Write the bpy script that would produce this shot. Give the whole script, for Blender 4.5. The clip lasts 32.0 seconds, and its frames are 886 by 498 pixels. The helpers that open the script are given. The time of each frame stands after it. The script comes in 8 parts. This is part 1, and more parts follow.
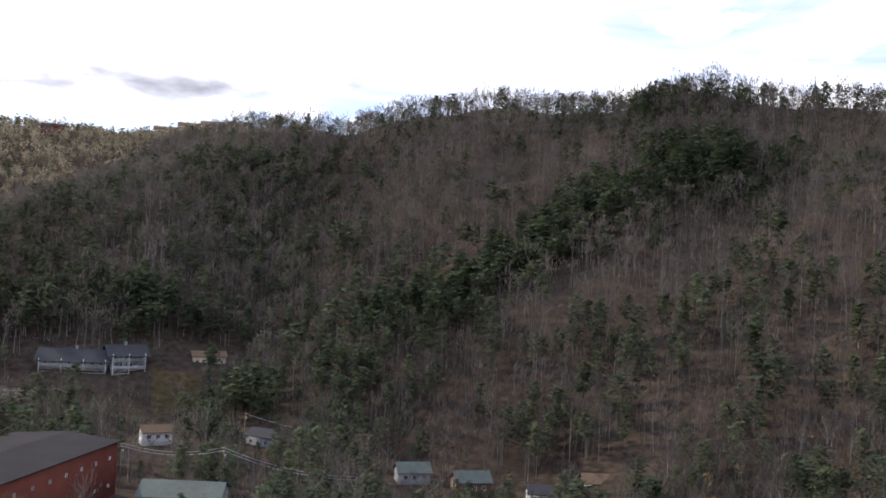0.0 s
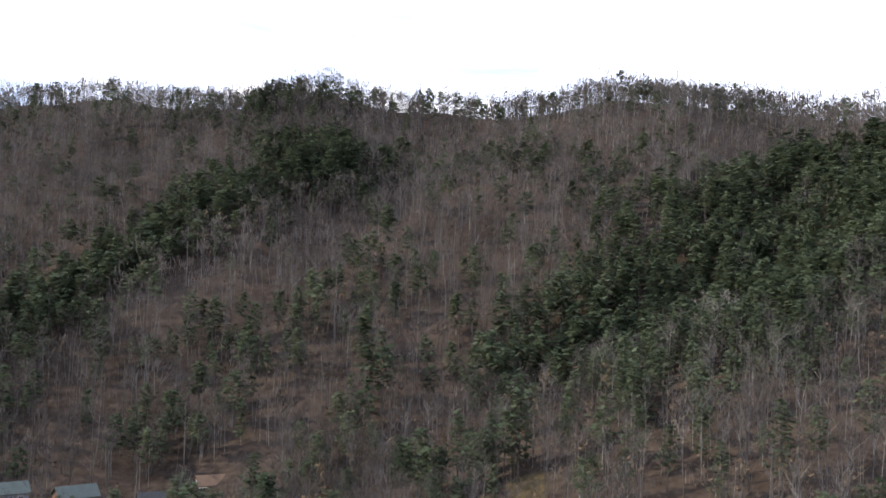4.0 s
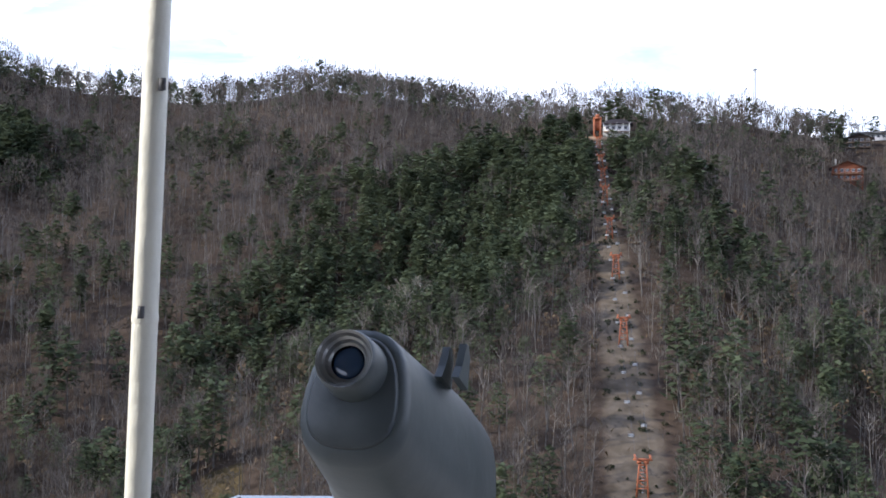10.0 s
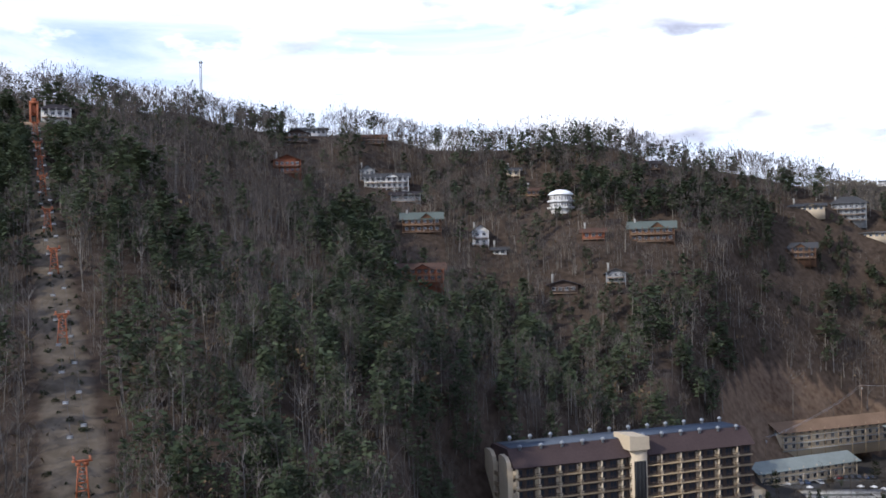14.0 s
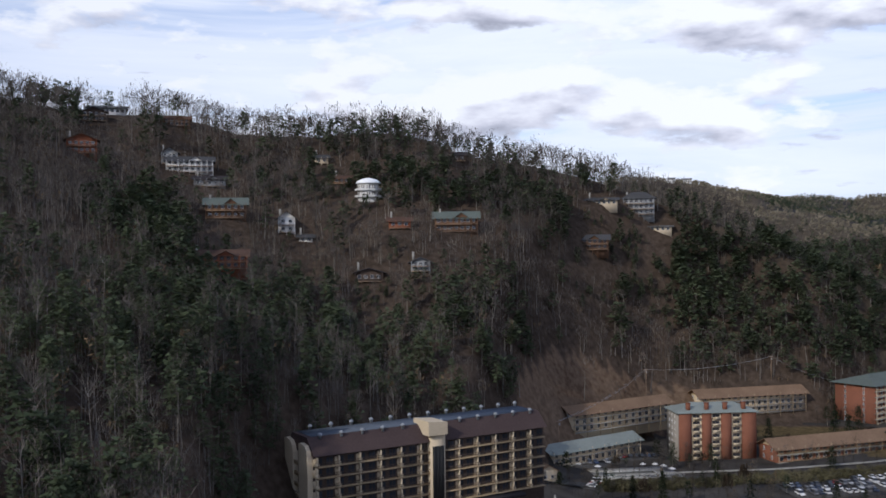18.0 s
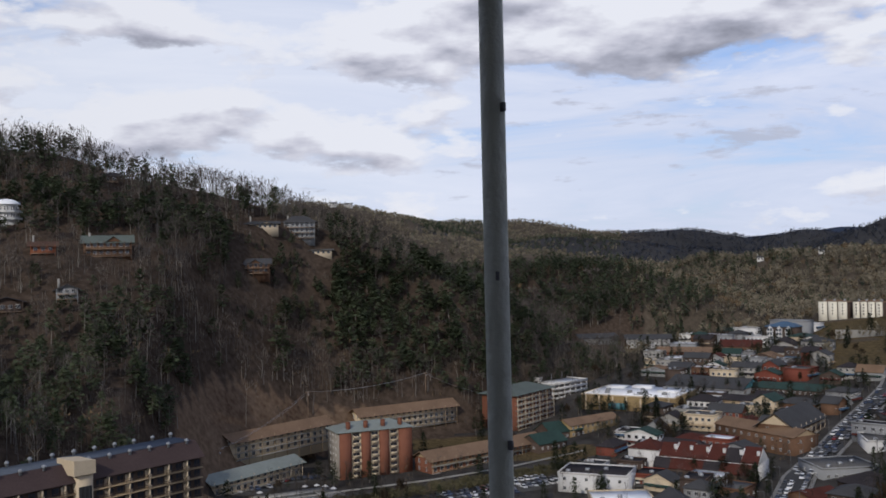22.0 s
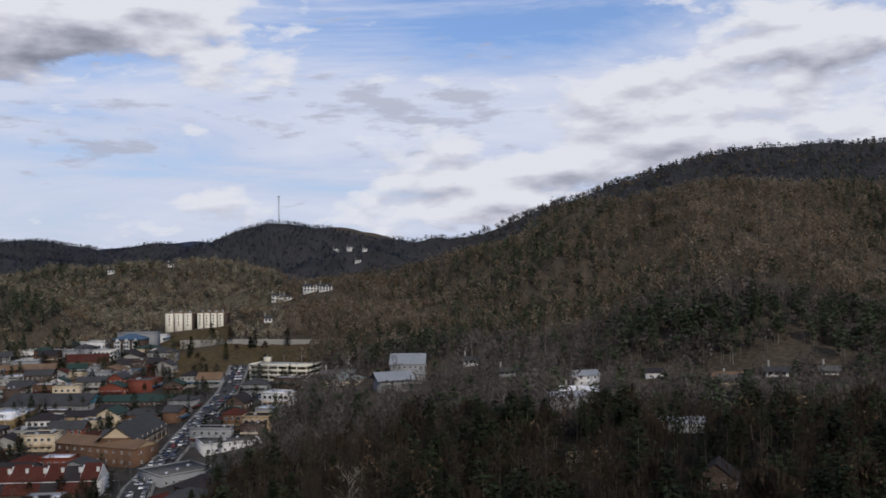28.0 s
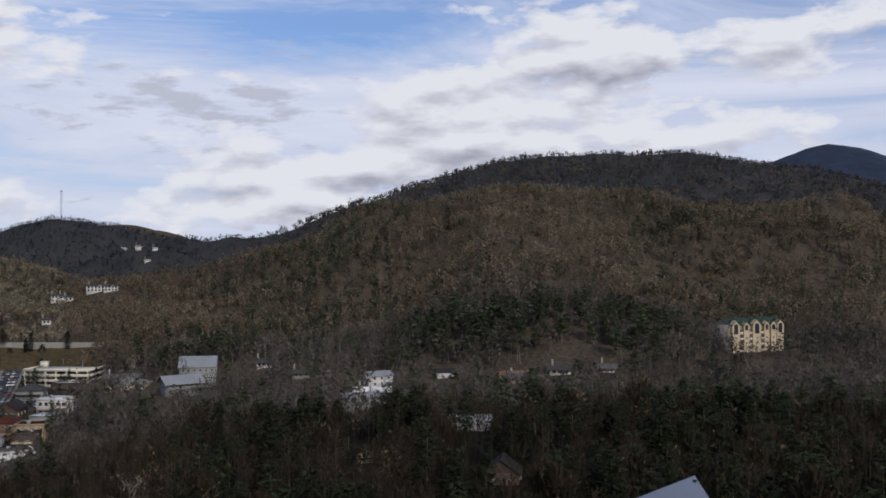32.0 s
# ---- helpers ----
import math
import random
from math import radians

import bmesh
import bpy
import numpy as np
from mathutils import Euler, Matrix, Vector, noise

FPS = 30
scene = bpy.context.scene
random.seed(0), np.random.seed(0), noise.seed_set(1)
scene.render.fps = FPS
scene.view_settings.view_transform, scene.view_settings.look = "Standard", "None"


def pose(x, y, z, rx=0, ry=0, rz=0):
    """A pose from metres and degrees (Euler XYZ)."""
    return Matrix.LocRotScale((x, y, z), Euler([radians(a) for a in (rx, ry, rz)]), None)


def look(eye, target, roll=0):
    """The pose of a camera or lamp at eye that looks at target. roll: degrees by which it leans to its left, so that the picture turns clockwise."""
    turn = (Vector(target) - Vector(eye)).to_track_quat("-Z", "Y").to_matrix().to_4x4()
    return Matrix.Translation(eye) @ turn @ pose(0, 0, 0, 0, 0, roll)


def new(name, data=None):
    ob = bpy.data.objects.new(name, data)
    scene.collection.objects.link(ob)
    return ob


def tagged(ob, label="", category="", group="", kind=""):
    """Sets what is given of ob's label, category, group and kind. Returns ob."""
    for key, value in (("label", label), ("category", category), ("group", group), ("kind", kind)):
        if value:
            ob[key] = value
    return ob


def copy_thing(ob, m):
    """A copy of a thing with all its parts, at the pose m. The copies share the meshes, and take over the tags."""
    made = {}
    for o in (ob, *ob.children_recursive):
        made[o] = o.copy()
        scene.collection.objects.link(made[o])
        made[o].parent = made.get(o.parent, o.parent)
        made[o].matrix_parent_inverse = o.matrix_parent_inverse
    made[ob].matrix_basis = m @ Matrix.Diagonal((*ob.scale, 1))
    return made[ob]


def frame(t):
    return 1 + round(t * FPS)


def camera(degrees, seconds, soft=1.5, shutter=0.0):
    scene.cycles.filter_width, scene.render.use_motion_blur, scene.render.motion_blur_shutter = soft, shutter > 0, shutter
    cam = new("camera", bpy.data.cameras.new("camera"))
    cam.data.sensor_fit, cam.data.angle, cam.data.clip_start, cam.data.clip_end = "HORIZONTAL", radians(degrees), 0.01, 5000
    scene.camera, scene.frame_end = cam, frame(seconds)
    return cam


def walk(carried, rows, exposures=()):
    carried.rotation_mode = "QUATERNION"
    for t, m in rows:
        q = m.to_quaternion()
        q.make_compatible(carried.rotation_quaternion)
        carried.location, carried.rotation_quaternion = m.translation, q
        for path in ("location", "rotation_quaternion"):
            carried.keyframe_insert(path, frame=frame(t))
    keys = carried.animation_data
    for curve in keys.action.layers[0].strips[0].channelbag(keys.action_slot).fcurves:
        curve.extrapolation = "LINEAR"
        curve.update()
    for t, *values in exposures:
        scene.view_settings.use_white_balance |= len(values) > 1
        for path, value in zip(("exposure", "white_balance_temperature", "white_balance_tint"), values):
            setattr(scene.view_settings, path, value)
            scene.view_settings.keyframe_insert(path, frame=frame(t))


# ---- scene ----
FOV = 49.15
EYE_Z = 100.0
DECK_R = 8.0
cam = camera(FOV, 32.0, soft=1.7)
PATH = [  # seconds, way round the deck, heading, tilt, lean (degrees)
    (0, 0.1, 0.24, 0.87, 3.03), (0.5, 3.9, 4.69, 2.15, 2.22), (1, 7.5, 10.17, 2.69, 1.92), (1.5, 10.8, 11.99, 2.90, 1.85),
    (2, 13.6, 14.31, 2.22, 1.84), (2.5, 16.1, 17.13, 1.66, 1.63), (3, 18.3, 19.24, 0.78, 1.36), (3.5, 20.2, 19.63, 0.24, 1.44),
    (4, 22.0, 22.24, 1.68, 1.78), (4.5, 23.5, 24.90, 1.54, 0.46), (6.5, 27.9, 28.16, 1.95, 1.14), (7, 28.9, 28.32, 1.89, 1.16),
    (7.5, 30.1, 28.61, 0.31, -0.23), (8, 31.6, 29.08, 0.53, 1.05), (8.5, 33.5, 33.31, 1.93, 1.23), (9, 35.6, 36.82, 1.93, 0.48),
    (9.5, 38.1, 36.53, 1.11, 2.75), (10, 40.7, 39.55, 1.40, 0.80), (10.5, 43.6, 45.12, 2.15, 1.07), (11, 46.8, 46.02, 2.73, 0.12),
    (11.5, 50.3, 47.32, 0.82, 0.12), (12, 54.1, 52.39, 2.32, 1.70), (12.5, 58.1, 58.43, 2.22, -0.47), (13, 62.1, 63.18, 0.76, -0.58),
    (13.5, 66.0, 68.08, 0.81, 0.14), (14, 69.5, 70.82, 0.69, -1.35), (14.5, 72.6, 73.11, 1.00, -0.38), (15, 75.3, 75.57, 1.61, -0.47),
    (15.5, 77.6, 78.56, 1.57, -0.54), (17.5, 83.8, 84.84, -0.18, -1.44), (18, 85.1, 81.96, -0.21, -0.59), (18.5, 86.6, 85.64, -0.25, -0.29),
    (19, 88.1, 88.94, 1.50, -1.46), (19.5, 89.8, 89.05, 1.00, -0.33), (20, 91.8, 91.18, 1.32, 0.08), (20.5, 93.9, 93.51, 0.64, -1.38),
    (21, 97.6, 94.81, 0.94, 0.01), (21.5, 98.25, 97.87, 0.62, -0.62), (22, 100.8, 101.60, 0.87, -1.27), (23, 107.3, 106.90, 0.12, -1.84),
    (23.5, 110.4, 110.60, 0.16, -0.91), (24, 113.4, 114.55, -0.25, -1.78), (24.5, 116.6, 114.68, -0.58, -1.14), (25, 119.8, 118.90, -0.49, -0.45),
    (25.5, 122.9, 124.04, -0.61, -0.94), (26, 126.0, 126.77, -0.40, 0.23), (26.5, 128.9, 129.76, -0.56, -0.32), (28.5, 138.2, 139.59, 1.44, -0.68),
    (29, 140.1, 139.70, 1.90, -0.50), (29.5, 141.9, 140.81, 2.20, -1.08), (30, 143.6, 144.67, 1.10, -0.09), (30.5, 145.0, 145.91, 0.65, -0.73),
    (31, 145.9, 146.46, 0.29, -0.48), (31.5, 146.7, 148.83, 0.88, 0.55), (32, 147.3, 150.29, 0.87, -0.30),
]


def heading(az, d=1.0, z=0.0):
    """The place at a compass way az (degrees, clockwise from +y), d metres from the tower's axis."""
    return Vector((d * math.sin(radians(az)), d * math.cos(radians(az)), z))


RISE = ((0, -0.065), (8.05, -0.065), (8.5, 0.042), (12, 0.042), (15, 0), (29, 0), (30.6, -0.04), (31, -0.02), (31.4, 0.015), (31.8, 0.05), (32, 0.067))


def eye_pose(t, s, az, tilt, lean):
    eye = heading(s, DECK_R, EYE_Z + float(np.interp(t, [r[0] for r in RISE], [r[1] for r in RISE])))
    way = Vector((math.sin(radians(az)) * math.cos(radians(tilt)), math.cos(radians(az)) * math.cos(radians(tilt)), math.sin(radians(tilt))))
    return look(eye, eye + way, lean)


EXPOSURES = [(0, 1.1, 6600, 10), (4, 1.42, 6400, 10), (9, 1.36, 6050, 10), (13, 0.9, 5900, 10), (15, 0.48, 5900, 10), (20, 0.0, 6150, 10), (23, -0.22, 6250, 10), (26, -0.28, 6250, 10), (32, -0.25, 6300, 10)]
walk(cam, [(t, eye_pose(t, s, az, tilt, lean)) for t, s, az, tilt, lean in PATH], EXPOSURES)

# ---- sky and sun ----
SUN_AZ, SUN_EL = -58.0, 30.0
world = bpy.data.worlds.new("sky")
scene.world = world
world.use_nodes = True


def sky_nodes():
    nt = world.node_tree
    nt.nodes.clear()
    N, L = nt.nodes.new, nt.links.new

    def math_node(op, a, b=None):
        n = N("ShaderNodeMath")
        n.operation = op
        for i, v in enumerate((a, b)):
            if v is None:
                continue
            if isinstance(v, (int, float)):
                n.inputs[i].default_value = v
            else:
                L(v, n.inputs[i])
        return n.outputs[0]

    def ramp(v, stops):
        n = N("ShaderNodeValToRGB")
        cr = n.color_ramp
        while len(cr.elements) < len(stops):
            cr.elements.new(0.5)
        for e, (p, c) in zip(cr.elements, stops):
            e.position, e.color = p, (*c, 1) if len(c) == 3 else c
        L(v, n.inputs[0])
        return n.outputs[0]

    def mix(f, a, b):
        n = N("ShaderNodeMix")
        n.data_type = "RGBA"
        for sock, v in ((n.inputs[0], f), (n.inputs[6], a), (n.inputs[7], b)):
            if isinstance(v, (int, float)):
                sock.default_value = v
            elif isinstance(v, tuple):
                sock.default_value = (*v, 1)
            else:
                L(v, sock)
        return n.outputs[2]

    air = N("ShaderNodeTexSky")
    air.sky_type, air.sun_disc = "NISHITA", False
    air.sun_elevation, air.sun_rotation = radians(SUN_EL), radians(SUN_AZ)
    air.altitude, air.air_density, air.dust_density = 450, 1.0, 1.2
    coord = N("ShaderNodeTexCoord").outputs["Generated"]
    sep = N("ShaderNodeSeparateXYZ")
    L(coord, sep.inputs[0])
    x, y, z = sep.outputs
    def field(lift, stretch=3.2):
        com = N("ShaderNodeCombineXYZ")
        L(x, com.inputs[0])
        L(y, com.inputs[1])
        L(math_node("MULTIPLY", math_node("ADD", z, lift), stretch), com.inputs[2])
        return com.outputs[0]

    def noise_at(vec, scale, detail, rough, off, distort=0.0):
        m = N("ShaderNodeMapping")
        m.inputs["Location"].default_value = off
        L(vec, m.inputs[0])
        n = N("ShaderNodeTexNoise")
        n.inputs["Scale"].default_value, n.inputs["Detail"].default_value = scale, detail
        n.inputs["Roughness"].default_value, n.inputs["Distortion"].default_value = rough, distort
        L(m.outputs[0], n.inputs[0])
        return n.outputs[0]

    # the sky whitens up the valley
    sunside = math_node("ADD", math_node("MULTIPLY", x, math.sin(radians(10))), math_node("MULTIPLY", y, math.cos(radians(10))))
    way = math_node("MULTIPLY", math_node("ARCTAN2", x, y), 180 / math.pi)
    height = math_node("MULTIPLY", z, 57.3)

    def bank(az, el, wide, tall, amount, up=0.0):
        """A heap of cloud (or, below nought, a clear patch) round one way and height, read up degrees higher."""
        a = math_node("DIVIDE", math_node("SUBTRACT", way, az), wide)
        e = math_node("DIVIDE", math_node("SUBTRACT", height, el - up), tall)
        r = math_node("ADD", math_node("MULTIPLY", a, a), math_node("MULTIPLY", e, e))
        return math_node("MULTIPLY", math_node("EXPONENT", math_node("MULTIPLY", r, -1.0)), amount)

    here, above = field(0.0, 2.7), field(0.016, 2.7)
    seat = (1.3, 4.1, 0.6)
    n_here, n_above, n_soft = noise_at(here, 8.0, 11, 0.56, seat, 0.05), noise_at(above, 8.0, 5, 0.5, seat, 0.05), noise_at(here, 8.0, 5, 0.5, seat, 0.05)
    cover = math_node("ADD", n_here, math_node("MULTIPLY", sunside, 0.03))
    heaps = None
    for row in ((110, 14.6, 13, 3.2, 0.40), (97, 7.6, 9, 1.3, 0.13), (80, 8.2, 15, 2.0, 0.10), (82, 13.4, 13, 1.5, 0.15), (160, 10.6, 13, 4.2, 0.22), (150, 8.0, 8, 2.0, 0.15), (142, 5.2, 12, 1.9, 0.20),
                (136, 3.6, 14, 1.0, 0.10), (122, 13.6, 5, 2.2, 0.16), (-19, 10.6, 13, 2.0, 0.34), (142, 13.5, 8, 2.6, -0.16), (42, 15, 12, 2.5, -0.08), (112, 5.0, 14, 2.6, -0.08), (128, 6.5, 8, 4.0, -0.06)):
        cover = math_node("ADD", cover, bank(*row))
        if row[4] > 0:
            step = math_node("SUBTRACT", bank(*row), bank(*row, 1.1))
            heaps = step if heaps is None else math_node("ADD", heaps, step)
    mask = ramp(cover, [(0.55, (0, 0, 0)), (0.59, (0.6,) * 3), (0.64, (1, 1, 1))])
    # lit heads, grey bases: less cloud overhead is brighter
    relief = math_node("ADD", math_node("MULTIPLY", math_node("SUBTRACT", n_soft, n_above), 2.3), math_node("MULTIPLY", heaps, 1.5))
    relief = math_node("ADD", relief, math_node("ADD", math_node("MULTIPLY", math_node("SUBTRACT", cover, 0.65), -0.40), 0.65))
    body = ramp(relief, [(0.11, (0.29, 0.295, 0.355)), (0.33, (0.47, 0.475, 0.555)), (0.51, (0.68, 0.675, 0.755)), (0.74, (0.91, 0.91, 0.96))])
    streak = noise_at(field(0.0, 7.0), 2.2, 8, 0.6, (9, 2, 0), 0.6)
    open_sky = math_node("ADD", math_node("ADD", streak, bank(142, 15.0, 22, 3.6, -0.30)), bank(66, 14.0, 24, 3.5, -0.06))
    open_sky = math_node("ADD", open_sky, bank(120, 11.0, 10, 2.0, -0.12))
    veil = ramp(open_sky, [(0.20, (0.15,) * 3), (0.46, (0.93,) * 3), (0.70, (1.0,) * 3)])
    low = ramp(z, [(0.0, (0.95,) * 3), (0.2, (0.0,) * 3)])
    blue = N("ShaderNodeVectorMath")
    blue.operation = "SCALE"
    blue.inputs["Scale"].default_value = SKY_STRENGTH
    tone = N("ShaderNodeVectorMath")
    tone.operation = "MULTIPLY"
    tone.inputs[1].default_value = (0.72, 0.92, 1.25)
    L(air.outputs[0], tone.inputs[0])
    L(tone.outputs[0], blue.inputs[0])
    haze = N("ShaderNodeMath")
    haze.operation = "MAXIMUM"
    L(veil, haze.inputs[0]), L(low, haze.inputs[1])
    clear = ramp(z, [(0.32, (1.0,) * 3), (0.62, (0.35,) * 3)])
    pale = ramp(streak, [(0.35, (0.60, 0.655, 0.84)), (0.62, (0.80, 0.83, 0.97))])
    pale = mix(math_node("ADD", bank(78, 8, 30, 22, 0.6), 0.05), pale, (0.90, 0.92, 0.98))
    thin = mix(math_node("MULTIPLY", haze.outputs[0], clear), blue.outputs[0], pale)
    # torn grey scraps below the high veil
    scrap = noise_at(field(0.0, 4.5), 15.0, 9, 0.6, (3.7, 8.2, 1.4), 0.2)
    for row in ((131, 8.6, 11, 2.0, 0.13), (118, 6.6, 6, 1.2, 0.10), (136, 9.6, 7, 1.6, 0.10), (112, 9.0, 9, 2.0, 0.04), (104, 6.0, 10, 1.5, 0.05)):
        scrap = math_node("ADD", scrap, bank(*row))
    thin = mix(math_node("MULTIPLY", ramp(scrap, [(0.64, (0, 0, 0)), (0.74, (1, 1, 1))]), 0.7), thin, (0.52, 0.53, 0.62))
    full = mix(math_node("MULTIPLY", mask, clear), thin, body)
    # duller over the mountain side
    glow = ramp(sunside, [(0.0, (1, 1, 1)), (0.45, (0.95, 0.95, 0.95)), (0.95, (0.82, 0.83, 0.84))])
    lit = N("ShaderNodeMix")
    lit.data_type, lit.blend_type = "RGBA", "MULTIPLY"
    lit.inputs[0].default_value = 1.0
    L(full, lit.inputs[6])
    L(glow, lit.inputs[7])
    bg = N("ShaderNodeBackground")
    bg.inputs[1].default_value = CLOUD_LIGHT
    L(lit.outputs[2], bg.inputs[0])
    L(bg.outputs[0], N("ShaderNodeOutputWorld").inputs[0])


SKY_STRENGTH, CLOUD_LIGHT = 0.11, 1.0
sky_nodes()
sun = bpy.data.lights.new("sun", "SUN")
sun.energy, sun.angle, sun.color = 2.4, radians(1.0), (1.0, 0.90, 0.76)
sun_ob = new("sun", sun)
sun_ob.matrix_world = look(heading(SUN_AZ, 400, 100 + 400 * math.tan(radians(SUN_EL))), (0, 0, 100))

# ---- materials ----
MATS = {}


def surface(name, colour, rough=0.8, spread=0.25, grain=3.0, coarse=0.3, bump=0.0, metal=0.0, tint="", second=None, gloss=None):
    """A worn surface: two scales of noise in its colour, fine relief; tint names an attribute that varies it from piece to piece."""
    if name in MATS:
        return MATS[name]
    m = bpy.data.materials.new(name)
    m.use_nodes = True
    nt = m.node_tree
    N, L = nt.nodes.new, nt.links.new
    b = nt.nodes["Principled BSDF"]
    b.inputs["Roughness"].default_value, b.inputs["Metallic"].default_value = rough, metal
    b.inputs["Specular IOR Level"].default_value = (0.05 if rough > 0.82 else 0.3) if gloss is None else gloss
    co = N("ShaderNodeTexCoord").outputs["Object"]

    def noise_tex(scale, detail=5):
        n = N("ShaderNodeTexNoise")
        n.inputs["Scale"].default_value, n.inputs["Detail"].default_value = scale, detail
        L(co, n.inputs["Vector"])
        return n.outputs[0]

    fine, wide = noise_tex(grain), noise_tex(coarse, 3)
    add = N("ShaderNodeMath")
    add.operation = "ADD"
    L(fine, add.inputs[0]), L(wide, add.inputs[1])
    val = add.outputs[0]
    if tint:
        if tint == "random":
            src = N("ShaderNodeObjectInfo").outputs["Random"]
        elif tint == "island":
            src = N("ShaderNodeNewGeometry").outputs["Random Per Island"]
        else:
            a = N("ShaderNodeAttribute")
            a.attribute_name = tint
            src = a.outputs["Fac"]
        add2 = N("ShaderNodeMath")
        add2.operation = "MULTIPLY_ADD"
        L(src, add2.inputs[0])
        add2.inputs[1].default_value = 1.3
        L(val, add2.inputs[2])
        sub = N("ShaderNodeMath")
        sub.operation = "SUBTRACT"
        L(add2.outputs[0], sub.inputs[0])
        sub.inputs[1].default_value = 0.65
        val = sub.outputs[0]
    r = N("ShaderNodeValToRGB")
    hi = second or tuple(min(1, c * (1 + spread)) for c in colour)
    lo = tuple(c * (1 - spread) for c in colour)
    r.color_ramp.elements[0].position, r.color_ramp.elements[0].color = 0.25, (*lo, 1)
    r.color_ramp.elements[1].position, r.color_ramp.elements[1].color = 0.75, (*hi, 1)
    half = N("ShaderNodeMath")
    half.operation = "MULTIPLY"
    L(val, half.inputs[0])
    half.inputs[1].default_value = 0.5
    L(half.outputs[0], r.inputs[0])
    L(r.outputs[0], b.inputs["Base Color"])
    if bump:
        bn = N("ShaderNodeBump")
        bn.inputs["Strength"].default_value, bn.inputs["Distance"].default_value = bump, 0.05
        L(fine, bn.inputs["Height"])
        L(bn.outputs[0], b.inputs["Normal"])
    MATS[name] = m
    return m


def let_light_through(m, share):
    """Thin sprays: part of the light that falls on them comes out on the other side."""
    nt = m.node_tree
    b, out = nt.nodes["Principled BSDF"], nt.nodes["Material Output"]
    leaf, both = nt.nodes.new("ShaderNodeBsdfTranslucent"), nt.nodes.new("ShaderNodeMixShader")
    both.inputs[0].default_value = share
    nt.links.new(b.inputs["Base Color"].links[0].from_socket, leaf.inputs["Color"])
    nt.links.new(b.outputs[0], both.inputs[1]), nt.links.new(leaf.outputs[0], both.inputs[2])
    nt.links.new(both.outputs[0], out.inputs["Surface"])
    return m


def woodland_floor():
    """Leaf litter that gives way raggedly to bare earth, winter grass and painted sun, shade and haze, by the ground's
    own attributes.
    """
    m = bpy.data.materials.new("woodland_floor")
    m.use_nodes = True
    nt = m.node_tree
    N, L = nt.nodes.new, nt.links.new
    b = nt.nodes["Principled BSDF"]
    b.inputs["Roughness"].default_value, b.inputs["Specular IOR Level"].default_value = 0.95, 0.03
    co = N("ShaderNodeTexCoord").outputs["Object"]

    def noise_tex(scale, detail=5):
        n = N("ShaderNodeTexNoise")
        n.inputs["Scale"].default_value, n.inputs["Detail"].default_value = scale, detail
        L(co, n.inputs["Vector"])
        return n.outputs[0]

    def tones(src, lo, hi):
        r = N("ShaderNodeValToRGB")
        r.color_ramp.elements[0].position, r.color_ramp.elements[0].color = 0.36, (*lo, 1)
        r.color_ramp.elements[1].position, r.color_ramp.elements[1].color = 0.64, (*hi, 1)
        L(src, r.inputs[0])
        return r.outputs[0]

    fine, wide, ragged = noise_tex(0.35, 8), noise_tex(0.02, 4), noise_tex(0.12, 8)
    both = N("ShaderNodeMath")
    both.operation = "MULTIPLY_ADD"
    L(fine, both.inputs[0])
    both.inputs[1].default_value = 0.6
    half = N("ShaderNodeMath")
    half.operation = "MULTIPLY"
    L(wide, half.inputs[0])
    half.inputs[1].default_value = 0.4
    L(half.outputs[0], both.inputs[2])
    colour = tones(both.outputs[0], (0.031, 0.023, 0.017), (0.082, 0.060, 0.045))
    # first tone paints in sunlight, the last two far haze and wood shade
    for attr, lo, hi in (("leaves", (0.049, 0.040, 0.030), (0.104, 0.084, 0.062)), ("earth", (0.075, 0.047, 0.030), (0.165, 0.115, 0.078)), ("grass", (0.048, 0.037, 0.018), (0.115, 0.084, 0.042)), ("turf", (0.070, 0.056, 0.040), (0.150, 0.122, 0.092)), ("ridge_haze", (0.025, 0.026, 0.028), (0.055, 0.054, 0.056)), ("wood_shade", (0.009, 0.009, 0.007), (0.020, 0.019, 0.015))):
        a = N("ShaderNodeAttribute")
        a.attribute_name = attr
        mad = N("ShaderNodeMath")
        mad.operation = "MULTIPLY_ADD"
        L(ragged, mad.inputs[0])
        mad.inputs[1].default_value = 1.0
        L(a.outputs["Fac"], mad.inputs[2])
        r = N("ShaderNodeMapRange")
        r.inputs["From Min"].default_value, r.inputs["From Max"].default_value = 0.95, 1.45
        L(mad.outputs[0], r.inputs[0])
        mx = N("ShaderNodeMix")
        mx.data_type = "RGBA"
        L(r.outputs[0], mx.inputs[0]), L(colour, mx.inputs[6]), L(tones(both.outputs[0], lo, hi), mx.inputs[7])
        colour = mx.outputs[2]
    L(colour, b.inputs["Base Color"])
    bn = N("ShaderNodeBump")
    bn.inputs["Strength"].default_value, bn.inputs["Distance"].default_value = 0.5, 0.4
    L(fine, bn.inputs["Height"])
    L(bn.outputs[0], b.inputs["Normal"])
    return m


LITTER = woodland_floor()
BARK = surface("bare_bark", (0.098, 0.086, 0.074), 0.95, 0.4, 2.0, 0.05, tint="tint", second=(0.215, 0.197, 0.175))
TWIG = surface("bare_twigs", (0.074, 0.064, 0.057), 0.95, 0.35, 0.5, 0.02, tint="tint", second=(0.150, 0.129, 0.115))
let_light_through(TWIG, 0.35)
# lighter copy of the twigs: sunlight on the rounded hill painted in
LIT_TWIG = surface("lit_hill_twigs", (0.140, 0.111, 0.078), 0.95, 0.3, 0.5, 0.02, tint="tint", second=(0.256, 0.203, 0.144))
let_light_through(LIT_TWIG, 0.45)
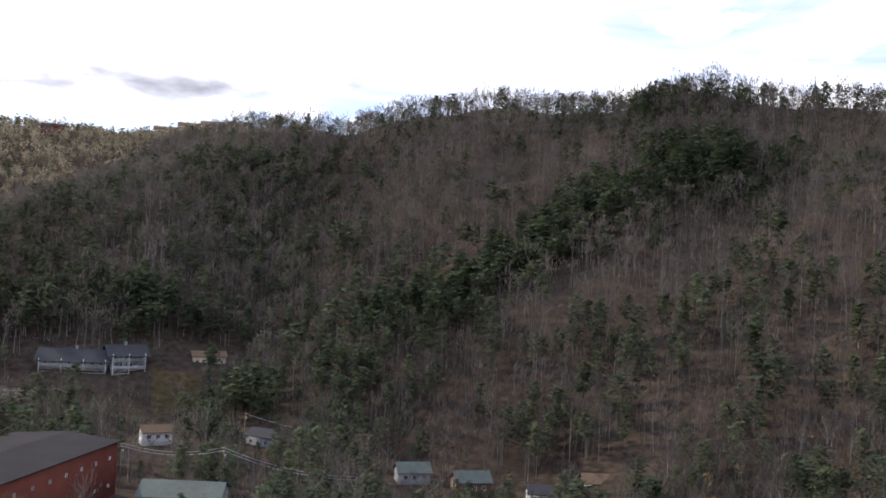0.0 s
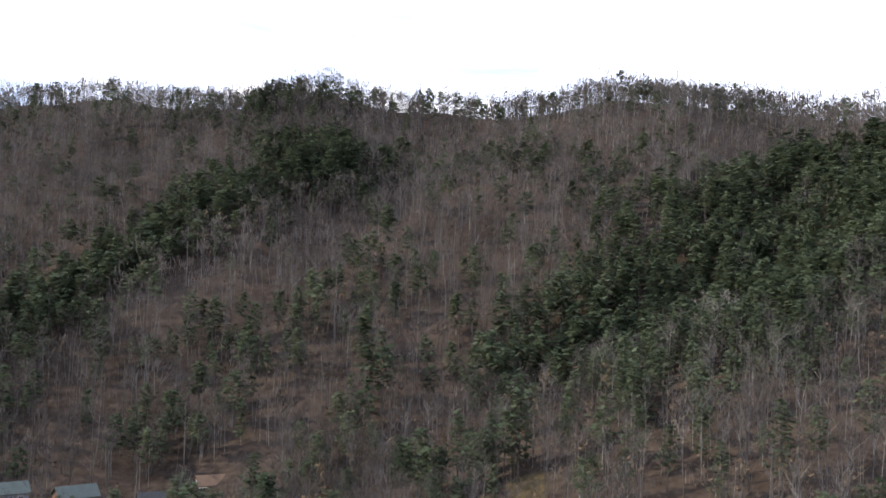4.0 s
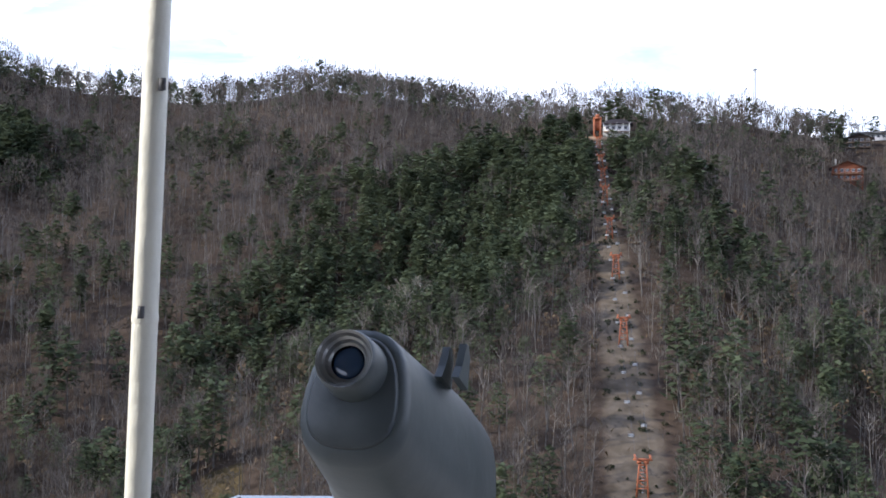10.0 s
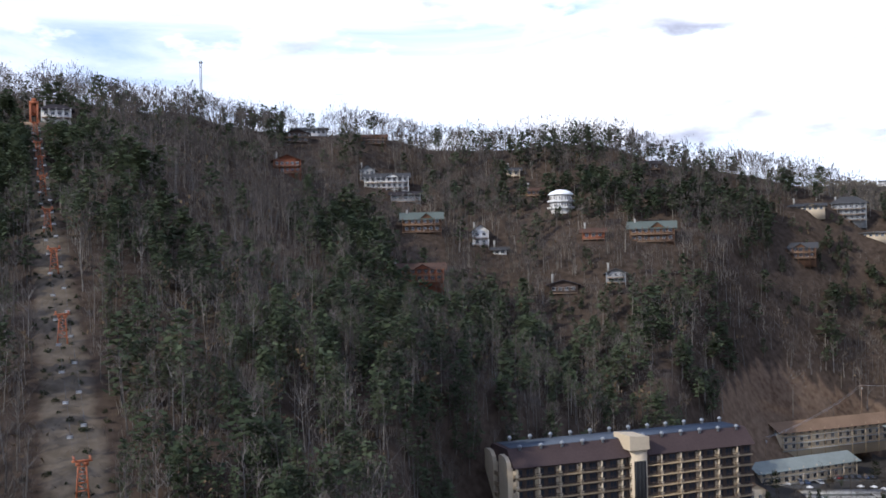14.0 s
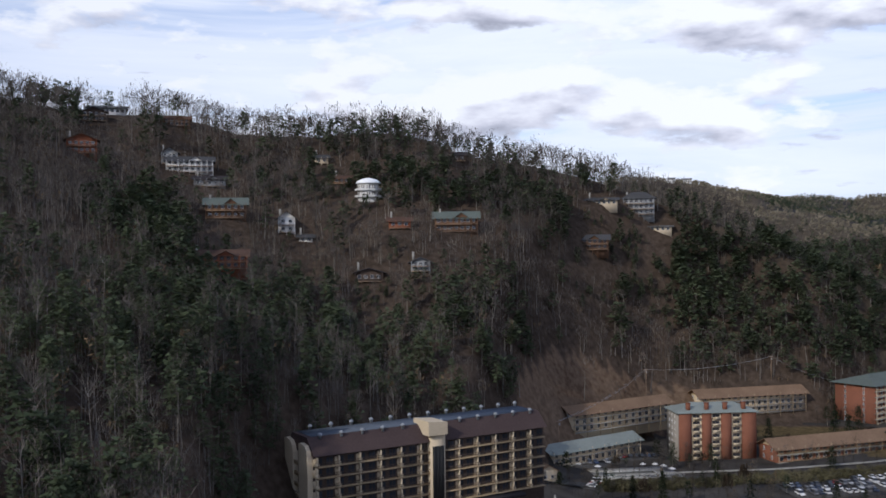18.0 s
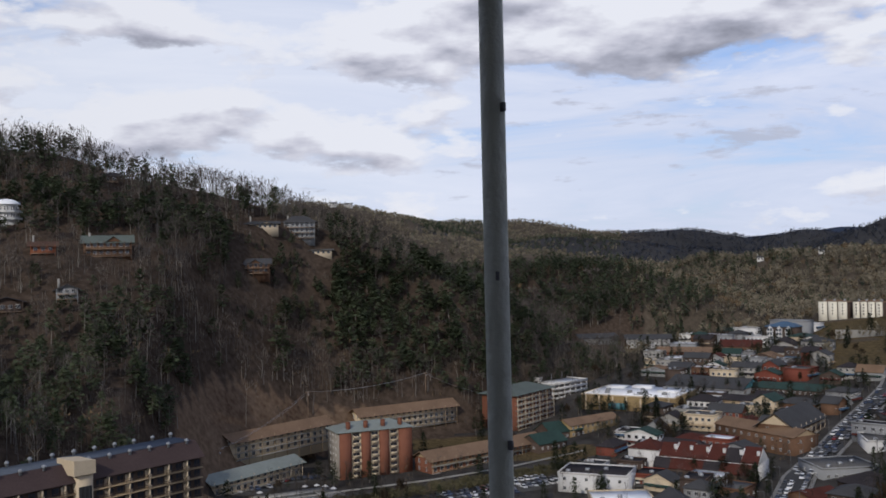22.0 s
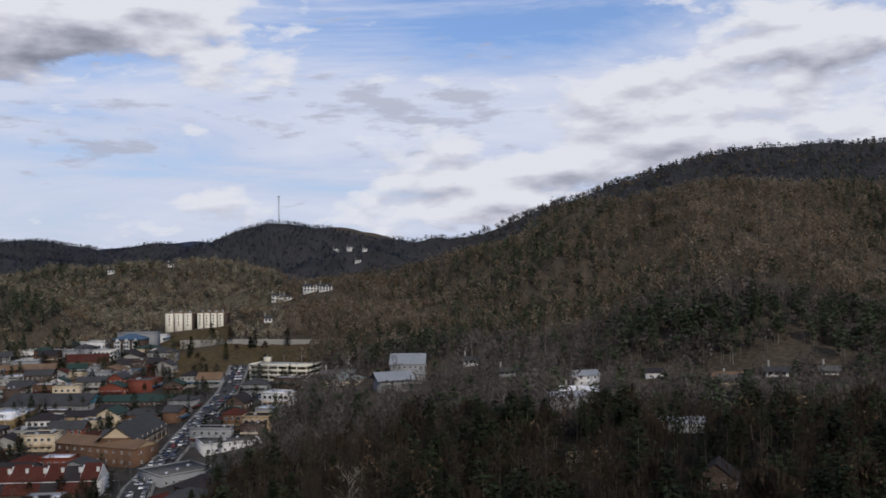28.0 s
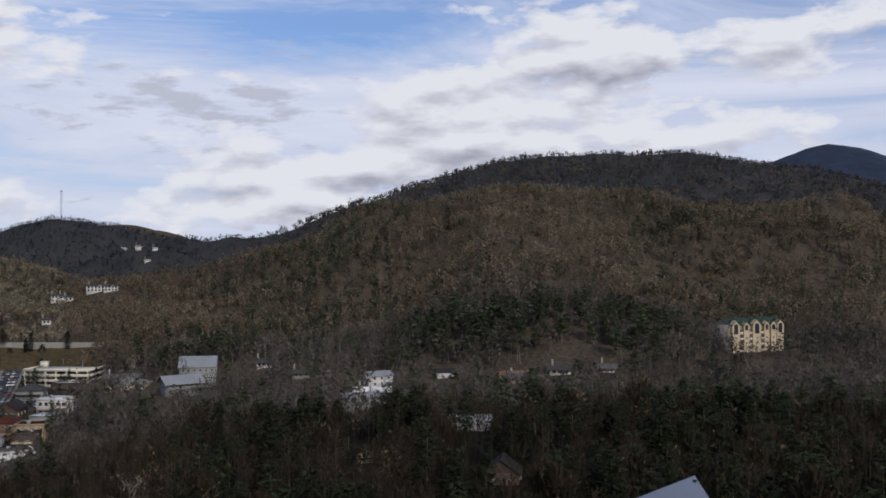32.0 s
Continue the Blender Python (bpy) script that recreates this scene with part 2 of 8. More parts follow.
# shaded copy of the bark, the shade being in its colour
SHADE_BARK = surface("shade_bark", (0.036, 0.030, 0.024), 0.95, 0.4, 2.0, 0.05, tint="tint", second=(0.080, 0.068, 0.055))
# sunlit tan put into the twigs of the brighter hills and ridges
SUNLIT_TAN = surface("sunlit_tan_twigs", (0.180, 0.156, 0.112), 0.95, 0.3, 0.5, 0.02, tint="tint", second=(0.300, 0.260, 0.185))
let_light_through(SUNLIT_TAN, 0.45)
# shaded copy of the twigs for the wood below the tower
SHADE_TWIG = surface("shade_twigs", (0.026, 0.020, 0.014), 0.95, 0.35, 0.5, 0.02, tint="tint", second=(0.056, 0.041, 0.029))
# far haze and cloud shade put into the twig colour
HAZED_TWIG = surface("hazed_twigs", (0.044, 0.045, 0.050), 0.95, 0.3, 0.5, 0.02, tint="tint", second=(0.082, 0.080, 0.086))
DEAD_LEAF = surface("brown_leaves", (0.075, 0.057, 0.036), 0.95, 0.35, 0.8, 0.1, tint="tint", second=(0.150, 0.106, 0.064))
NEEDLES = let_light_through(surface("pine_needles", (0.068, 0.090, 0.052), 0.9, 0.35, 0.9, 0.03, tint="tint", second=(0.112, 0.134, 0.076)), 0.35)
# dark needles, deepened to carry the shade of the wood below the tower
SHADE_FIR = surface("dark_shaded_fir_needles", (0.016, 0.023, 0.012), 0.95, 0.4, 0.5, 0.02, tint="tint", second=(0.038, 0.047, 0.024))

PAVED = surface("town_paving", (0.034, 0.031, 0.028), 0.95, 0.4, 0.12, 0.03, second=(0.084, 0.076, 0.068))
# blue haze of the far mountains put into the forest's colour
HAZE_BLUE = surface("haze_blue_forest", (0.022, 0.032, 0.056), 0.95, 0.4, 0.02, 0.004, second=(0.044, 0.060, 0.096))
PALEBARK = surface("pale_bark", (0.289, 0.264, 0.230), 0.9, 0.25, 2.0, 0.2, second=(0.425, 0.399, 0.357))
PALETWIG = surface("pale_twigs", (0.216, 0.192, 0.160), 0.95, 0.25, 0.5, 0.05)

# ---- lie of the land: crests as (way, distance, angle of the tree tops above eye level) ----
TREE_TOP = 13.0
RIDGES = [
    (0.50, 18, [(-10, 820, 7.9), (-5, 800, 8.1), (0, 790, 9.5), (5, 770, 10.1), (11, 740, 10.2), (15, 710, 11.1), (20, 690, 10.2), (26, 670, 10.6),
                (32, 640, 11.5), (37.4, 680, 10.8), (43, 700, 9.7), (48, 690, 9.0)]),
    (0.50, 15, [(46.5, 575, 9.7), (50, 564, 10.2), (57, 640, 9.2), (61, 650, 8.7), (65.6, 660, 8.6), (70, 650, 7.8), (76, 640, 7.4), (79.4, 630, 7.2),
                (82.7, 640, 6.1), (89, 660, 5.0), (91.2, 670, 3.9), (94.4, 690, 1.5), (101.7, 740, -0.8), (105.3, 780, -2.8), (109, 820, -4.4)]),
    (0.45, 15, [(-7.5, 800, 7.8), (-12.5, 700, 6.1), (-17, 620, 4.2), (-21.3, 560, 1.3), (-26, 520, -0.8), (-34, 470, -4)]),
    (0.35, 40, [(-46, 1300, 6.4), (-24, 1250, 6.9), (-18, 1200, 6.8), (-9.5, 1150, 7.8), (-5, 1150, 6.8)]),
    (0.55, 12, [(15, 650, 7.9), (12, 600, 6.3), (7.2, 540, 3.2), (2, 470, -0.3), (-2.3, 420, -3.2), (-8, 370, -7.0)]),
    (0.55, 12, [(49, 505, 8.4), (43.2, 480, 8.0), (38, 455, 6.7), (33.6, 425, 2.5), (30.5, 385, -1.3), (29.5, 335, -6)]),
    (0.42, 25, [(48.7, 490, 9.6), (49.6, 349, 3.0), (50.3, 300, -3.2), (51.1, 255, -8.6)]),
    (0.27, 60, [(130, 850, -2.2), (137, 1000, 0.5), (142.3, 1050, 1.75), (147.5, 1080, 2.8), (152.5, 1090, 3.8), (157.4, 1090, 4.6), (160.6, 1080, 4.6),
                (163.8, 1060, 3.5), (168.3, 1000, 1.1), (172, 950, -1.4), (177, 880, -4.5)]),
    (0.30, 25, [(142, 900, 0.0), (143.2, 760, -2.4), (145, 620, -4.7), (147, 520, -6.4)]),
    (0.35, 80, [(136, 1700, 1.4), (144.3, 1650, 2.6), (147.5, 1650, 3.2), (150.8, 1650, 4.5), (155.8, 1650, 6.45), (160, 1650, 6.8), (163.8, 1650, 6.65),
                (167.8, 1650, 5.9), (172.7, 1600, 3.9), (180, 1500, 2.5)]),
    (0.5, 120, [(160, 4300, 3.0), (166, 4300, 4.3), (169.3, 4300, 5.4), (172, 4300, 6.6), (174.6, 4300, 5.8), (184, 4300, 4.8)]),
    (0.45, 60, [(122, 2100, -0.4), (124.6, 2100, 0.8), (126.8, 2100, 2.1), (128.8, 2100, 3.05), (130.3, 2100, 2.7), (132.2, 2100, 2.2), (136.4, 2100, 1.4), (144, 2100, 1.5)]),
    (0.40, 60, [(130.3, 2700, 1.9), (131.4, 2700, 2.35), (132.2, 2700, 2.55), (133.8, 2700, 2.3), (136.2, 2700, 1.7), (139, 2700, 1.2)]),
    (0.30, 90, [(86, 1500, 3.4), (91.4, 1600, 3.55), (93.1, 1650, 4.1), (96, 1900, 3.5), (99, 2100, 3.0), (102.2, 2300, 2.75), (103.8, 2350, 2.3), (106, 2400, 2.6), (107.7, 2420, 2.35), (110, 2440, 2.05),
                (115.3, 2450, 1.95), (116.9, 2450, 1.4), (118.6, 2450, 1.2), (120.9, 2450, 1.5), (122.2, 2450, 1.6), (124.8, 2450, 1.2), (128, 2450, 1.1)]),
    (0.32, 60, [(98, 1700, -0.2), (99.9, 1700, 0.4), (102.8, 1720, 1.0), (105.4, 1750, 1.3), (106.7, 1760, 1.8), (108.6, 1780, 2.0), (111.3, 1780, 1.7), (115.3, 1780, 1.1), (119, 1780, 0.5), (123, 1780, -0.4)]),
    (0.35, 100, [(116, 4450, 1.2), (122, 4450, 1.5), (124.6, 4450, 1.75), (128, 4450, 1.3), (138, 4450, 1.2)]),
    (0.32, 30, [(100, 940, -1.4), (103.1, 950, -0.7), (104.4, 960, -0.1), (107.3, 970, 0.1), (110, 970, 0.2), (111.9, 950, 0.0), (114.2, 900, -1.5), (115.2, 860, -2.2)]),
    (0.30, 40, [(98, 1300, -0.4), (102.8, 1300, -0.1), (105.4, 1320, 1.0), (107.3, 1320, 1.0), (109.3, 1300, 0.5), (112.6, 1280, 0.05), (115.2, 1270, -0.1), (116.9, 1260, 0.3), (118.6, 1260, 0.6), (120.5, 1260, 0.85),
                (122.8, 1260, 0.75), (124.8, 1250, 0.45), (126.7, 1230, -0.1), (127.9, 1200, -0.6), (129.4, 1180, -1.3)]),
]


TERRACES = [(167.8, 590, 26, 48.6), (135.6, 568, 24, 28.5)]


def value_noise(x, y, seed):
    """Smooth lattice noise, -1 to 1, on arrays."""
    xi, yi = np.floor(x).astype(np.int64), np.floor(y).astype(np.int64)
    fx, fy = x - xi, y - yi
    fx, fy = fx * fx * (3 - 2 * fx), fy * fy * (3 - 2 * fy)

    def h(a, b):
        n = (a * 374761393 + b * 668265263 + seed * 974711) & 0x7FFFFFFF
        n = ((n ^ (n >> 13)) * 1274126177) & 0x7FFFFFFF
        return ((n ^ (n >> 16)) & 0xFFFF) / 32767.5 - 1

    return (h(xi, yi) * (1 - fx) + h(xi + 1, yi) * fx) * (1 - fy) + (h(xi, yi + 1) * (1 - fx) + h(xi + 1, yi + 1) * fx) * fy


def floor_height(az, d):
    """The valley floor: street level by the river, rising up the valley and to both sides."""
    z = np.interp(az, [-60, 55, 70, 80, 90, 112, 120, 128, 136, 150, 190], [33, 33, 26, 19, 2, 2, 3, 12, 26, 32, 36])
    up = np.interp(d, [420, 500, 600, 700, 800, 866, 950, 1200], [0, 4, 12, 24, 35, 41.5, 43, 44])
    return z + np.interp(az, [88, 100, 112, 126, 134, 145], [0, 0.35, 0.8, 1, 0.6, 0.2]) * up


def land(x, y):
    """Height of the ground at arrays x, y."""
    x, y = np.asarray(x, float), np.asarray(y, float)
    d = np.hypot(x, y)
    az = (np.degrees(np.arctan2(x, y)) + 100) % 360 - 100
    base = floor_height(az, d)
    z = base
    for slope, round_r, nodes in RIDGES:
        p = [heading(a, r, EYE_Z + r * math.tan(radians(e)) - TREE_TOP) for a, r, e in nodes]
        best = np.full(x.shape, -1e3)
        for a, b in zip(p, p[1:]):
            ux, uy = b.x - a.x, b.y - a.y
            s = np.clip(((x - a.x) * ux + (y - a.y) * uy) / (ux * ux + uy * uy), 0, 1)
            r = np.hypot(x - a.x - s * ux, y - a.y - s * uy)
            best = np.maximum(best, a.z + s * (b.z - a.z) - slope * (np.sqrt(r * r + round_r * round_r) - round_r))
        gap = np.abs(best - z)
        z = np.maximum(best, z) + 0.25 * np.maximum(8.0 - gap, 0) ** 2 / 8.0
    # the foot of the slope, cut back behind the buildings
    foot = np.interp(az, [60, 70, 78, 84, 88, 94, 103, 107, 110, 118, 124, 128, 132], [0, 255, 305, 350, 425, 505, 560, 640, 770, 850, 900, 800, 0])
    z = np.where(foot > 200, np.minimum(z, base + 0.85 * np.maximum(0, d - foot)), z)
    rise = np.clip((z - base - 4) / 50, 0, 1) * np.clip((d - 150) / 200, 0, 1)
    rough = 7.0 * value_noise(x / 110, y / 110, 3) + 4.0 * value_noise(x / 43, y / 43, 5) + 0.8 * value_noise(x / 14, y / 14, 8)
    # spurs and hollows of the rounded hill, bolder above the houses at its foot
    h, g, up = np.clip((z - base) / 150, 0, 1), np.clip((z - base) / 130, 0, 1), np.clip((d - 640) / 110, 0, 1)
    low = h * (1 - h) * (24 * value_noise(x / 130, y / 130, 12) + 12 * value_noise(x / 60, y / 60, 14))
    high = g * (1 - g) * (32 * value_noise(x / 150, y / 150, 12) + 20 * value_noise(x / 70, y / 70, 14))
    spurs = 4 * np.clip((az - 122) / 14, 0, 1) * (low + (high - low) * up)
    z = z + rise * rough + spurs
    for a, r, reach, level in TERRACES:
        c = heading(a, r)
        f = np.clip((np.hypot(x - c.x, y - c.y) - reach) / 26, 0, 1)
        z = np.where(f < 1, np.minimum(z, level + (np.maximum(z, level) - level) * f * f * (3 - 2 * f)), z)
    return z


def mesh_from(name, verts, faces, mats, mat_index=None, tint=None, smooth=False):
    """A mesh from arrays of vertices and triangles or quads."""
    me = bpy.data.meshes.new(name)
    verts, faces = np.asarray(verts, np.float32), np.asarray(faces, np.int32)
    me.vertices.add(len(verts))
    me.vertices.foreach_set("co", verts.ravel())
    me.loops.add(faces.size)
    me.loops.foreach_set("vertex_index", faces.ravel())
    me.polygons.add(len(faces))
    me.polygons.foreach_set("loop_start", np.arange(0, faces.size, faces.shape[1], dtype=np.int32))
    for m in mats:
        me.materials.append(m)
    if mat_index is not None:
        me.polygons.foreach_set("material_index", np.asarray(mat_index, np.int32))
    if tint is not None:
        me.attributes.new("tint", "FLOAT", "POINT").data.foreach_set("value", np.asarray(tint, np.float32))
    if smooth:
        me.polygons.foreach_set("use_smooth", np.ones(len(faces), bool))
    me.update(calc_edges=True)
    return me


def polar(x, y):
    az = np.degrees(np.arctan2(x, y)) % 360
    return np.where(az > 200, az - 360, az), np.hypot(x, y)


def in_town(x, y):
    """True on the built-up valley floor."""
    az, d = polar(x, y)
    foot = np.interp(az, [70, 78, 84, 88, 94, 103, 107, 109.5, 112, 114, 118, 124], [255, 305, 350, 425, 505, 550, 605, 672, 720, 790, 830, 850])
    edge = np.interp(d, [300, 387, 500, 620, 680, 700], [123.5, 125.0, 127.8, 131.0, 129.0, 122.5])
    return (az > 70) & (d < foot) & (az < edge)


def ground_cover(x, y):
    """0 leaf litter, 1 paving, 2 grass, 3 bare earth, 4 forest painted haze-blue."""
    az, d = polar(x, y)
    wob = 6 * value_noise(x / 25, y / 25, 61)
    cover = np.where(in_town(x, y), 1, 0)
    lawn = ((az > 122.9) & (az < 130.6) & (d > 672 + wob) & (d < 775 + 2 * wob)) | ((az > 122) & (az < 126.3) & (d > 770) & (d < 862)) | ((az > 99.5) & (az < 105.5) & (d > 490 + wob) & (d < 540)) | ((az > -15.8) & (az < -12.9) & (d > 392 + wob) & (d < 424)) | \
           ((az > 105) & (az < 110.5) & (d < 512 + wob) & (d > 478)) | ((az > 22.5) & (az < 28.5) & (d > 224) & (d < 236 + wob)) | ((az > 26) & (az < 28.5) & (d > 224) & (d < 250))
    cover = np.where(lawn, 2, cover)
    cut = (az > 86) & (az < 98) & ~in_town(x, y) & (d < np.interp(az, [86, 88, 90.4, 93.4, 98], [430, 484, 510, 530, 550]) + wob) & (d > 380)
    cover = np.where(cut, 3, cover)
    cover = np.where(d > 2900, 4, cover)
    return np.where(lift_line_off(x, y) < lift_breadth(d) + 0.4 * wob, 3, cover)


LIFT_LINE = (48.4, 490, 51.0, 195)


def lift_breadth(d):
    """Half the breadth of the cleared strip under the chairlift."""
    return np.interp(d, [200, 250, 363, 420], [6.5, 6.0, 4.2, 3.2])


def lift_line_off(x, y):
    a, b = heading(LIFT_LINE[0], LIFT_LINE[1]), heading(LIFT_LINE[2], LIFT_LINE[3])
    ux, uy = b.x - a.x, b.y - a.y
    s = np.clip(((x - a.x) * ux + (y - a.y) * uy) / (ux * ux + uy * uy), 0, 1)
    return np.hypot(x - a.x - s * ux, y - a.y - s * uy)


def far_haze_share(az, d):
    """Share of the far ridges that is dark conifer wood in painted haze."""
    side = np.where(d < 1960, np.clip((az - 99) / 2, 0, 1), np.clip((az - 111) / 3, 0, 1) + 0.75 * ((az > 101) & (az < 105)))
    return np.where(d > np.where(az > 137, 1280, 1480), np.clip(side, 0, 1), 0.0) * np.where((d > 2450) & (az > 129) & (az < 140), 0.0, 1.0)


def build_ground():
    azs = np.concatenate([np.arange(-50, 186, 0.4), np.arange(186, 310, 4.0)])
    ds = np.concatenate([[0.0, 60, 120, 170], np.geomspace(200, 1300, 170), np.geomspace(1340, 4900, 50)])
    A, D = np.meshgrid(np.radians(azs), ds)
    X, Y = D * np.sin(A), D * np.cos(A)
    Z = land(X, Y)
    n = len(azs)
    i, j = np.meshgrid(np.arange(len(ds) - 1), np.arange(n), indexing="ij")
    k = (j + 1) % n
    faces = np.stack([i * n + j, (i + 1) * n + j, (i + 1) * n + k, i * n + k], -1).reshape(-1, 4)
    xm, ym = X.ravel()[faces].mean(1), Y.ravel()[faces].mean(1)
    kind = ground_cover(xm, ym)
    me = mesh_from("ground", np.stack([X, Y, Z], -1).reshape(-1, 3), faces[:, ::-1], [LITTER, PAVED, HAZE_BLUE], np.where(kind == 1, 1, np.where(kind == 4, 2, 0)), smooth=True)
    at_vertex = ground_cover(X.ravel(), Y.ravel())
    az, d = polar(X.ravel(), Y.ravel())
    # shade of the wood below the tower painted on its floor
    wood_shade = np.where((d < 440) & (az > 126), 1.0, 0.0)
    # haze of the far ridges painted on their ground
    ridge_haze = far_haze_share(az, d)
    # paler litter paints sunlight and haze on the hills beyond the town
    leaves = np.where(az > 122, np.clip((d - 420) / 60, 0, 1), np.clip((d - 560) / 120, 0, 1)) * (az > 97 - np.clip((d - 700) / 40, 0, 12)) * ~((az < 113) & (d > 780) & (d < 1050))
    for attr, value in (("leaves", leaves), ("grass", at_vertex == 2), ("turf", np.clip((lift_breadth(d) + 3 - lift_line_off(X.ravel(), Y.ravel())) / 5, 0, 1)), ("earth", (at_vertex == 3) & (lift_line_off(X.ravel(), Y.ravel()) > 20)), ("ridge_haze", ridge_haze), ("wood_shade", wood_shade)):
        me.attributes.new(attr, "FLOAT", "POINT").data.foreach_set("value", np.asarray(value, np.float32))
    ob = new("ground", me)
    return tagged(ob, "brown leaf-covered mountain slopes and valley floor", "ground", kind="structure")


ground = build_ground()

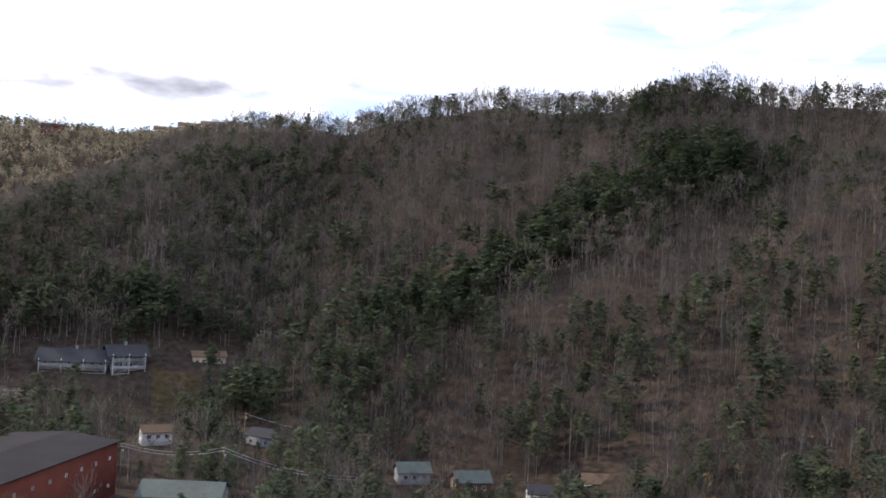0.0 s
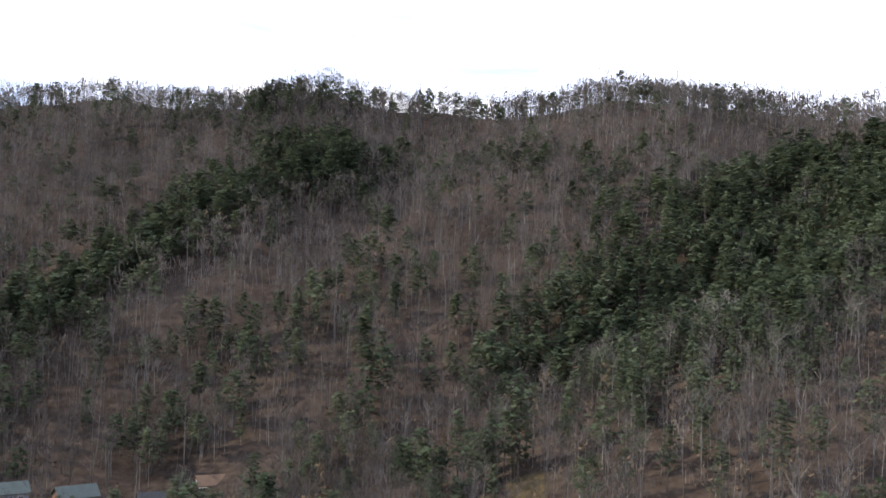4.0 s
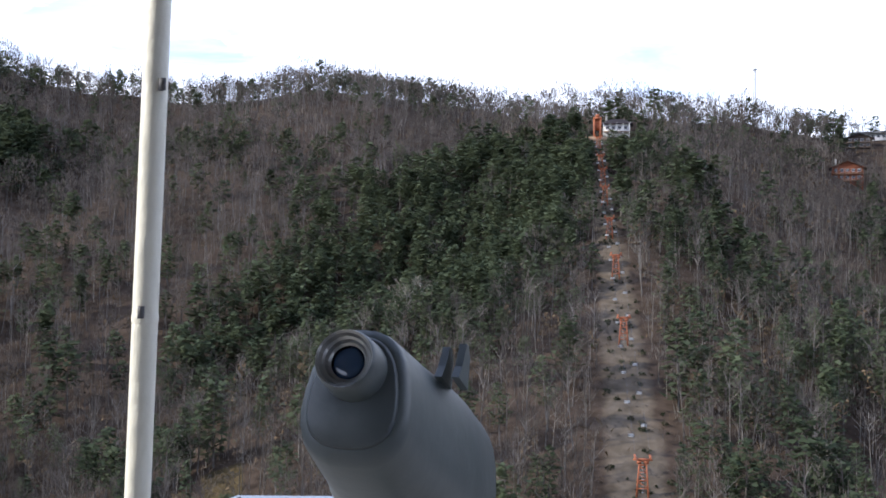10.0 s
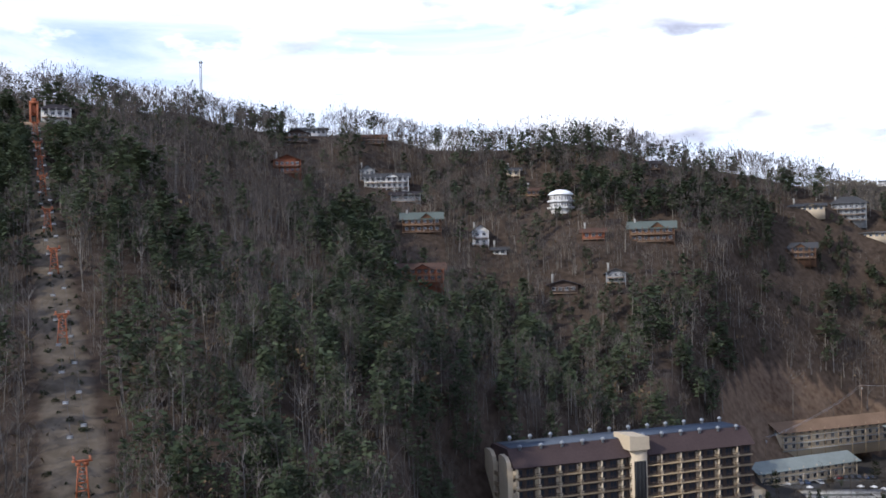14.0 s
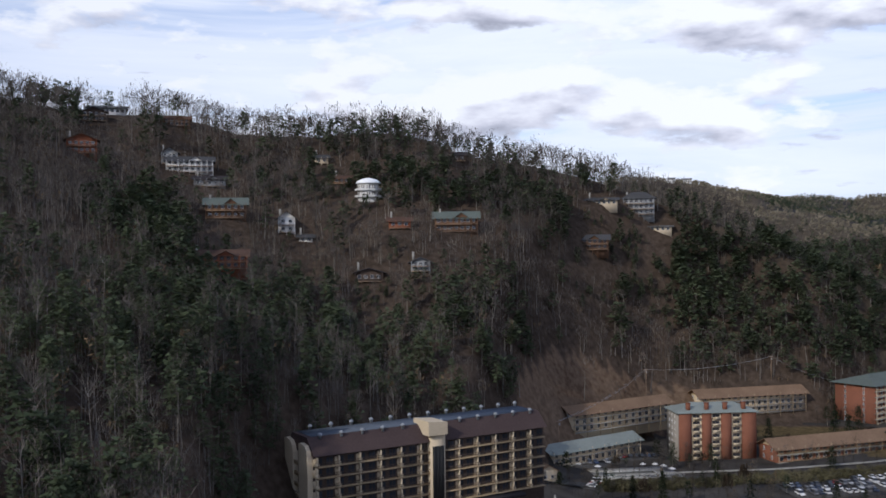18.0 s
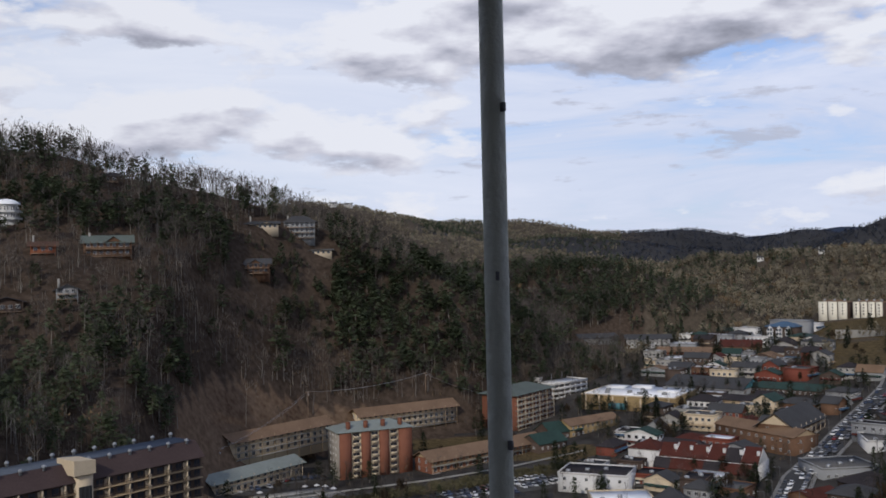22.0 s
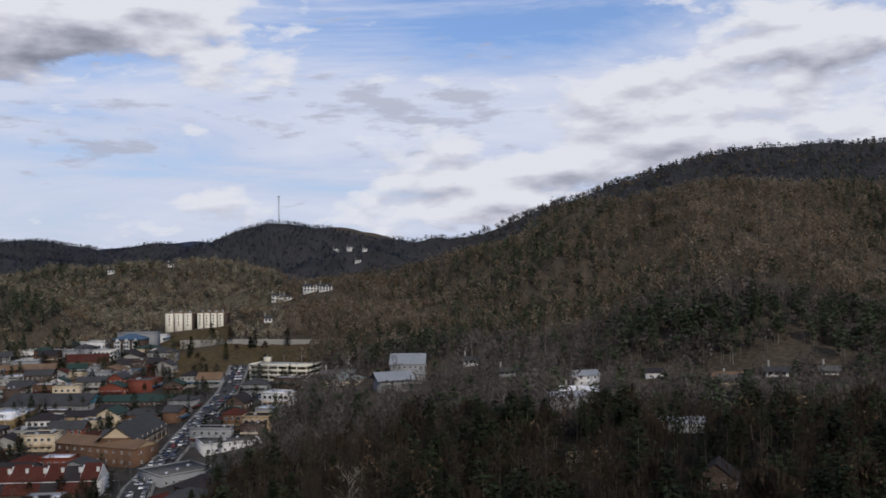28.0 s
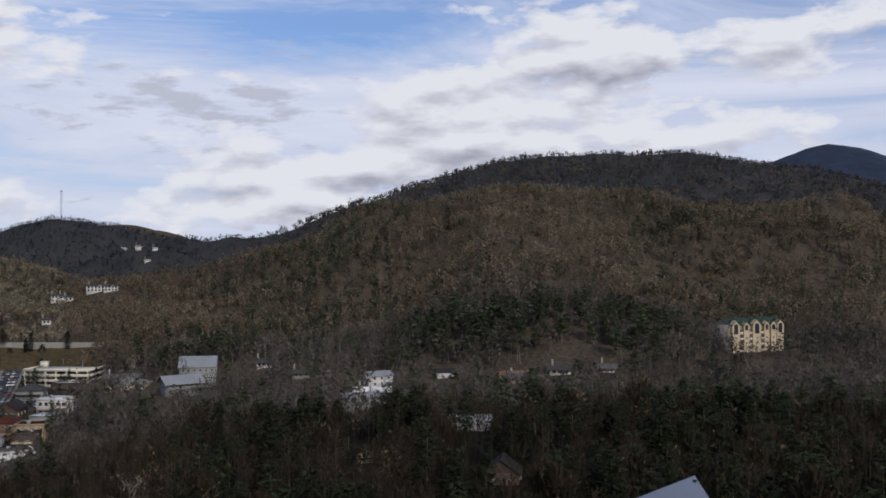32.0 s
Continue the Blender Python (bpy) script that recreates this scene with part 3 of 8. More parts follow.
# ---- plan of the town: fronts from one corner to the other as (way, distance) ----
HOTEL = ((74.5, 276), (87.7, 316))
BUILDINGS = [
    dict(name="motel", label="three-storey tan motel with open galleries and brown shingle roof", category="motel", a=(89.4, 458), b=(94.9, 500), z=13.0, h=9.0, depth=11, floors=3, bays=14,
         wall="CREAM", trim="TAN", roof="gable", roof_mat="SHINGLE", rise=2.6, win=(1.8, 2.0), galleries="all", group="tan motels"),
    dict(name="motel", label="long three-storey tan motel under the cut slope with brown roof", category="motel", a=(96.6, 528), b=(102.1, 560), z=10.5, h=9.8, depth=11, floors=3, bays=17,
         wall="CREAM", trim="TAN", roof="gable", roof_mat="SHINGLE", rise=2.8, win=(1.8, 2.0), galleries="all", group="tan motels"),
    dict(name="motel", label="two-storey cream motel with pale green metal roof", category="motel", a=(88.2, 428), b=(93.1, 464), z=3.6, h=6.6, depth=11, floors=2, bays=13, wall="CREAM",
         roof="gable", roof_mat="PALEGREEN", rise=2.4, win=(1.8, 2.0), galleries="all", group="green-roofed motels"),
    dict(name="motel", label="long two-storey brown motel by the river with brown roof", category="motel", a=(100.6, 458), b=(107.0, 505), z=2.8, h=6.8, depth=12, floors=2, bays=18, wall="BRICK",
         roof="gable", roof_mat="SHINGLE", rise=3.0, win=(1.8, 1.9), galleries="all", trim="TAN", group="brown motels"),
    dict(name="brick_hotel", label="seven-storey red brick hotel with green metal roof and cream balconies", category="hotel", a=(105.6, 548), b=(107.7, 584), z=6.0, h=20.0, depth=22, floors=7,
         bays=10, wall="BRICK", roof="hip", roof_mat="GREENROOF", rise=4.0, win=(1.7, 1.9), galleries="all", trim="CREAM", over=0.8),
    dict(name="motel", label="two-storey ochre motel with orange-brown roof", category="motel", a=(108.7, 528), b=(111.5, 556), z=6.0, h=6.6, depth=11, floors=2, bays=10, wall="YELLOW", roof="gable",
         roof_mat="SHINGLE", rise=2.6, win=(1.5, 1.6), group="ochre motels"),
    dict(name="pavilion", label="open timber pavilion with dark green metal roof", category="pavilion", a=(106.9, 494), b=(108.5, 508), z=4.5, h=4.6, depth=14, floors=1, bays=5, wall="DARKWOOD",
         roof="gable", roof_mat="DEEPGREEN", rise=4.0, group="green pavilions"),
    dict(name="pavilion", label="larger timber pavilion with dark green metal roof", category="pavilion", a=(107.6, 520), b=(109.4, 534), z=5.2, h=5.0, depth=14, floors=1, bays=5, wall="DARKWOOD",
         roof="gable", roof_mat="DEEPGREEN", rise=4.4, group="green pavilions"),
    dict(name="shop_block", label="long stucco shop block with grey gabled roof", category="shops", a=(116.8, 522), b=(120.9, 486), z=6.8, h=9.0, depth=16, floors=2, bays=10, wall="WOOD", roof="gable",
         roof_mat="SHINGLE", rise=3.0, trim="TAN"),
    dict(name="gabled_inn", label="brown gabled inn with balconies facing the main street", category="inn", a=(120.9, 498), b=(122.4, 540), z=8.0, h=11.0, depth=17, floors=3, bays=10, wall="WOOD",
         roof="gable", roof_mat="GREYROOF", rise=6.0, galleries="all", trim="CREAM"),
    dict(name="theatre", label="white-walled theatre with black flat roof", category="theatre", a=(107.9, 424), b=(111.8, 417), z=2.0, h=8.0, depth=20, floors=2, bays=6, wall="WHITE", roof="flat",
         roof_mat="DARKROOF", end_bays=3),
    dict(name="store", label="low store with broad white flat roof", category="store", a=(109.9, 388), b=(113.4, 392), z=1.8, h=4.6, depth=18, floors=1, bays=6, wall="CREAM", roof="flat", roof_mat="WHITEROOF"),
    dict(name="arch_house", label="pale gabled building with a big arched window", category="shop", a=(113.8, 373), b=(116.0, 377), z=1.8, h=6.0, depth=18, floors=1, bays=3, wall="CREAM", roof="gable",
         roof_mat="GREYROOF", rise=4.5, along="y"),
    dict(name="long_market", label="long low market hall with dark green roof", category="market", a=(118.6, 640), b=(123.4, 622), z=16.0, h=4.0, depth=14, floors=1, bays=12, wall="DARKWOOD", roof="hip",
         roof_mat="DEEPGREEN", rise=2.6),
    dict(name="mall", label="grey flat-roofed mall beside the main street", category="mall", a=(122.3, 440), b=(125.2, 452), z=5.5, h=5.6, depth=22, floors=1, bays=7, wall="GREYW", roof="flat", roof_mat="FLATROOF"),
    dict(name="mall", label="grey flat-roofed mall with white parapet", category="mall", a=(124.6, 480), b=(127.8, 486), z=11.0, h=5.4, depth=22, floors=1, bays=7, wall="WHITE", roof="flat", roof_mat="FLATROOF"),
    dict(name="red_row", label="long red-brown timber row with stepped roofs", category="shops", a=(113.8, 752), b=(117.5, 744), z=25.5, h=6.0, depth=14, floors=2, bays=12, wall="REDWOOD", roof="gable",
         roof_mat="SHINGLE", rise=2.5, galleries="all"),
    dict(name="red_roofed_hall", label="hall with dark red roof and white ribs", category="hall", a=(117.2, 762), b=(119.4, 758), z=29.0, h=5.0, depth=18, floors=1, bays=8, wall="WOOD", roof="gable",
         roof_mat="REDROOF", rise=4.2),
    dict(name="terrace_inn", label="low grey-roofed inn under the wooded hill", category="inn", a=(109.5, 778), b=(111.5, 790), z=33.5, h=6.0, depth=14, floors=2, bays=9, wall="GREYW", roof="gable",
         roof_mat="GREYROOF", rise=2.4, galleries="all"),
    dict(name="terrace_inn", label="white terraced inn under the wooded hill", category="inn", a=(112.1, 788), b=(114.5, 790), z=30.0, h=8.0, depth=14, floors=3, bays=9, wall="WHITE", roof="gable",
         roof_mat="GREYROOF", rise=2.4, galleries="all"),
    dict(name="white_inn", label="grey gabled inn with grey metal roofs among trees", category="inn", a=(134.6, 552), b=(136.4, 558), z=29.0, h=7.6, depth=13, floors=2, bays=6, wall="GREYW", roof="gable",
         roof_mat="PALEGREY", rise=3.2, galleries="all"),
    dict(name="white_inn", label="steep-roofed grey inn wing among trees", category="inn", a=(135.2, 592), b=(137.2, 590), z=32.0, h=9.0, depth=14, floors=2, bays=6, wall="GREYW", roof="gable",
         roof_mat="PALEGREY", rise=5.5, chimneys=1),
    dict(name="round_roof_house", label="low house with pale green hipped roof", category="house", a=(131.2, 596), b=(133.2, 588), z=27.5, h=4.2, depth=18, floors=1, bays=6, wall="CREAM", roof="hip",
         roof_mat="PALEGREEN", rise=3.6),
    dict(name="terraced_hotel", label="grey timber hotel with three white balcony floors", category="hotel", a=(-17.9, 418), b=(-16.2, 421), z=48.0, h=9.0, depth=12, floors=3, bays=6, wall="GREYW", roof="gable",
         roof_mat="GREYROOF", rise=3.0, galleries="all", trim="WHITE", chimneys=1),
    dict(name="terraced_hotel", label="long grey gabled hotel wing with white rails", category="hotel", a=(-21.6, 424), b=(-18.2, 419), z=48.0, h=6.4, depth=13, floors=2, bays=8, wall="GREYW", roof="gable",
         roof_mat="GREYROOF", rise=3.4, galleries="all", trim="WHITE", chimneys=1),
    dict(name="brick_warehouse", label="red brick building with broad dark low-pitched roof", category="warehouse", a=(-23.6, 232), b=(-17.2, 284), z=33.0, h=14.5, depth=30, floors=2, bays=8, wall="OLDBRICK",
         roof="gable", roof_mat="DARKROOF", rise=1.4, win=(0.9, 0.9), end_bays=3),
    dict(name="shed", label="long low shed with grey-green metal roof beside the creek", category="shed", a=(-16.0, 262), b=(-11.6, 258), z=33.0, h=5.0, depth=14, floors=1, bays=5, wall="GREYW", roof="gable", roof_mat="GREENROOF", rise=2.6),
    dict(name="pink_house", label="low pinkish house on the road embankment", category="house", a=(-13.6, 430), b=(-11.8, 432), z=51.0, h=4.6, depth=8, floors=1, bays=5, wall="CREAM", roof="gable", roof_mat="SHINGLE", rise=1.8),
    dict(name="flat_store", label="low tan store with flat roof", category="store", a=(-25.0, 402), b=(-21.6, 405), z=40.0, h=3.6, depth=12, floors=1, bays=6, wall="TAN", roof="flat", roof_mat="FLATROOF"),
    dict(name="creek_house", label="small grey house among creek trees", category="house", a=(-10.4, 348), b=(-9.0, 342), z=34.0, h=4.0, depth=8, floors=1, bays=3, wall="GREYW", roof="gable", roof_mat="GREYROOF", rise=2.0),
    dict(name="creek_house", label="small house with green metal roof by the creek", category="house", a=(1.8, 292), b=(3.7, 295), z=33.0, h=3.6, depth=8, floors=1, bays=3, wall="WOOD", roof="gable", roof_mat="GREENROOF", rise=2.4),
    dict(name="creek_house", label="small white house with grey roof by the creek", category="house", a=(5.9, 285), b=(7.2, 286), z=33.0, h=3.4, depth=7, floors=1, bays=3, wall="WHITE", roof="gable", roof_mat="GREYROOF", rise=1.8),
    dict(name="creek_house", label="small house with pinkish roof by the creek", category="house", a=(9.0, 300), b=(10.8, 302), z=34.0, h=3.4, depth=8, floors=1, bays=3, wall="WHITE", roof="gable", roof_mat="SHINGLE", rise=2.0),
    dict(name="creek_house", label="low house with grey roof by the creek", category="house", a=(-1.6, 300), b=(0.2, 302), z=33.5, h=3.4, depth=8, floors=1, bays=3, wall="GREYW", roof="gable", roof_mat="GREENROOF", rise=2.2),
    dict(name="creek_house", label="small house with brown roof below bare trees", category="house", a=(-16.0, 350), b=(-14.4, 352), z=34.5, h=3.4, depth=7, floors=1, bays=3, wall="WHITE", roof="gable", roof_mat="SHINGLE", rise=1.8),
    dict(name="shop_arcade", label="long low shop arcade under a dark green metal roof", category="shops", a=(118.4, 632), b=(122.4, 614), z=17.4, h=3.4, depth=15, floors=1, bays=14, wall="DARKWOOD", roof="gable", roof_mat="DEEPGREEN", rise=2.2, trim="TAN"),
    dict(name="yard_house", label="white house at the edge of the wood", category="house", a=(146.0, 528), b=(147.3, 534), z=34.5, h=5.6, depth=9, floors=2, bays=3, wall="WHITE", roof="gable", roof_mat="PALEGREY", rise=2.2),
    dict(name="yard_house", label="small white cottage at the foot of the hill", category="house", a=(149.9, 532), b=(150.9, 533), z=37.4, h=4.2, depth=8, floors=1, bays=2, wall="WHITE", roof="gable", roof_mat="DARKROOF", rise=1.6),
    dict(name="yard_house", label="brown ranch house behind bare trees", category="house", a=(153.6, 520), b=(155.4, 524), z=37.0, h=4.0, depth=9, floors=1, bays=4, wall="CREAM", roof="gable", roof_mat="SHINGLE", rise=2.0),
    dict(name="yard_house", label="dark ranch house behind bare trees", category="house", a=(157.2, 535), b=(158.8, 540), z=39.0, h=3.8, depth=9, floors=1, bays=4, wall="WOOD", roof="gable", roof_mat="GREYROOF", rise=2.0),
    dict(name="yard_house", label="long low grey house among bare trees", category="house", a=(150.6, 400), b=(153.0, 402), z=33.0, h=3.6, depth=9, floors=1, bays=5, wall="GREYW", roof="gable", roof_mat="PALEGREY", rise=1.8),
    dict(name="chalet", label="dark timber chalet with steep gable below the tower", category="house", a=(152.4, 306), b=(154.5, 305), z=31.0, h=5.0, depth=11, floors=1, bays=2, wall="DARKWOOD", roof="gable", roof_mat="DARKROOF",
         rise=4.2, along="y"),
    dict(name="yard_house", label="small stone house with a bright gable among trees", category="house", a=(145.2, 350), b=(146.2, 350), z=30.5, h=3.4, depth=6, floors=1, bays=1, wall="CREAM", roof="gable", roof_mat="DARKROOF", rise=1.8,
         along="y"),
    dict(name="store", label="store with broad dark hipped roof by the main street", category="store", a=(123.0, 428), b=(124.7, 413), z=5.0, h=4.6, depth=16, floors=1, bays=4, wall="DARKWOOD", roof="hip", roof_mat="DARKROOF", rise=4.6),
    dict(name="store", label="low store with dark red roof by the main street", category="store", a=(121.7, 398), b=(123.2, 410), z=3.5, h=5.0, depth=12, floors=1, bays=4, wall="WOOD", roof="gable", roof_mat="REDROOF", rise=2.0),
    dict(name="store", label="large store under a black low-pitched roof", category="store", a=(121.9, 366), b=(124.2, 352), z=4.0, h=4.6, depth=22, floors=1, bays=5, wall="GREYW", roof="hip", roof_mat="DARKROOF", rise=3.2),
    dict(name="yard_house", label="grey house with pale roof among bare trees", category="house", a=(144.4, 470), b=(146.6, 474), z=33.0, h=3.8, depth=9, floors=1, bays=4, wall="GREYW", roof="gable", roof_mat="PALEGREY", rise=1.8),
]
HOUSES = [
    dict(az=61.9, d=547, w=15, h=11, wall="REDWOOD", roof_mat="BROWNROOF", label="red-stained three-storey log cabin with decks", along="y"),
    dict(az=67.6, d=576, w=26, h=10, wall="WHITE", roof_mat="GREYROOF", label="large white and grey lodge with several gables", name="lodge"),
    dict(az=66.5, d=584, w=9, h=10, wall="GREYW", roof_mat="GREYROOF", label="grey gabled lodge wing on the slope", name="lodge", along="y"),
    dict(az=68.7, d=560, w=17, h=6.5, wall="GREYW", roof_mat="DARKROOF", label="low dark grey cabin with wide roof"),
    dict(az=69.6, d=505, w=20, h=11, wall="WOOD", roof_mat="GREENROOF", label="brown log cabin with dark grey roof and stone chimney"),
    dict(az=73.0, d=506, w=8.5, h=11.5, wall="WHITE", roof_mat="GREYROOF", label="tall narrow white house with balconies", along="y"),
    dict(az=74.1, d=500, w=7, h=4, wall="WHITE", roof_mat="GREYROOF", label="small white cabin below the tall house", deck=False),
    dict(az=69.2, d=430, w=24, h=8.5, wall="REDWOOD", roof_mat="BROWNROOF", label="long red-brown cabin with dormers and chimneys"),
    dict(az=77.7, d=458, w=13, h=6.5, wall="DARKWOOD", roof_mat="DARKROOF", label="dark cabin with a white gable", along="y"),
    dict(az=80.7, d=463, w=9, h=7, wall="GREYW", roof_mat="GREYROOF", label="small grey cabin among pines", along="y"),
    dict(az=76.3, d=564, w=12, h=5, wall="WOOD", roof_mat="BROWNROOF", label="low brown cabin with gabled porch"),
    dict(az=82.8, d=505, w=22, h=11, wall="WOOD", roof_mat="GREENROOF", label="large brown lodge with grey-green metal roof", name="lodge"),
    dict(az=75.0, d=592, w=8, h=6, wall="CREAM", roof_mat="GREYROOF", label="small cream house near the ridge"),
    dict(az=62.5, d=622, w=14, h=9, wall="DARKWOOD", roof_mat="GREYROOF", label="dark cabin below the ridge", along="y"),
    dict(az=63.2, d=644, w=22, h=6, wall="WHITE", roof_mat="GREYROOF", label="long pale lodge on the ridge", name="lodge", deck=False),
    dict(az=66.9, d=636, w=16, h=7, wall="WOOD", roof_mat="BROWNROOF", label="brown cabin on the ridge"),
    dict(az=93.3, d=625, w=19, h=15, wall="GREYW", roof_mat="GREYROOF", label="stepped grey house with terraces on the spur", roof="hip"),
    dict(az=94.2, d=622, w=20, h=4.5, wall="CREAM", roof_mat="FLATROOF", label="pale terrace wing below the stepped house", deck=False, rise=0.6),
    dict(az=91.2, d=606, w=19, h=5, wall="CREAM", roof_mat="GREYROOF", label="low pale house on the spur", deck=False, rise=1.4),
    dict(az=90.5, d=570, w=21, h=9, wall="WOOD", roof_mat="GREYROOF", label="brown and grey house with balconies on the spur"),
    dict(az=83.0, d=598, w=8, h=6, wall="DARKWOOD", roof_mat="DARKROOF", label="small dark cabin under the ridge"),
    dict(az=79.5, d=500, w=11, h=6, wall="REDWOOD", roof_mat="BROWNROOF", label="red-brown cabin among bare trees"),
    dict(az=-21.9, d=1172, w=22, h=14, wall="REDWOOD", roof_mat="BROWNROOF", label="red-brown lodge on the far ridge", name="lodge", deck=False),
    dict(az=-16.0, d=1192, w=24, h=12, wall="CREAM", roof_mat="SHINGLE", label="cream lodge block on the far ridge", name="lodge", deck=False, group="ridge lodges"),
    dict(az=-14.7, d=1188, w=24, h=13, wall="CREAM", roof_mat="SHINGLE", label="pale cream lodge block on the far ridge", name="lodge", deck=False, group="ridge lodges"),
    dict(az=-13.3, d=1180, w=30, h=14, wall="CREAM", roof_mat="SHINGLE", label="cream lodge block on the far ridge", name="lodge", deck=False, group="ridge lodges"),
    dict(az=-11.9, d=1172, w=26, h=13, wall="CREAM", roof_mat="SHINGLE", label="pale cream lodge block on the far ridge", name="lodge", deck=False, group="ridge lodges"),
]
TAKEN = [(s["a"], s["b"]) for s in BUILDINGS] + [HOTEL, ((166.5, 580), (169.25, 606)), ((95.8, 452), (99.2, 480)), ((112, 470), (119, 450)), ((109.4, 615), (114.6, 595)), ((110, 640), (114, 620)), ((114.2, 652), (118.3, 630)),
                                                 ((119.6, 808), (121.9, 793)), ((122.5, 875), (125.75, 862)), ((127.1, 650), (130.4, 632)), ((107.8, 635), (109.8, 662)),
                                                 ((88.6, 418), (90.2, 418)), ((92, 458), (93.6, 458)), ((101, 418), (105.6, 418)), ((104.6, 437), (108, 437)), ((126.4, 592), (128.8, 592)), ((125.5, 548), (127.2, 548))]
FAR_HOUSES = [(132.1, 1950, 10, 7), (132.9, 1640, 9, 6), (133.4, 1590, 10, 6), (132.4, 1935, 9, 7), (133.8, 1620, 8, 6), (133.1, 1680, 8, 6), (133.6, 1700, 9, 6), (128.6, 965, 7, 9), (130.8, 965, 20, 8), (131.5, 955, 13, 7), (129.3, 955, 8, 5),
              (129.0, 975, 6, 5), (128.2, 850, 7, 5), (122.8, 1245, 7, 5), (119.6, 1215, 8, 6), (95.2, 1560, 12, 8), (96.1, 1600, 14, 8)]
FOOT_HOUSES = [(157.0, 523, 11, 4.5, "WHITE", "GREYROOF", "small white cottage at the wooded hill's foot"), (154.8, 515, 15, 4.0, "CREAM", "FLATROOF", "low cream bungalow at the wooded hill's foot"),
               (132.2, 611, 20, 4.0, "GREYW", "FLATROOF", "long low grey house by the grass field"), (146.1, 506, 17, 3.4, "WHITE", "WHITEROOF", "long white trailer home among bare trees"),
               (146.7, 488, 16, 3.2, "CREAM", "FLATROOF", "long cream trailer home among bare trees"), (139.9, 593, 9, 5.0, "WHITE", "GREYROOF", "white gabled cottage under the hill"),
               (159.7, 524, 8, 4.0, "WHITE", "FLATROOF", "tiny white house among bare trees"), (142.0, 560, 10, 4.5, "GREYW", "GREYROOF", "grey cottage in a gap of the wood")]
YARDS = [(145.7, 352, 9), (153.4, 310, 13), (151.8, 404, 15), (145.5, 475, 14), (153.5, 280, 20), (145.6, 320, 14)]
YARD_TREES = [(140.2, 300, 1.35), (141.0, 306, 1.2), (139.4, 312, 1.15), (149.0, 318, 1.25), (148.2, 325, 1.1), (128.5, 320, 1.0), (129.5, 330, 0.9), (162.5, 300, 1.2), (164, 310, 1.1),
              (113.0, 560, 0.9), (113.6, 556, 0.8), (104.3, 505, 0.7), (103.6, 512, 0.7), (104.8, 520, 0.75), (100.2, 500, 0.6), (107.8, 455, 0.75), (108.3, 448, 0.7), (146.8, 340, 0.9)]
PALE_TREES = [(132.8, 300, 1.0), (132.8, 590, 1.0), (36.9, 300, 0.9), (37.6, 292, 1.0), (38.3, 300, 0.9), (-18.2, 345, 0.9), (-16.6, 300, 0.7)]

# ---- trees ----
rng = np.random.default_rng(7)


class Shape:
    """Triangles gathered for one tree."""

    def __init__(self):
        self.v, self.f, self.m = [], [], []

    def tri(self, a, b, c, m):
        n = len(self.v)
        self.v += [a, b, c]
        self.f.append((n, n + 1, n + 2))
        self.m.append(m)

    def spike(self, base, tip, w, m, rg):
        base, tip = np.array(base), np.array(tip)
        side = np.cross(tip - base, rg.normal(size=3))
        side = side / (np.linalg.norm(side) + 1e-6) * w / 2
        self.tri(base - side, base + side, tip, m)

    def tube(self, pts, radii, m, sides=3):
        rings = []
        for (p, r) in zip(pts, radii):
            n = len(self.v)
            for k in range(sides):
                a = 2 * math.pi * k / sides
                self.v.append(np.array(p) + np.array([math.cos(a) * r, math.sin(a) * r, 0]))
            rings.append(n)
        for a, b in zip(rings, rings[1:]):
            for k in range(sides):
                q = (k + 1) % sides
                self.f += [(a + k, a + q, b + q), (a + k, b + q, b + k)]
                self.m += [m, m]

    def arrays(self):
        return np.array(self.v, np.float32), np.array(self.f, np.int32), np.array(self.m, np.int32)


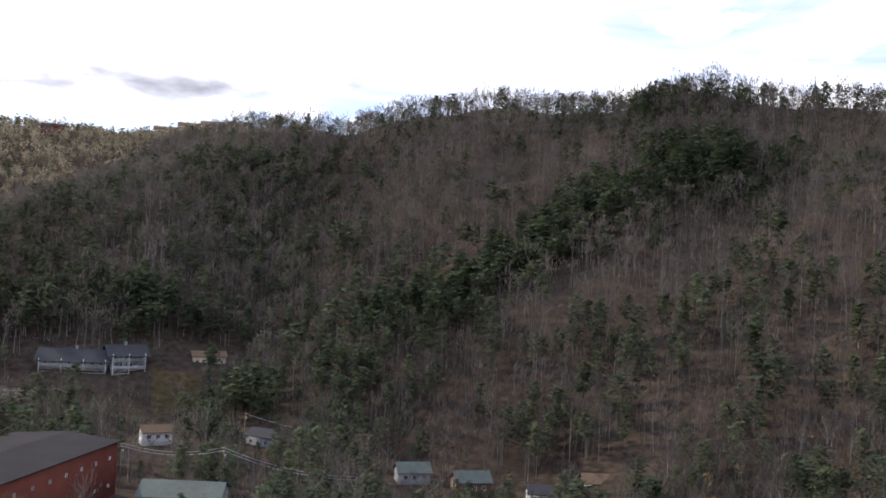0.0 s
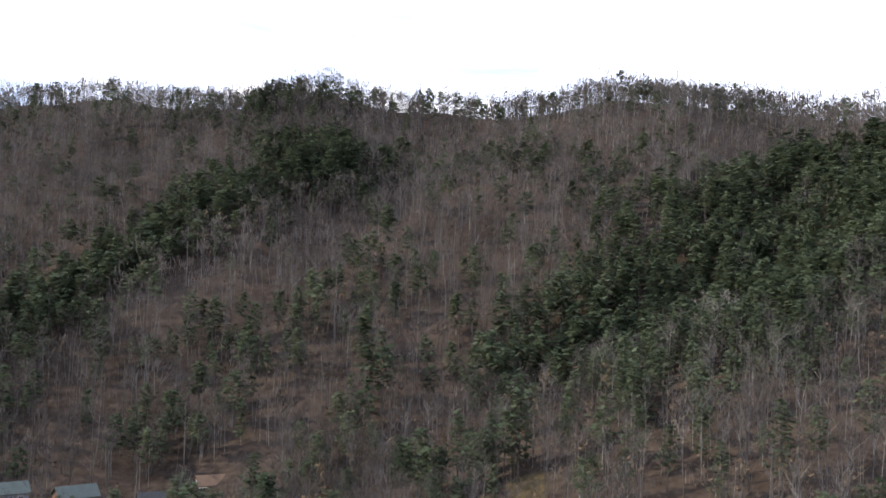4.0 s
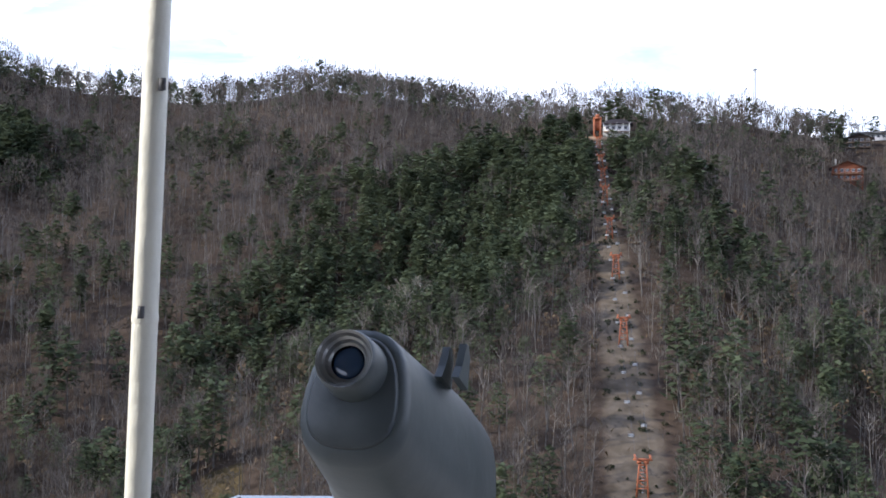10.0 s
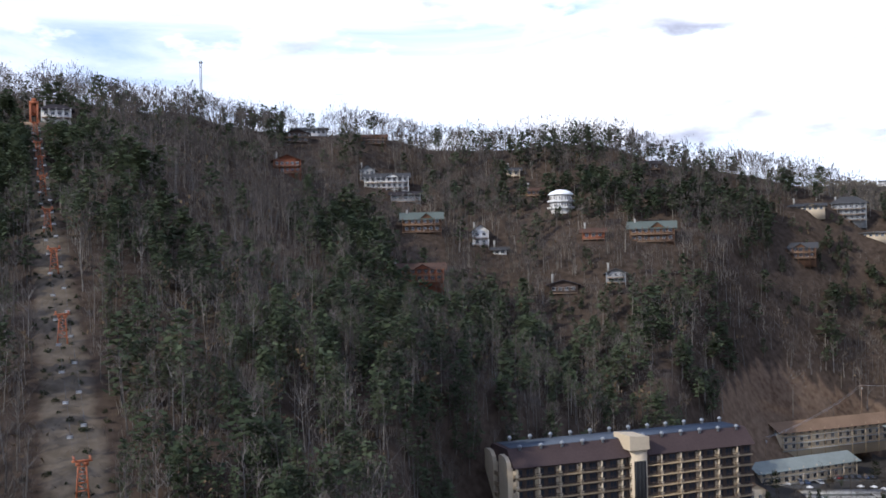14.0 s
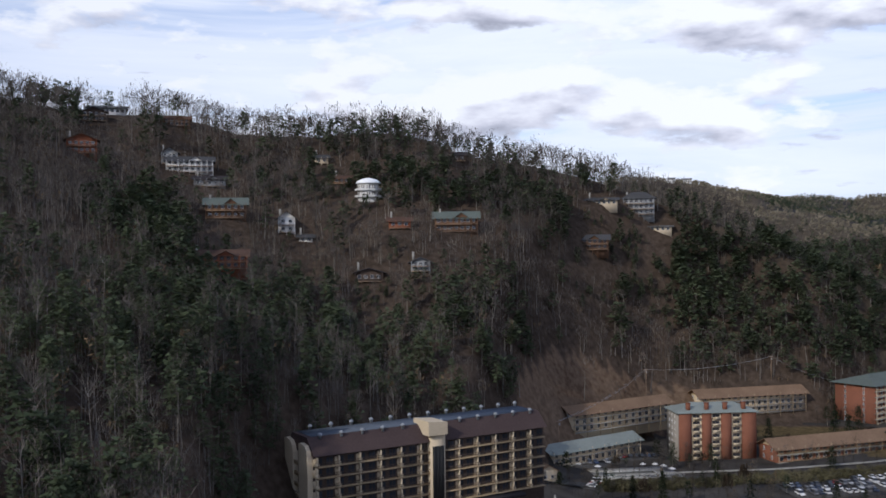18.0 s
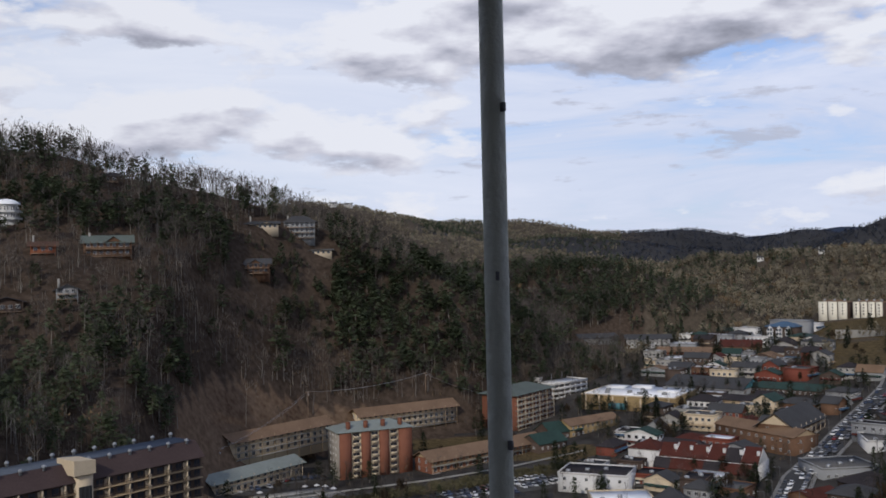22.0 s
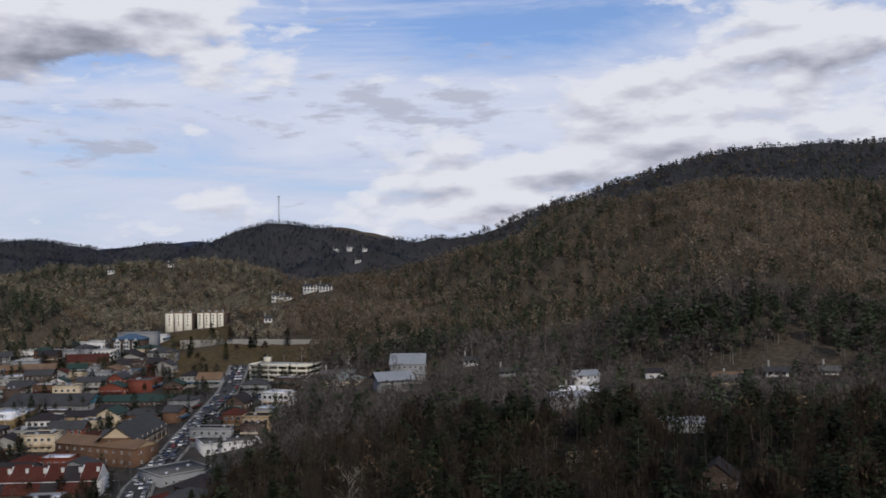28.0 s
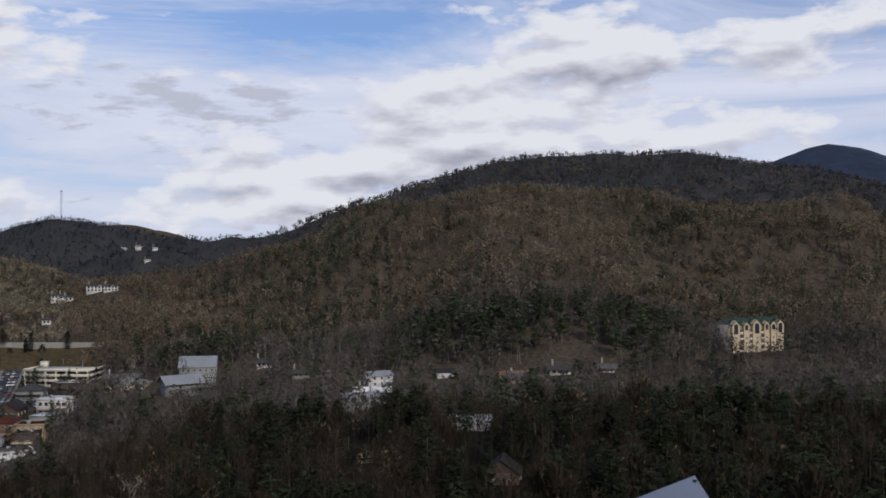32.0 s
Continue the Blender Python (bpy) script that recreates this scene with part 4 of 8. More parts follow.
def bare_tree(rg, limbs, twigs, h=17.0, width=1.0, leafy=0, twig_w=0.15, plumes=0, plume_w=0.3, slim=False, stem=(0.3, 0.7), low=0.3, stout=0.2):
    """A leafless tree: tapered trunk, rising limbs, a domed haze of upright twigs; material 0 bark, 1 twigs, 2 withered leaves."""
    s = Shape()
    bend = rg.normal(size=2) * 0.35
    mid, top = np.array([*bend, h * 0.45]), np.array([*(bend * 1.6), h * 0.86])
    if slim:
        s.spike((0, 0, -0.8), top, 0.4, 0 if limbs else 1, rg)
    else:
        s.tube([(0, 0, -0.8), mid, top], [stout, stout * 0.65, 0.02], 0)
    ends = []
    for k in range(limbs):
        f = rg.uniform(0.30, 0.85)
        a = rg.uniform(0, 2 * math.pi)
        base = np.array([*(bend * f * 2), h * f])
        reach = h * width * rg.uniform(0.16, 0.30) * (1.25 - 0.6 * f)
        tip = base + np.array([math.cos(a) * reach, math.sin(a) * reach, reach * rg.uniform(0.7, 1.5)])
        tip[2] = min(tip[2], h * 1.02)
        s.spike(base, tip, stout * 0.7, 0, rg)
        ends.append((base, tip))
        ends.append((base + (tip - base) * 0.4, tip + np.array([*(rg.normal(size=2) * reach * 0.5), reach * 0.1])))
    for k in range(twigs):
        b, t = ends[rg.integers(len(ends))]
        f = rg.uniform(0.35, 1.0)
        base = b + (t - b) * f
        tip = base + np.array([*(rg.normal(size=2) * h * 0.055), abs(rg.normal()) * h * 0.07 + h * 0.02])
        tip[2] = min(tip[2], h * 1.05)
        s.spike(base, tip, twig_w * rg.uniform(0.7, 1.3), 1, rg)
    for k in range(plumes):
        # a brush of twigs, thin at the foot and splayed towards the dome of the crown
        a, e = rg.uniform(0, 2 * math.pi), rg.uniform(0, 1) ** 0.7
        out = np.array([math.cos(a), math.sin(a), 0.0])
        foot = out * h * 0.03 + np.array([0, 0, h * rg.uniform(low, low + 0.3)])
        dome = out * h * 0.23 * width * e * rg.uniform(0.75, 1.1) + np.array([0, 0, h * (0.52 + 0.46 * math.sqrt(1 - e * e * 0.9)) * rg.uniform(0.88, 1.05)])
        base = foot + (dome - foot) * rg.uniform(*stem)
        side = np.cross(dome - base, rg.normal(size=3))
        side = side / (np.linalg.norm(side) + 1e-6) * plume_w * rg.uniform(0.6, 1.3)
        s.tri(base, dome + side * 0.5, dome - side * 0.5 - (dome - base) * rg.uniform(0.0, 0.4), 1)
    for k in range(leafy):
        b, t = ends[rg.integers(len(ends))]
        c = b + (t - b) * rg.uniform(0.3, 1.0) + rg.normal(size=3) * 0.5
        d1, d2 = rg.normal(size=3) * 0.55, rg.normal(size=3) * 0.55
        s.tri(c, c + d1, c + d2, 2)
    return s.arrays()


def clump_tree(rg, n, h, width, size, leafy=False):
    """A distant leafless tree: a rounded cloud of twig clusters round a slender trunk."""
    s = Shape()
    s.spike((0, 0, -0.8), (0, 0, h * 0.8), 0.35, 1, rg)
    for k in range(n):
        p = rg.normal(size=3)
        p = p / np.linalg.norm(p) * rg.uniform(0.35, 1.0) ** 0.5
        c = np.array([p[0] * h * 0.24 * width, p[1] * h * 0.24 * width, h * (0.58 + 0.40 * p[2])])
        face = p / np.linalg.norm(p) + rg.normal(size=3) * 0.45
        up = np.array([rg.normal() * 0.2, rg.normal() * 0.2, 1.0]) + 0.001
        up = up - face * np.dot(up, face) / np.dot(face, face) * 0.9
        up = up / np.linalg.norm(up) * size * rg.uniform(0.7, 1.3)
        side = np.cross(up, face)
        side = side / (np.linalg.norm(side) + 1e-6) * size * rg.uniform(0.4, 0.65)
        s.tri(c - up * 0.6, c + up * 0.45 + side, c + up * 0.5 - side, 2 if leafy else 1)
    return s.arrays()


def pine_tree(rg, boughs, tufts, h=17.0, spread=0.2, bare_foot=0.3, slim=False, tuft=1.2):
    """An evergreen: trunk, and boughs that end in rounded tufts of needles, fuller below and ragged at the edge; material 0 bark, 1 needles."""
    s = Shape()
    if slim:
        s.spike((0, 0, -0.8), (0, 0, h * 0.9), 0.5, 0, rg)
    else:
        s.tube([(0, 0, -0.8), (0, 0, h * 0.6), (0, 0, h * 0.97)], [0.24, 0.15, 0.03], 0)
    turn = rg.uniform(0, 6.28)
    for i in range(boughs):
        g = (i + rg.uniform(-0.3, 0.3)) / boughs
        f = bare_foot + (1 - bare_foot) * g
        r = h * spread * max(0.1, 1.02 - g) ** 0.45 * min(1.0, 0.55 + 2.2 * g) * rg.uniform(0.55, 1.15)
        turn += 2.4 + rg.normal() * 0.3
        mid = np.array([math.cos(turn) * r * 0.62, math.sin(turn) * r * 0.62, h * f])
        for k in range(tufts):
            # flattish sprays scattered through the tuft, tips lifted
            c = mid + rg.normal(size=3) * np.array([r * 0.30, r * 0.30, h * 0.022])
            q = rg.uniform(0, 6.28)
            size = tuft * rg.uniform(0.55, 1.25)
            a = np.array([math.cos(q), math.sin(q), rg.uniform(-0.15, 0.6)]) * size
            b = np.array([-math.sin(q), math.cos(q), rg.uniform(-0.45, 0.45)]) * size * 0.55
            s.tri(c - a * 0.5 - b, c - a * 0.4 + b, c + a * 0.6, 1)
    return s.arrays()


def forest(name, kinds, xs, ys, sizes, label, mats, seed):
    """Many trees in one mesh of kind stuff."""
    rg = np.random.default_rng(seed)
    zs = land(xs, ys)
    V, F, M, T, base = [], [], [], [], 0
    pick = rg.integers(len(kinds), size=len(xs))
    for k, (v, f, m) in enumerate(kinds):
        sel = np.where(pick == k)[0]
        if not len(sel):
            continue
        a = rg.uniform(0, 2 * math.pi, len(sel))
        c, s_ = np.cos(a)[:, None], np.sin(a)[:, None]
        sc, wide = sizes[sel][:, None], (sizes[sel] * rg.uniform(0.8, 1.2, len(sel)))[:, None]
        lean = rg.normal(size=(2, len(sel), 1)) * 0.035
        vx = (v[:, 0] * c - v[:, 1] * s_) * wide + v[:, 2] * lean[0] * sc + xs[sel][:, None]
        vy = (v[:, 0] * s_ + v[:, 1] * c) * wide + v[:, 2] * lean[1] * sc + ys[sel][:, None]
        vz = v[:, 2] * sc + zs[sel][:, None]
        V.append(np.stack([vx, vy, vz], -1).reshape(-1, 3))
        F.append((f[None] + (np.arange(len(sel)) * len(v))[:, None, None] + base).reshape(-1, 3))
        M.append(np.tile(m, len(sel)))
        patch = 0.5 + 0.35 * value_noise(xs[sel] / 70, ys[sel] / 70, 91) + 0.25 * value_noise(xs[sel] / 25, ys[sel] / 25, 93)
        T.append(np.repeat(np.clip(0.55 * rg.random(len(sel)) + 0.45 * patch, 0, 1), len(v)))
        base += len(sel) * len(v)
    me = mesh_from(name, np.concatenate(V), np.concatenate(F), mats, np.concatenate(M), np.concatenate(T))
    return tagged(new(name, me), label, "forest", kind="stuff")


def open_ground(x, y):
    """True where trees may stand."""
    az, d = polar(x, y)
    ok = ~in_town(x, y) & (lift_line_off(x, y) > lift_breadth(d) + 1.0 + 2.5 * value_noise(x / 30, y / 30, 17)) & (ground_cover(x, y) != 2)
    ok &= ~((ground_cover(x, y) == 3) & (value_noise(x / 4, y / 4, 77) < 0.72))
    for a, dd, w in [(h["az"], h["d"], h["w"]) for h in HOUSES] + [(77.7, 538, 15)] + [(h[0], h[1], h[2]) for h in FAR_HOUSES]:
        c = heading(a, dd)
        ok &= np.hypot(x - c.x, y - c.y) > w * 0.5 + 3.5
    # trees removed on the tower side so these houses show from the camera
    for a, dd, w in [r[:3] for r in FAR_HOUSES + FOOT_HOUSES] + [(145.5, 472, 20), (146.8, 530, 12), (150.4, 532, 12), (153.5, 402, 16), (153.5, 312, 12), (145.7, 352, 9)]:
        c, t = heading(a, dd), heading(a)
        near = dd - (x * t.x + y * t.y)
        ok &= ~((np.abs(x * t.y - y * t.x) < w * 0.5 + 1) & (near > -6) & (near < 30))
    ok &= ~((az > 48.2) & (az < 53) & (d < 226))
    ok &= ~((az > 33.5) & (az < 37.5) & (d < 222))
    for a, dd, r in YARDS:
        c = heading(a, dd)
        ok &= np.hypot(x - c.x, y - c.y) > r * 0.8
    ok &= ~((az > 121) & (az < 126.5) & (d < 400) & (d > np.interp(az, [121, 124, 126.5], [200, 330, 400])))
    ok &= ~((az > -27) & (az < 8) & (d < 335) & (value_noise(x / 3, y / 3, 55) < np.interp(az, [-27, -4, 8], [-0.45, -0.55, -0.8])))
    c = heading(-19.5, 262)
    ok &= np.hypot(x - c.x, y - c.y) > 30
    c = heading(49.4, 505)
    ok &= np.hypot(x - c.x, y - c.y) > 13
    c = heading(49.7, 490)
    ok &= np.hypot(x - c.x, y - c.y) > 21
    for p, q in TAKEN:
        for u in (0, 0.25, 0.5, 0.75, 1):
            c = heading(*p).lerp(heading(*q), u)
            ok &= np.hypot(x - c.x, y - c.y) > 13
    return ok


def tower_side_of_house(x, y):
    """True on a house's tower side, where trees shrink to clear the camera's view."""
    low = np.zeros(x.shape, bool)
    for a, dd, w in [(h["az"], h["d"], h["w"]) for h in HOUSES] + [(77.7, 538, 15)] + [(h[0], h[1], h[2]) for h in FAR_HOUSES] + [(49.5, 508, 14), (135.4, 552, 30), (146.6, 530, 12), (150.4, 532, 10), (168, 585, 26), (2.7, 292, 12), (6.5, 284, 9), (9.9, 300, 11), (-0.7, 300, 11), (-15.2, 350, 10), (-9.7, 344, 9), (-14, 260, 22), (-17, 420, 30)]:
        c, t = heading(a, dd), heading(a)
        near = c.x * t.x + c.y * t.y - (x * t.x + y * t.y)
        low |= (np.abs(x * t.y - y * t.x) < w * 0.5 + 1) & (near > 0) & (near < 55)
    return low


def near_line(x, y, nodes):
    best = np.full(x.shape, 1e9)
    p = [heading(a, r) for a, r in nodes]
    for a, b in zip(p, p[1:]):
        ux, uy = b.x - a.x, b.y - a.y
        s = np.clip(((x - a.x) * ux + (y - a.y) * uy) / (ux * ux + uy * uy), 0, 1)
        best = np.minimum(best, np.hypot(x - a.x - s * ux, y - a.y - s * uy))
    return best


# evergreen stands: breadth, share, middle line as (way, distance)
PINE_BELTS = [(34, 0.97, [(16.5, 562), (12, 510), (7.7, 477), (3, 468), (-2, 432)]), (40, 0.97, [(47.8, 486), (42.4, 453), (38.7, 413), (35, 364), (31.5, 330)]), (40, 0.97, [(47.4, 440), (44, 380), (40.9, 330), (36.5, 305)]),
              (24, 0.45, [(51.6, 415), (53.5, 340)]), (24, 0.8, [(65.3, 500), (66, 420)]), (30, 0.52, [(70, 380), (78.3, 431), (83.6, 441)]), (26, 0.55, [(53.4, 245), (57.4, 238), (62, 252)]), (34, 0.36, [(65.3, 256), (75, 325), (84.5, 401)]),
              (22, 0.8, [(75.6, 560), (82, 545), (89.7, 575), (91, 590)]), (40, 0.85, [(92.4, 590), (97, 600), (101.5, 610), (105, 650)]), (28, 0.6, [(66, 330), (72, 400)]), (90, 0.85, [(103, 930), (109, 930), (113, 870)]),
              (26, 0.8, [(-24, 485), (-19.6, 469), (-15.6, 449)]), (18, 0.85, [(-10.6, 355), (-4, 349)]), (16, 0.7, [(11.8, 666), (16.4, 664)]), (40, 0.75, [(116, 1200), (120.4, 1190)]),
              (34, 0.6, [(150.3, 593), (156, 575), (161, 569)]), (60, 0.5, [(162.6, 1004), (165, 817), (166, 703)]), (20, 0.85, [(142.4, 356), (141.4, 400)]), (16, 0.8, [(147.6, 419), (147.6, 380)]), (50, 0.75, [(164.5, 385), (168, 344)]),
              (25, 0.7, [(135, 645), (137, 650)]), (9, 0.95, [(20, 254), (25.3, 252)]), (25, 0.5, [(3, 260), (10, 265)])]


def pine_share(x, y):
    share = 0.05 + 0.25 * np.clip(value_noise(x / 60, y / 60, 31) + 0.7 * value_noise(x / 24, y / 24, 37) - 0.15, 0, 1)
    az, d = polar(x, y)
    share = np.maximum(share, 0.8 * far_haze_share(az, d) * np.where((az > 137) & (d < 2000), 0.4, 1.0))
    share = np.maximum(share, np.where((az > 130) & (d > 640) & (d < 1500), 0.12 + 0.6 * np.clip(value_noise(x / 90, y / 90, 35), 0, 1), 0.0))
    share = np.where((d < 430) & (az > 122), np.interp(az, [152, 164], [0.05, 0.4]) + 0.35 * np.clip(value_noise(x / 40, y / 40, 33), 0, 1), share)
    share = np.where((az < -4) & (d < 700), share + 0.16, share)
    for w, top, nodes in PINE_BELTS:
        r = near_line(x, y, nodes) + 14 * value_noise(x / 35, y / 35, 41)
        share = np.maximum(share, top * np.clip(1.3 - r / w, 0, 1))
    return share


def scatter(a0, a1, d0, d1, per, seed):
    """Random places, one to every per square metres, between two ways and two distances."""
    rg = np.random.default_rng(seed)
    n = int(radians(a1 - a0) * (d1 * d1 - d0 * d0) / 2 / per)
    az, d = np.radians(rg.uniform(a0, a1, n)), np.sqrt(rg.uniform(d0 * d0, d1 * d1, n))
    x, y = d * np.sin(az), d * np.cos(az)
    ok = open_ground(x, y)
    return x[ok], y[ok], rg


def sheltered(x, y):
    """True on slopes turned away from the tower, behind a crest."""
    d = np.hypot(x, y)
    top, here = np.full(x.shape, -9.0), (land(x, y) + 16 - EYE_Z) / d
    for f in (0.6, 0.7, 0.8, 0.86, 0.92, 0.96):
        top = np.maximum(top, (land(x * f, y * f) - EYE_Z) / (d * f))
    return here < top


# twig tone of each stand, with sunlit, shaded and hazed copies among them
TWIGS_OF = {"near_wood": "SHADE_TWIG", "far_ridge": "HAZED", "hill": "LIT_TWIG", "hill_foot": "TWIG", "distance": "HAZED", "gap": "TWIG", "ridge": "SUNLIT_TAN", "valley_hill": "SUNLIT_TAN", "brown_ridge": "SUNLIT_TAN"}


def plant(name, a0, a1, d0, d1, per, bare, pines, size, seed, label):
    x, y, rg = scatter(a0, a1, d0, d1, per, seed)
    hid = sheltered(x, y) & (rg.random(len(x)) > 0.12)
    x, y = x[~hid], y[~hid]
    green = rg.random(len(x)) < pine_share(x, y)
    sizes = size * np.clip(rg.normal(1.0, 0.2, len(x)), 0.5, 1.5)
    sizes = np.where(tower_side_of_house(x, y), sizes * 0.52, sizes)
    twigs = {"SHADE_TWIG": SHADE_TWIG, "LIT_TWIG": LIT_TWIG, "SUNLIT_TAN": SUNLIT_TAN, "HAZED": HAZED_TWIG}.get(TWIGS_OF.get(name), TWIG)
    forest("bare_" + name, bare, x[~green], y[~green], sizes[~green], "leafless grey-brown hardwoods " + label, [SHADE_BARK if name == "near_wood" else BARK, twigs, DEAD_LEAF], seed + 1)
    forest("pine_" + name, pines, x[green], y[green], sizes[green] * 0.95, "dark green pines " + label, [BARK, SHADE_FIR if name == "near_wood" else HAZE_BLUE if name == "far_ridge" else NEEDLES], seed + 2)


FOOT_BARE = [bare_tree(rng, 13, 54, 16, w, 0, 0.06, 26, 0.13, False, (0.6, 0.85), 0.3, 0.15) for w in (0.8, 1.0, 0.9, 1.15, 0.7)] + [bare_tree(rng, 9, 34, 12, 1.1, 30, 0.06, 16, 0.13, False, (0.6, 0.85), 0.3, 0.11)]
SIDE_BARE = [bare_tree(rng, 8, 20, 16, w, 0, 0.09, 20, 0.20, False, (0.6, 0.86), 0.3, 0.14) for w in (0.85, 1.05, 0.95, 1.2, 0.75)] + [bare_tree(rng, 6, 10, 12, 1.1, 20, 0.1, 10, 0.2, True)]
NEAR_BARE = [bare_tree(rng, 4, 8, 16, w, 0, 0.13, 20, 0.34, True, (0.6, 0.88)) for w in (0.95, 1.15, 1.05, 1.3, 0.85, 1.2)] + [bare_tree(rng, 4, 6, 13, 1.2, 14, 0.15, 10, 0.3, True)]
HILL_BARE = [clump_tree(rng, 22, 15, w, 1.5) for w in (1.0, 1.25, 0.9, 1.1)] + [clump_tree(rng, 20, 12, 1.1, 1.4, True)]
FOOT_PINE = [pine_tree(rng, 28, 9, 16, w, b, False, 1.05) for w, b in ((0.22, 0.2), (0.27, 0.35), (0.19, 0.15), (0.25, 0.4), (0.29, 0.3))]
SIDE_PINE = [pine_tree(rng, 22, 7, 15.5, w, b, True, 1.4) for w, b in ((0.22, 0.25), (0.28, 0.4), (0.20, 0.2), (0.25, 0.45), (0.30, 0.35))]
NEAR_PINE = [pine_tree(rng, 17, 6, 15, w, b, True, 1.75) for w, b in ((0.23, 0.25), (0.28, 0.4), (0.21, 0.2), (0.26, 0.45), (0.31, 0.35))]
MID_BARE = [clump_tree(rng, 19, 12, w, 1.9) for w in (1.15, 1.4, 1.0, 1.25)] + [clump_tree(rng, 17, 10, 1.2, 1.6, True)]
MID_PINE = [pine_tree(rng, 9, 5, 14, w, b, True, 1.9) for w, b in ((0.2, 0.2), (0.25, 0.3), (0.18, 0.15))]
FAR_BARE = [clump_tree(rng, 8, 8, 1.6, 2.2) for _ in range(4)]
FAR_PINE = [pine_tree(rng, 5, 3, 9, 0.35, 0.1, True, 2.6) for _ in range(3)]


def thicket(rg, n, h, w, m):
    """A low tangle of saplings and shrubs."""
    s = Shape()
    for k in range(n):
        b = np.array([*(rg.normal(size=2) * 1.1), -0.2])
        s.spike(b, b + np.array([*(rg.normal(size=2) * 0.7), h * rg.uniform(0.5, 1.1)]), w, m, rg)
    return s.arrays()


plant("slope_foot", -36, 112, 185, 300, 18, FOOT_BARE, FOOT_PINE, 0.95, 150, "along the foot of the mountain slope")
plant("lower_slope", -36, 112, 300, 420, 20, SIDE_BARE, SIDE_PINE, 0.95, 160, "on the lower mountain slope")
plant("slope", -36, 112, 420, 860, 19, NEAR_BARE, NEAR_PINE, 0.95, 100, "covering the steep mountain slope")
plant("near_wood", 122, 182, 150, 400, 27, FOOT_BARE, FOOT_PINE, 1.08, 450, "in the shade-toned wood below the tower")
plant("hill_foot", 112, 182, 400, 640, 24, [*NEAR_BARE[:3], *HILL_BARE[:3]], NEAR_PINE, 0.9, 470, "along the foot of the rounded hill")
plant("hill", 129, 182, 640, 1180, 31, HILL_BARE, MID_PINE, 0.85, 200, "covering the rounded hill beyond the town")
plant("valley_hill", 112, 129, 640, 1400, 42, MID_BARE, MID_PINE, 0.9, 210, "on the sunny hill above the town")
plant("ridge", -48, 0, 860, 1320, 60, MID_BARE, MID_PINE, 0.95, 350, "on the sunlit hill behind the ridge")
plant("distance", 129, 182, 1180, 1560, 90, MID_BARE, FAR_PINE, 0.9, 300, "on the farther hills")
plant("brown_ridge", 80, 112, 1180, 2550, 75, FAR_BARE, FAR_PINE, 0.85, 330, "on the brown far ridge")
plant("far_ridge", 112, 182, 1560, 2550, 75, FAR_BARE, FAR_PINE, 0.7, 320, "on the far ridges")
plant("gap", 86, 112, 860, 1180, 28, MID_BARE, MID_PINE, 0.95, 400, "on the low hills down the valley")


def undergrowth():
    x, y, rg = scatter(-34, 112, 225, 800, 34, 500)
    hid = sheltered(x, y)
    x, y = x[~hid], y[~hid]
    forest("undergrowth", [thicket(rng, 9, 3.2, 0.14, 1), thicket(rng, 8, 2.4, 0.16, 2), thicket(rng, 9, 3.6, 0.12, 0)], x, y, np.clip(rg.normal(1, 0.3, len(x)), 0.4, 1.8),
           "brown saplings and shrubs on the forest floor", [BARK, TWIG, DEAD_LEAF], 501)


undergrowth()


def bush(rg, n, h, w):
    """A rounded shrub of small sprays."""
    s = Shape()
    for k in range(n):
        p = rg.normal(size=3)
        p = p / np.linalg.norm(p) * np.array([w, w, h * 0.5]) * rg.uniform(0.6, 1.0)
        c, a, b = p + np.array([0, 0, h * 0.45]), rg.normal(size=3) * 0.3, rg.normal(size=3) * 0.3
        s.tri(c, c + a, c + b, 1)
    return s.arrays()


def corridor_scrub():
    rg = np.random.default_rng(63)
    n = 580
    f, off = rg.random(n), rg.normal(size=n) * 3.6
    a, b = heading(LIFT_LINE[0], LIFT_LINE[1]), heading(LIFT_LINE[2], LIFT_LINE[3])
    t = (b - a).normalized()
    x, y = a.x + (b.x - a.x) * f + t.y * off, a.y + (b.y - a.y) * f - t.x * off
    forest("corridor_scrub", [thicket(rng, 9, 1.3, 0.10, 2), thicket(rng, 8, 1.0, 0.12, 1), thicket(rng, 9, 0.9, 0.14, 1)], x[:400], y[:400], rg.uniform(0.4, 1.3, 400), "dry scrub and grass tufts under the chairlift", [BARK, TWIG, DEAD_LEAF], 64)
    forest("corridor_shrubs", [bush(rng, 60, 1.5, 1.1), bush(rng, 50, 1.1, 0.9)], x[400:], y[400:], rg.uniform(0.4, 0.95, n - 400), "dark low shrubs under the chairlift", [BARK, SHADE_FIR], 65)


corridor_scrub()

# ---- kit for buildings and things ----
SHARED = {}


def part(name, me, material, parent, label="", at=None):
    """A mesh as one object under a thing or under a part. me: a mesh, or a bmesh. at: its place in the parent's frame."""
    if isinstance(me, bmesh.types.BMesh):
        data = bpy.data.meshes.new(name)
        me.to_mesh(data)
        me.free()
        me = data
    if material is not None and not me.materials:
        me.materials.append(material)
    ob = new(name, me)
    ob.parent = parent
    if at is not None:
        ob.matrix_basis = at
    return tagged(ob, label)


def thing(name, label, category, at, group="", kind=""):
    ob = new(name)
    ob.empty_display_size = 0.5
    ob.matrix_basis = at
    return tagged(ob, label, category, group, kind)


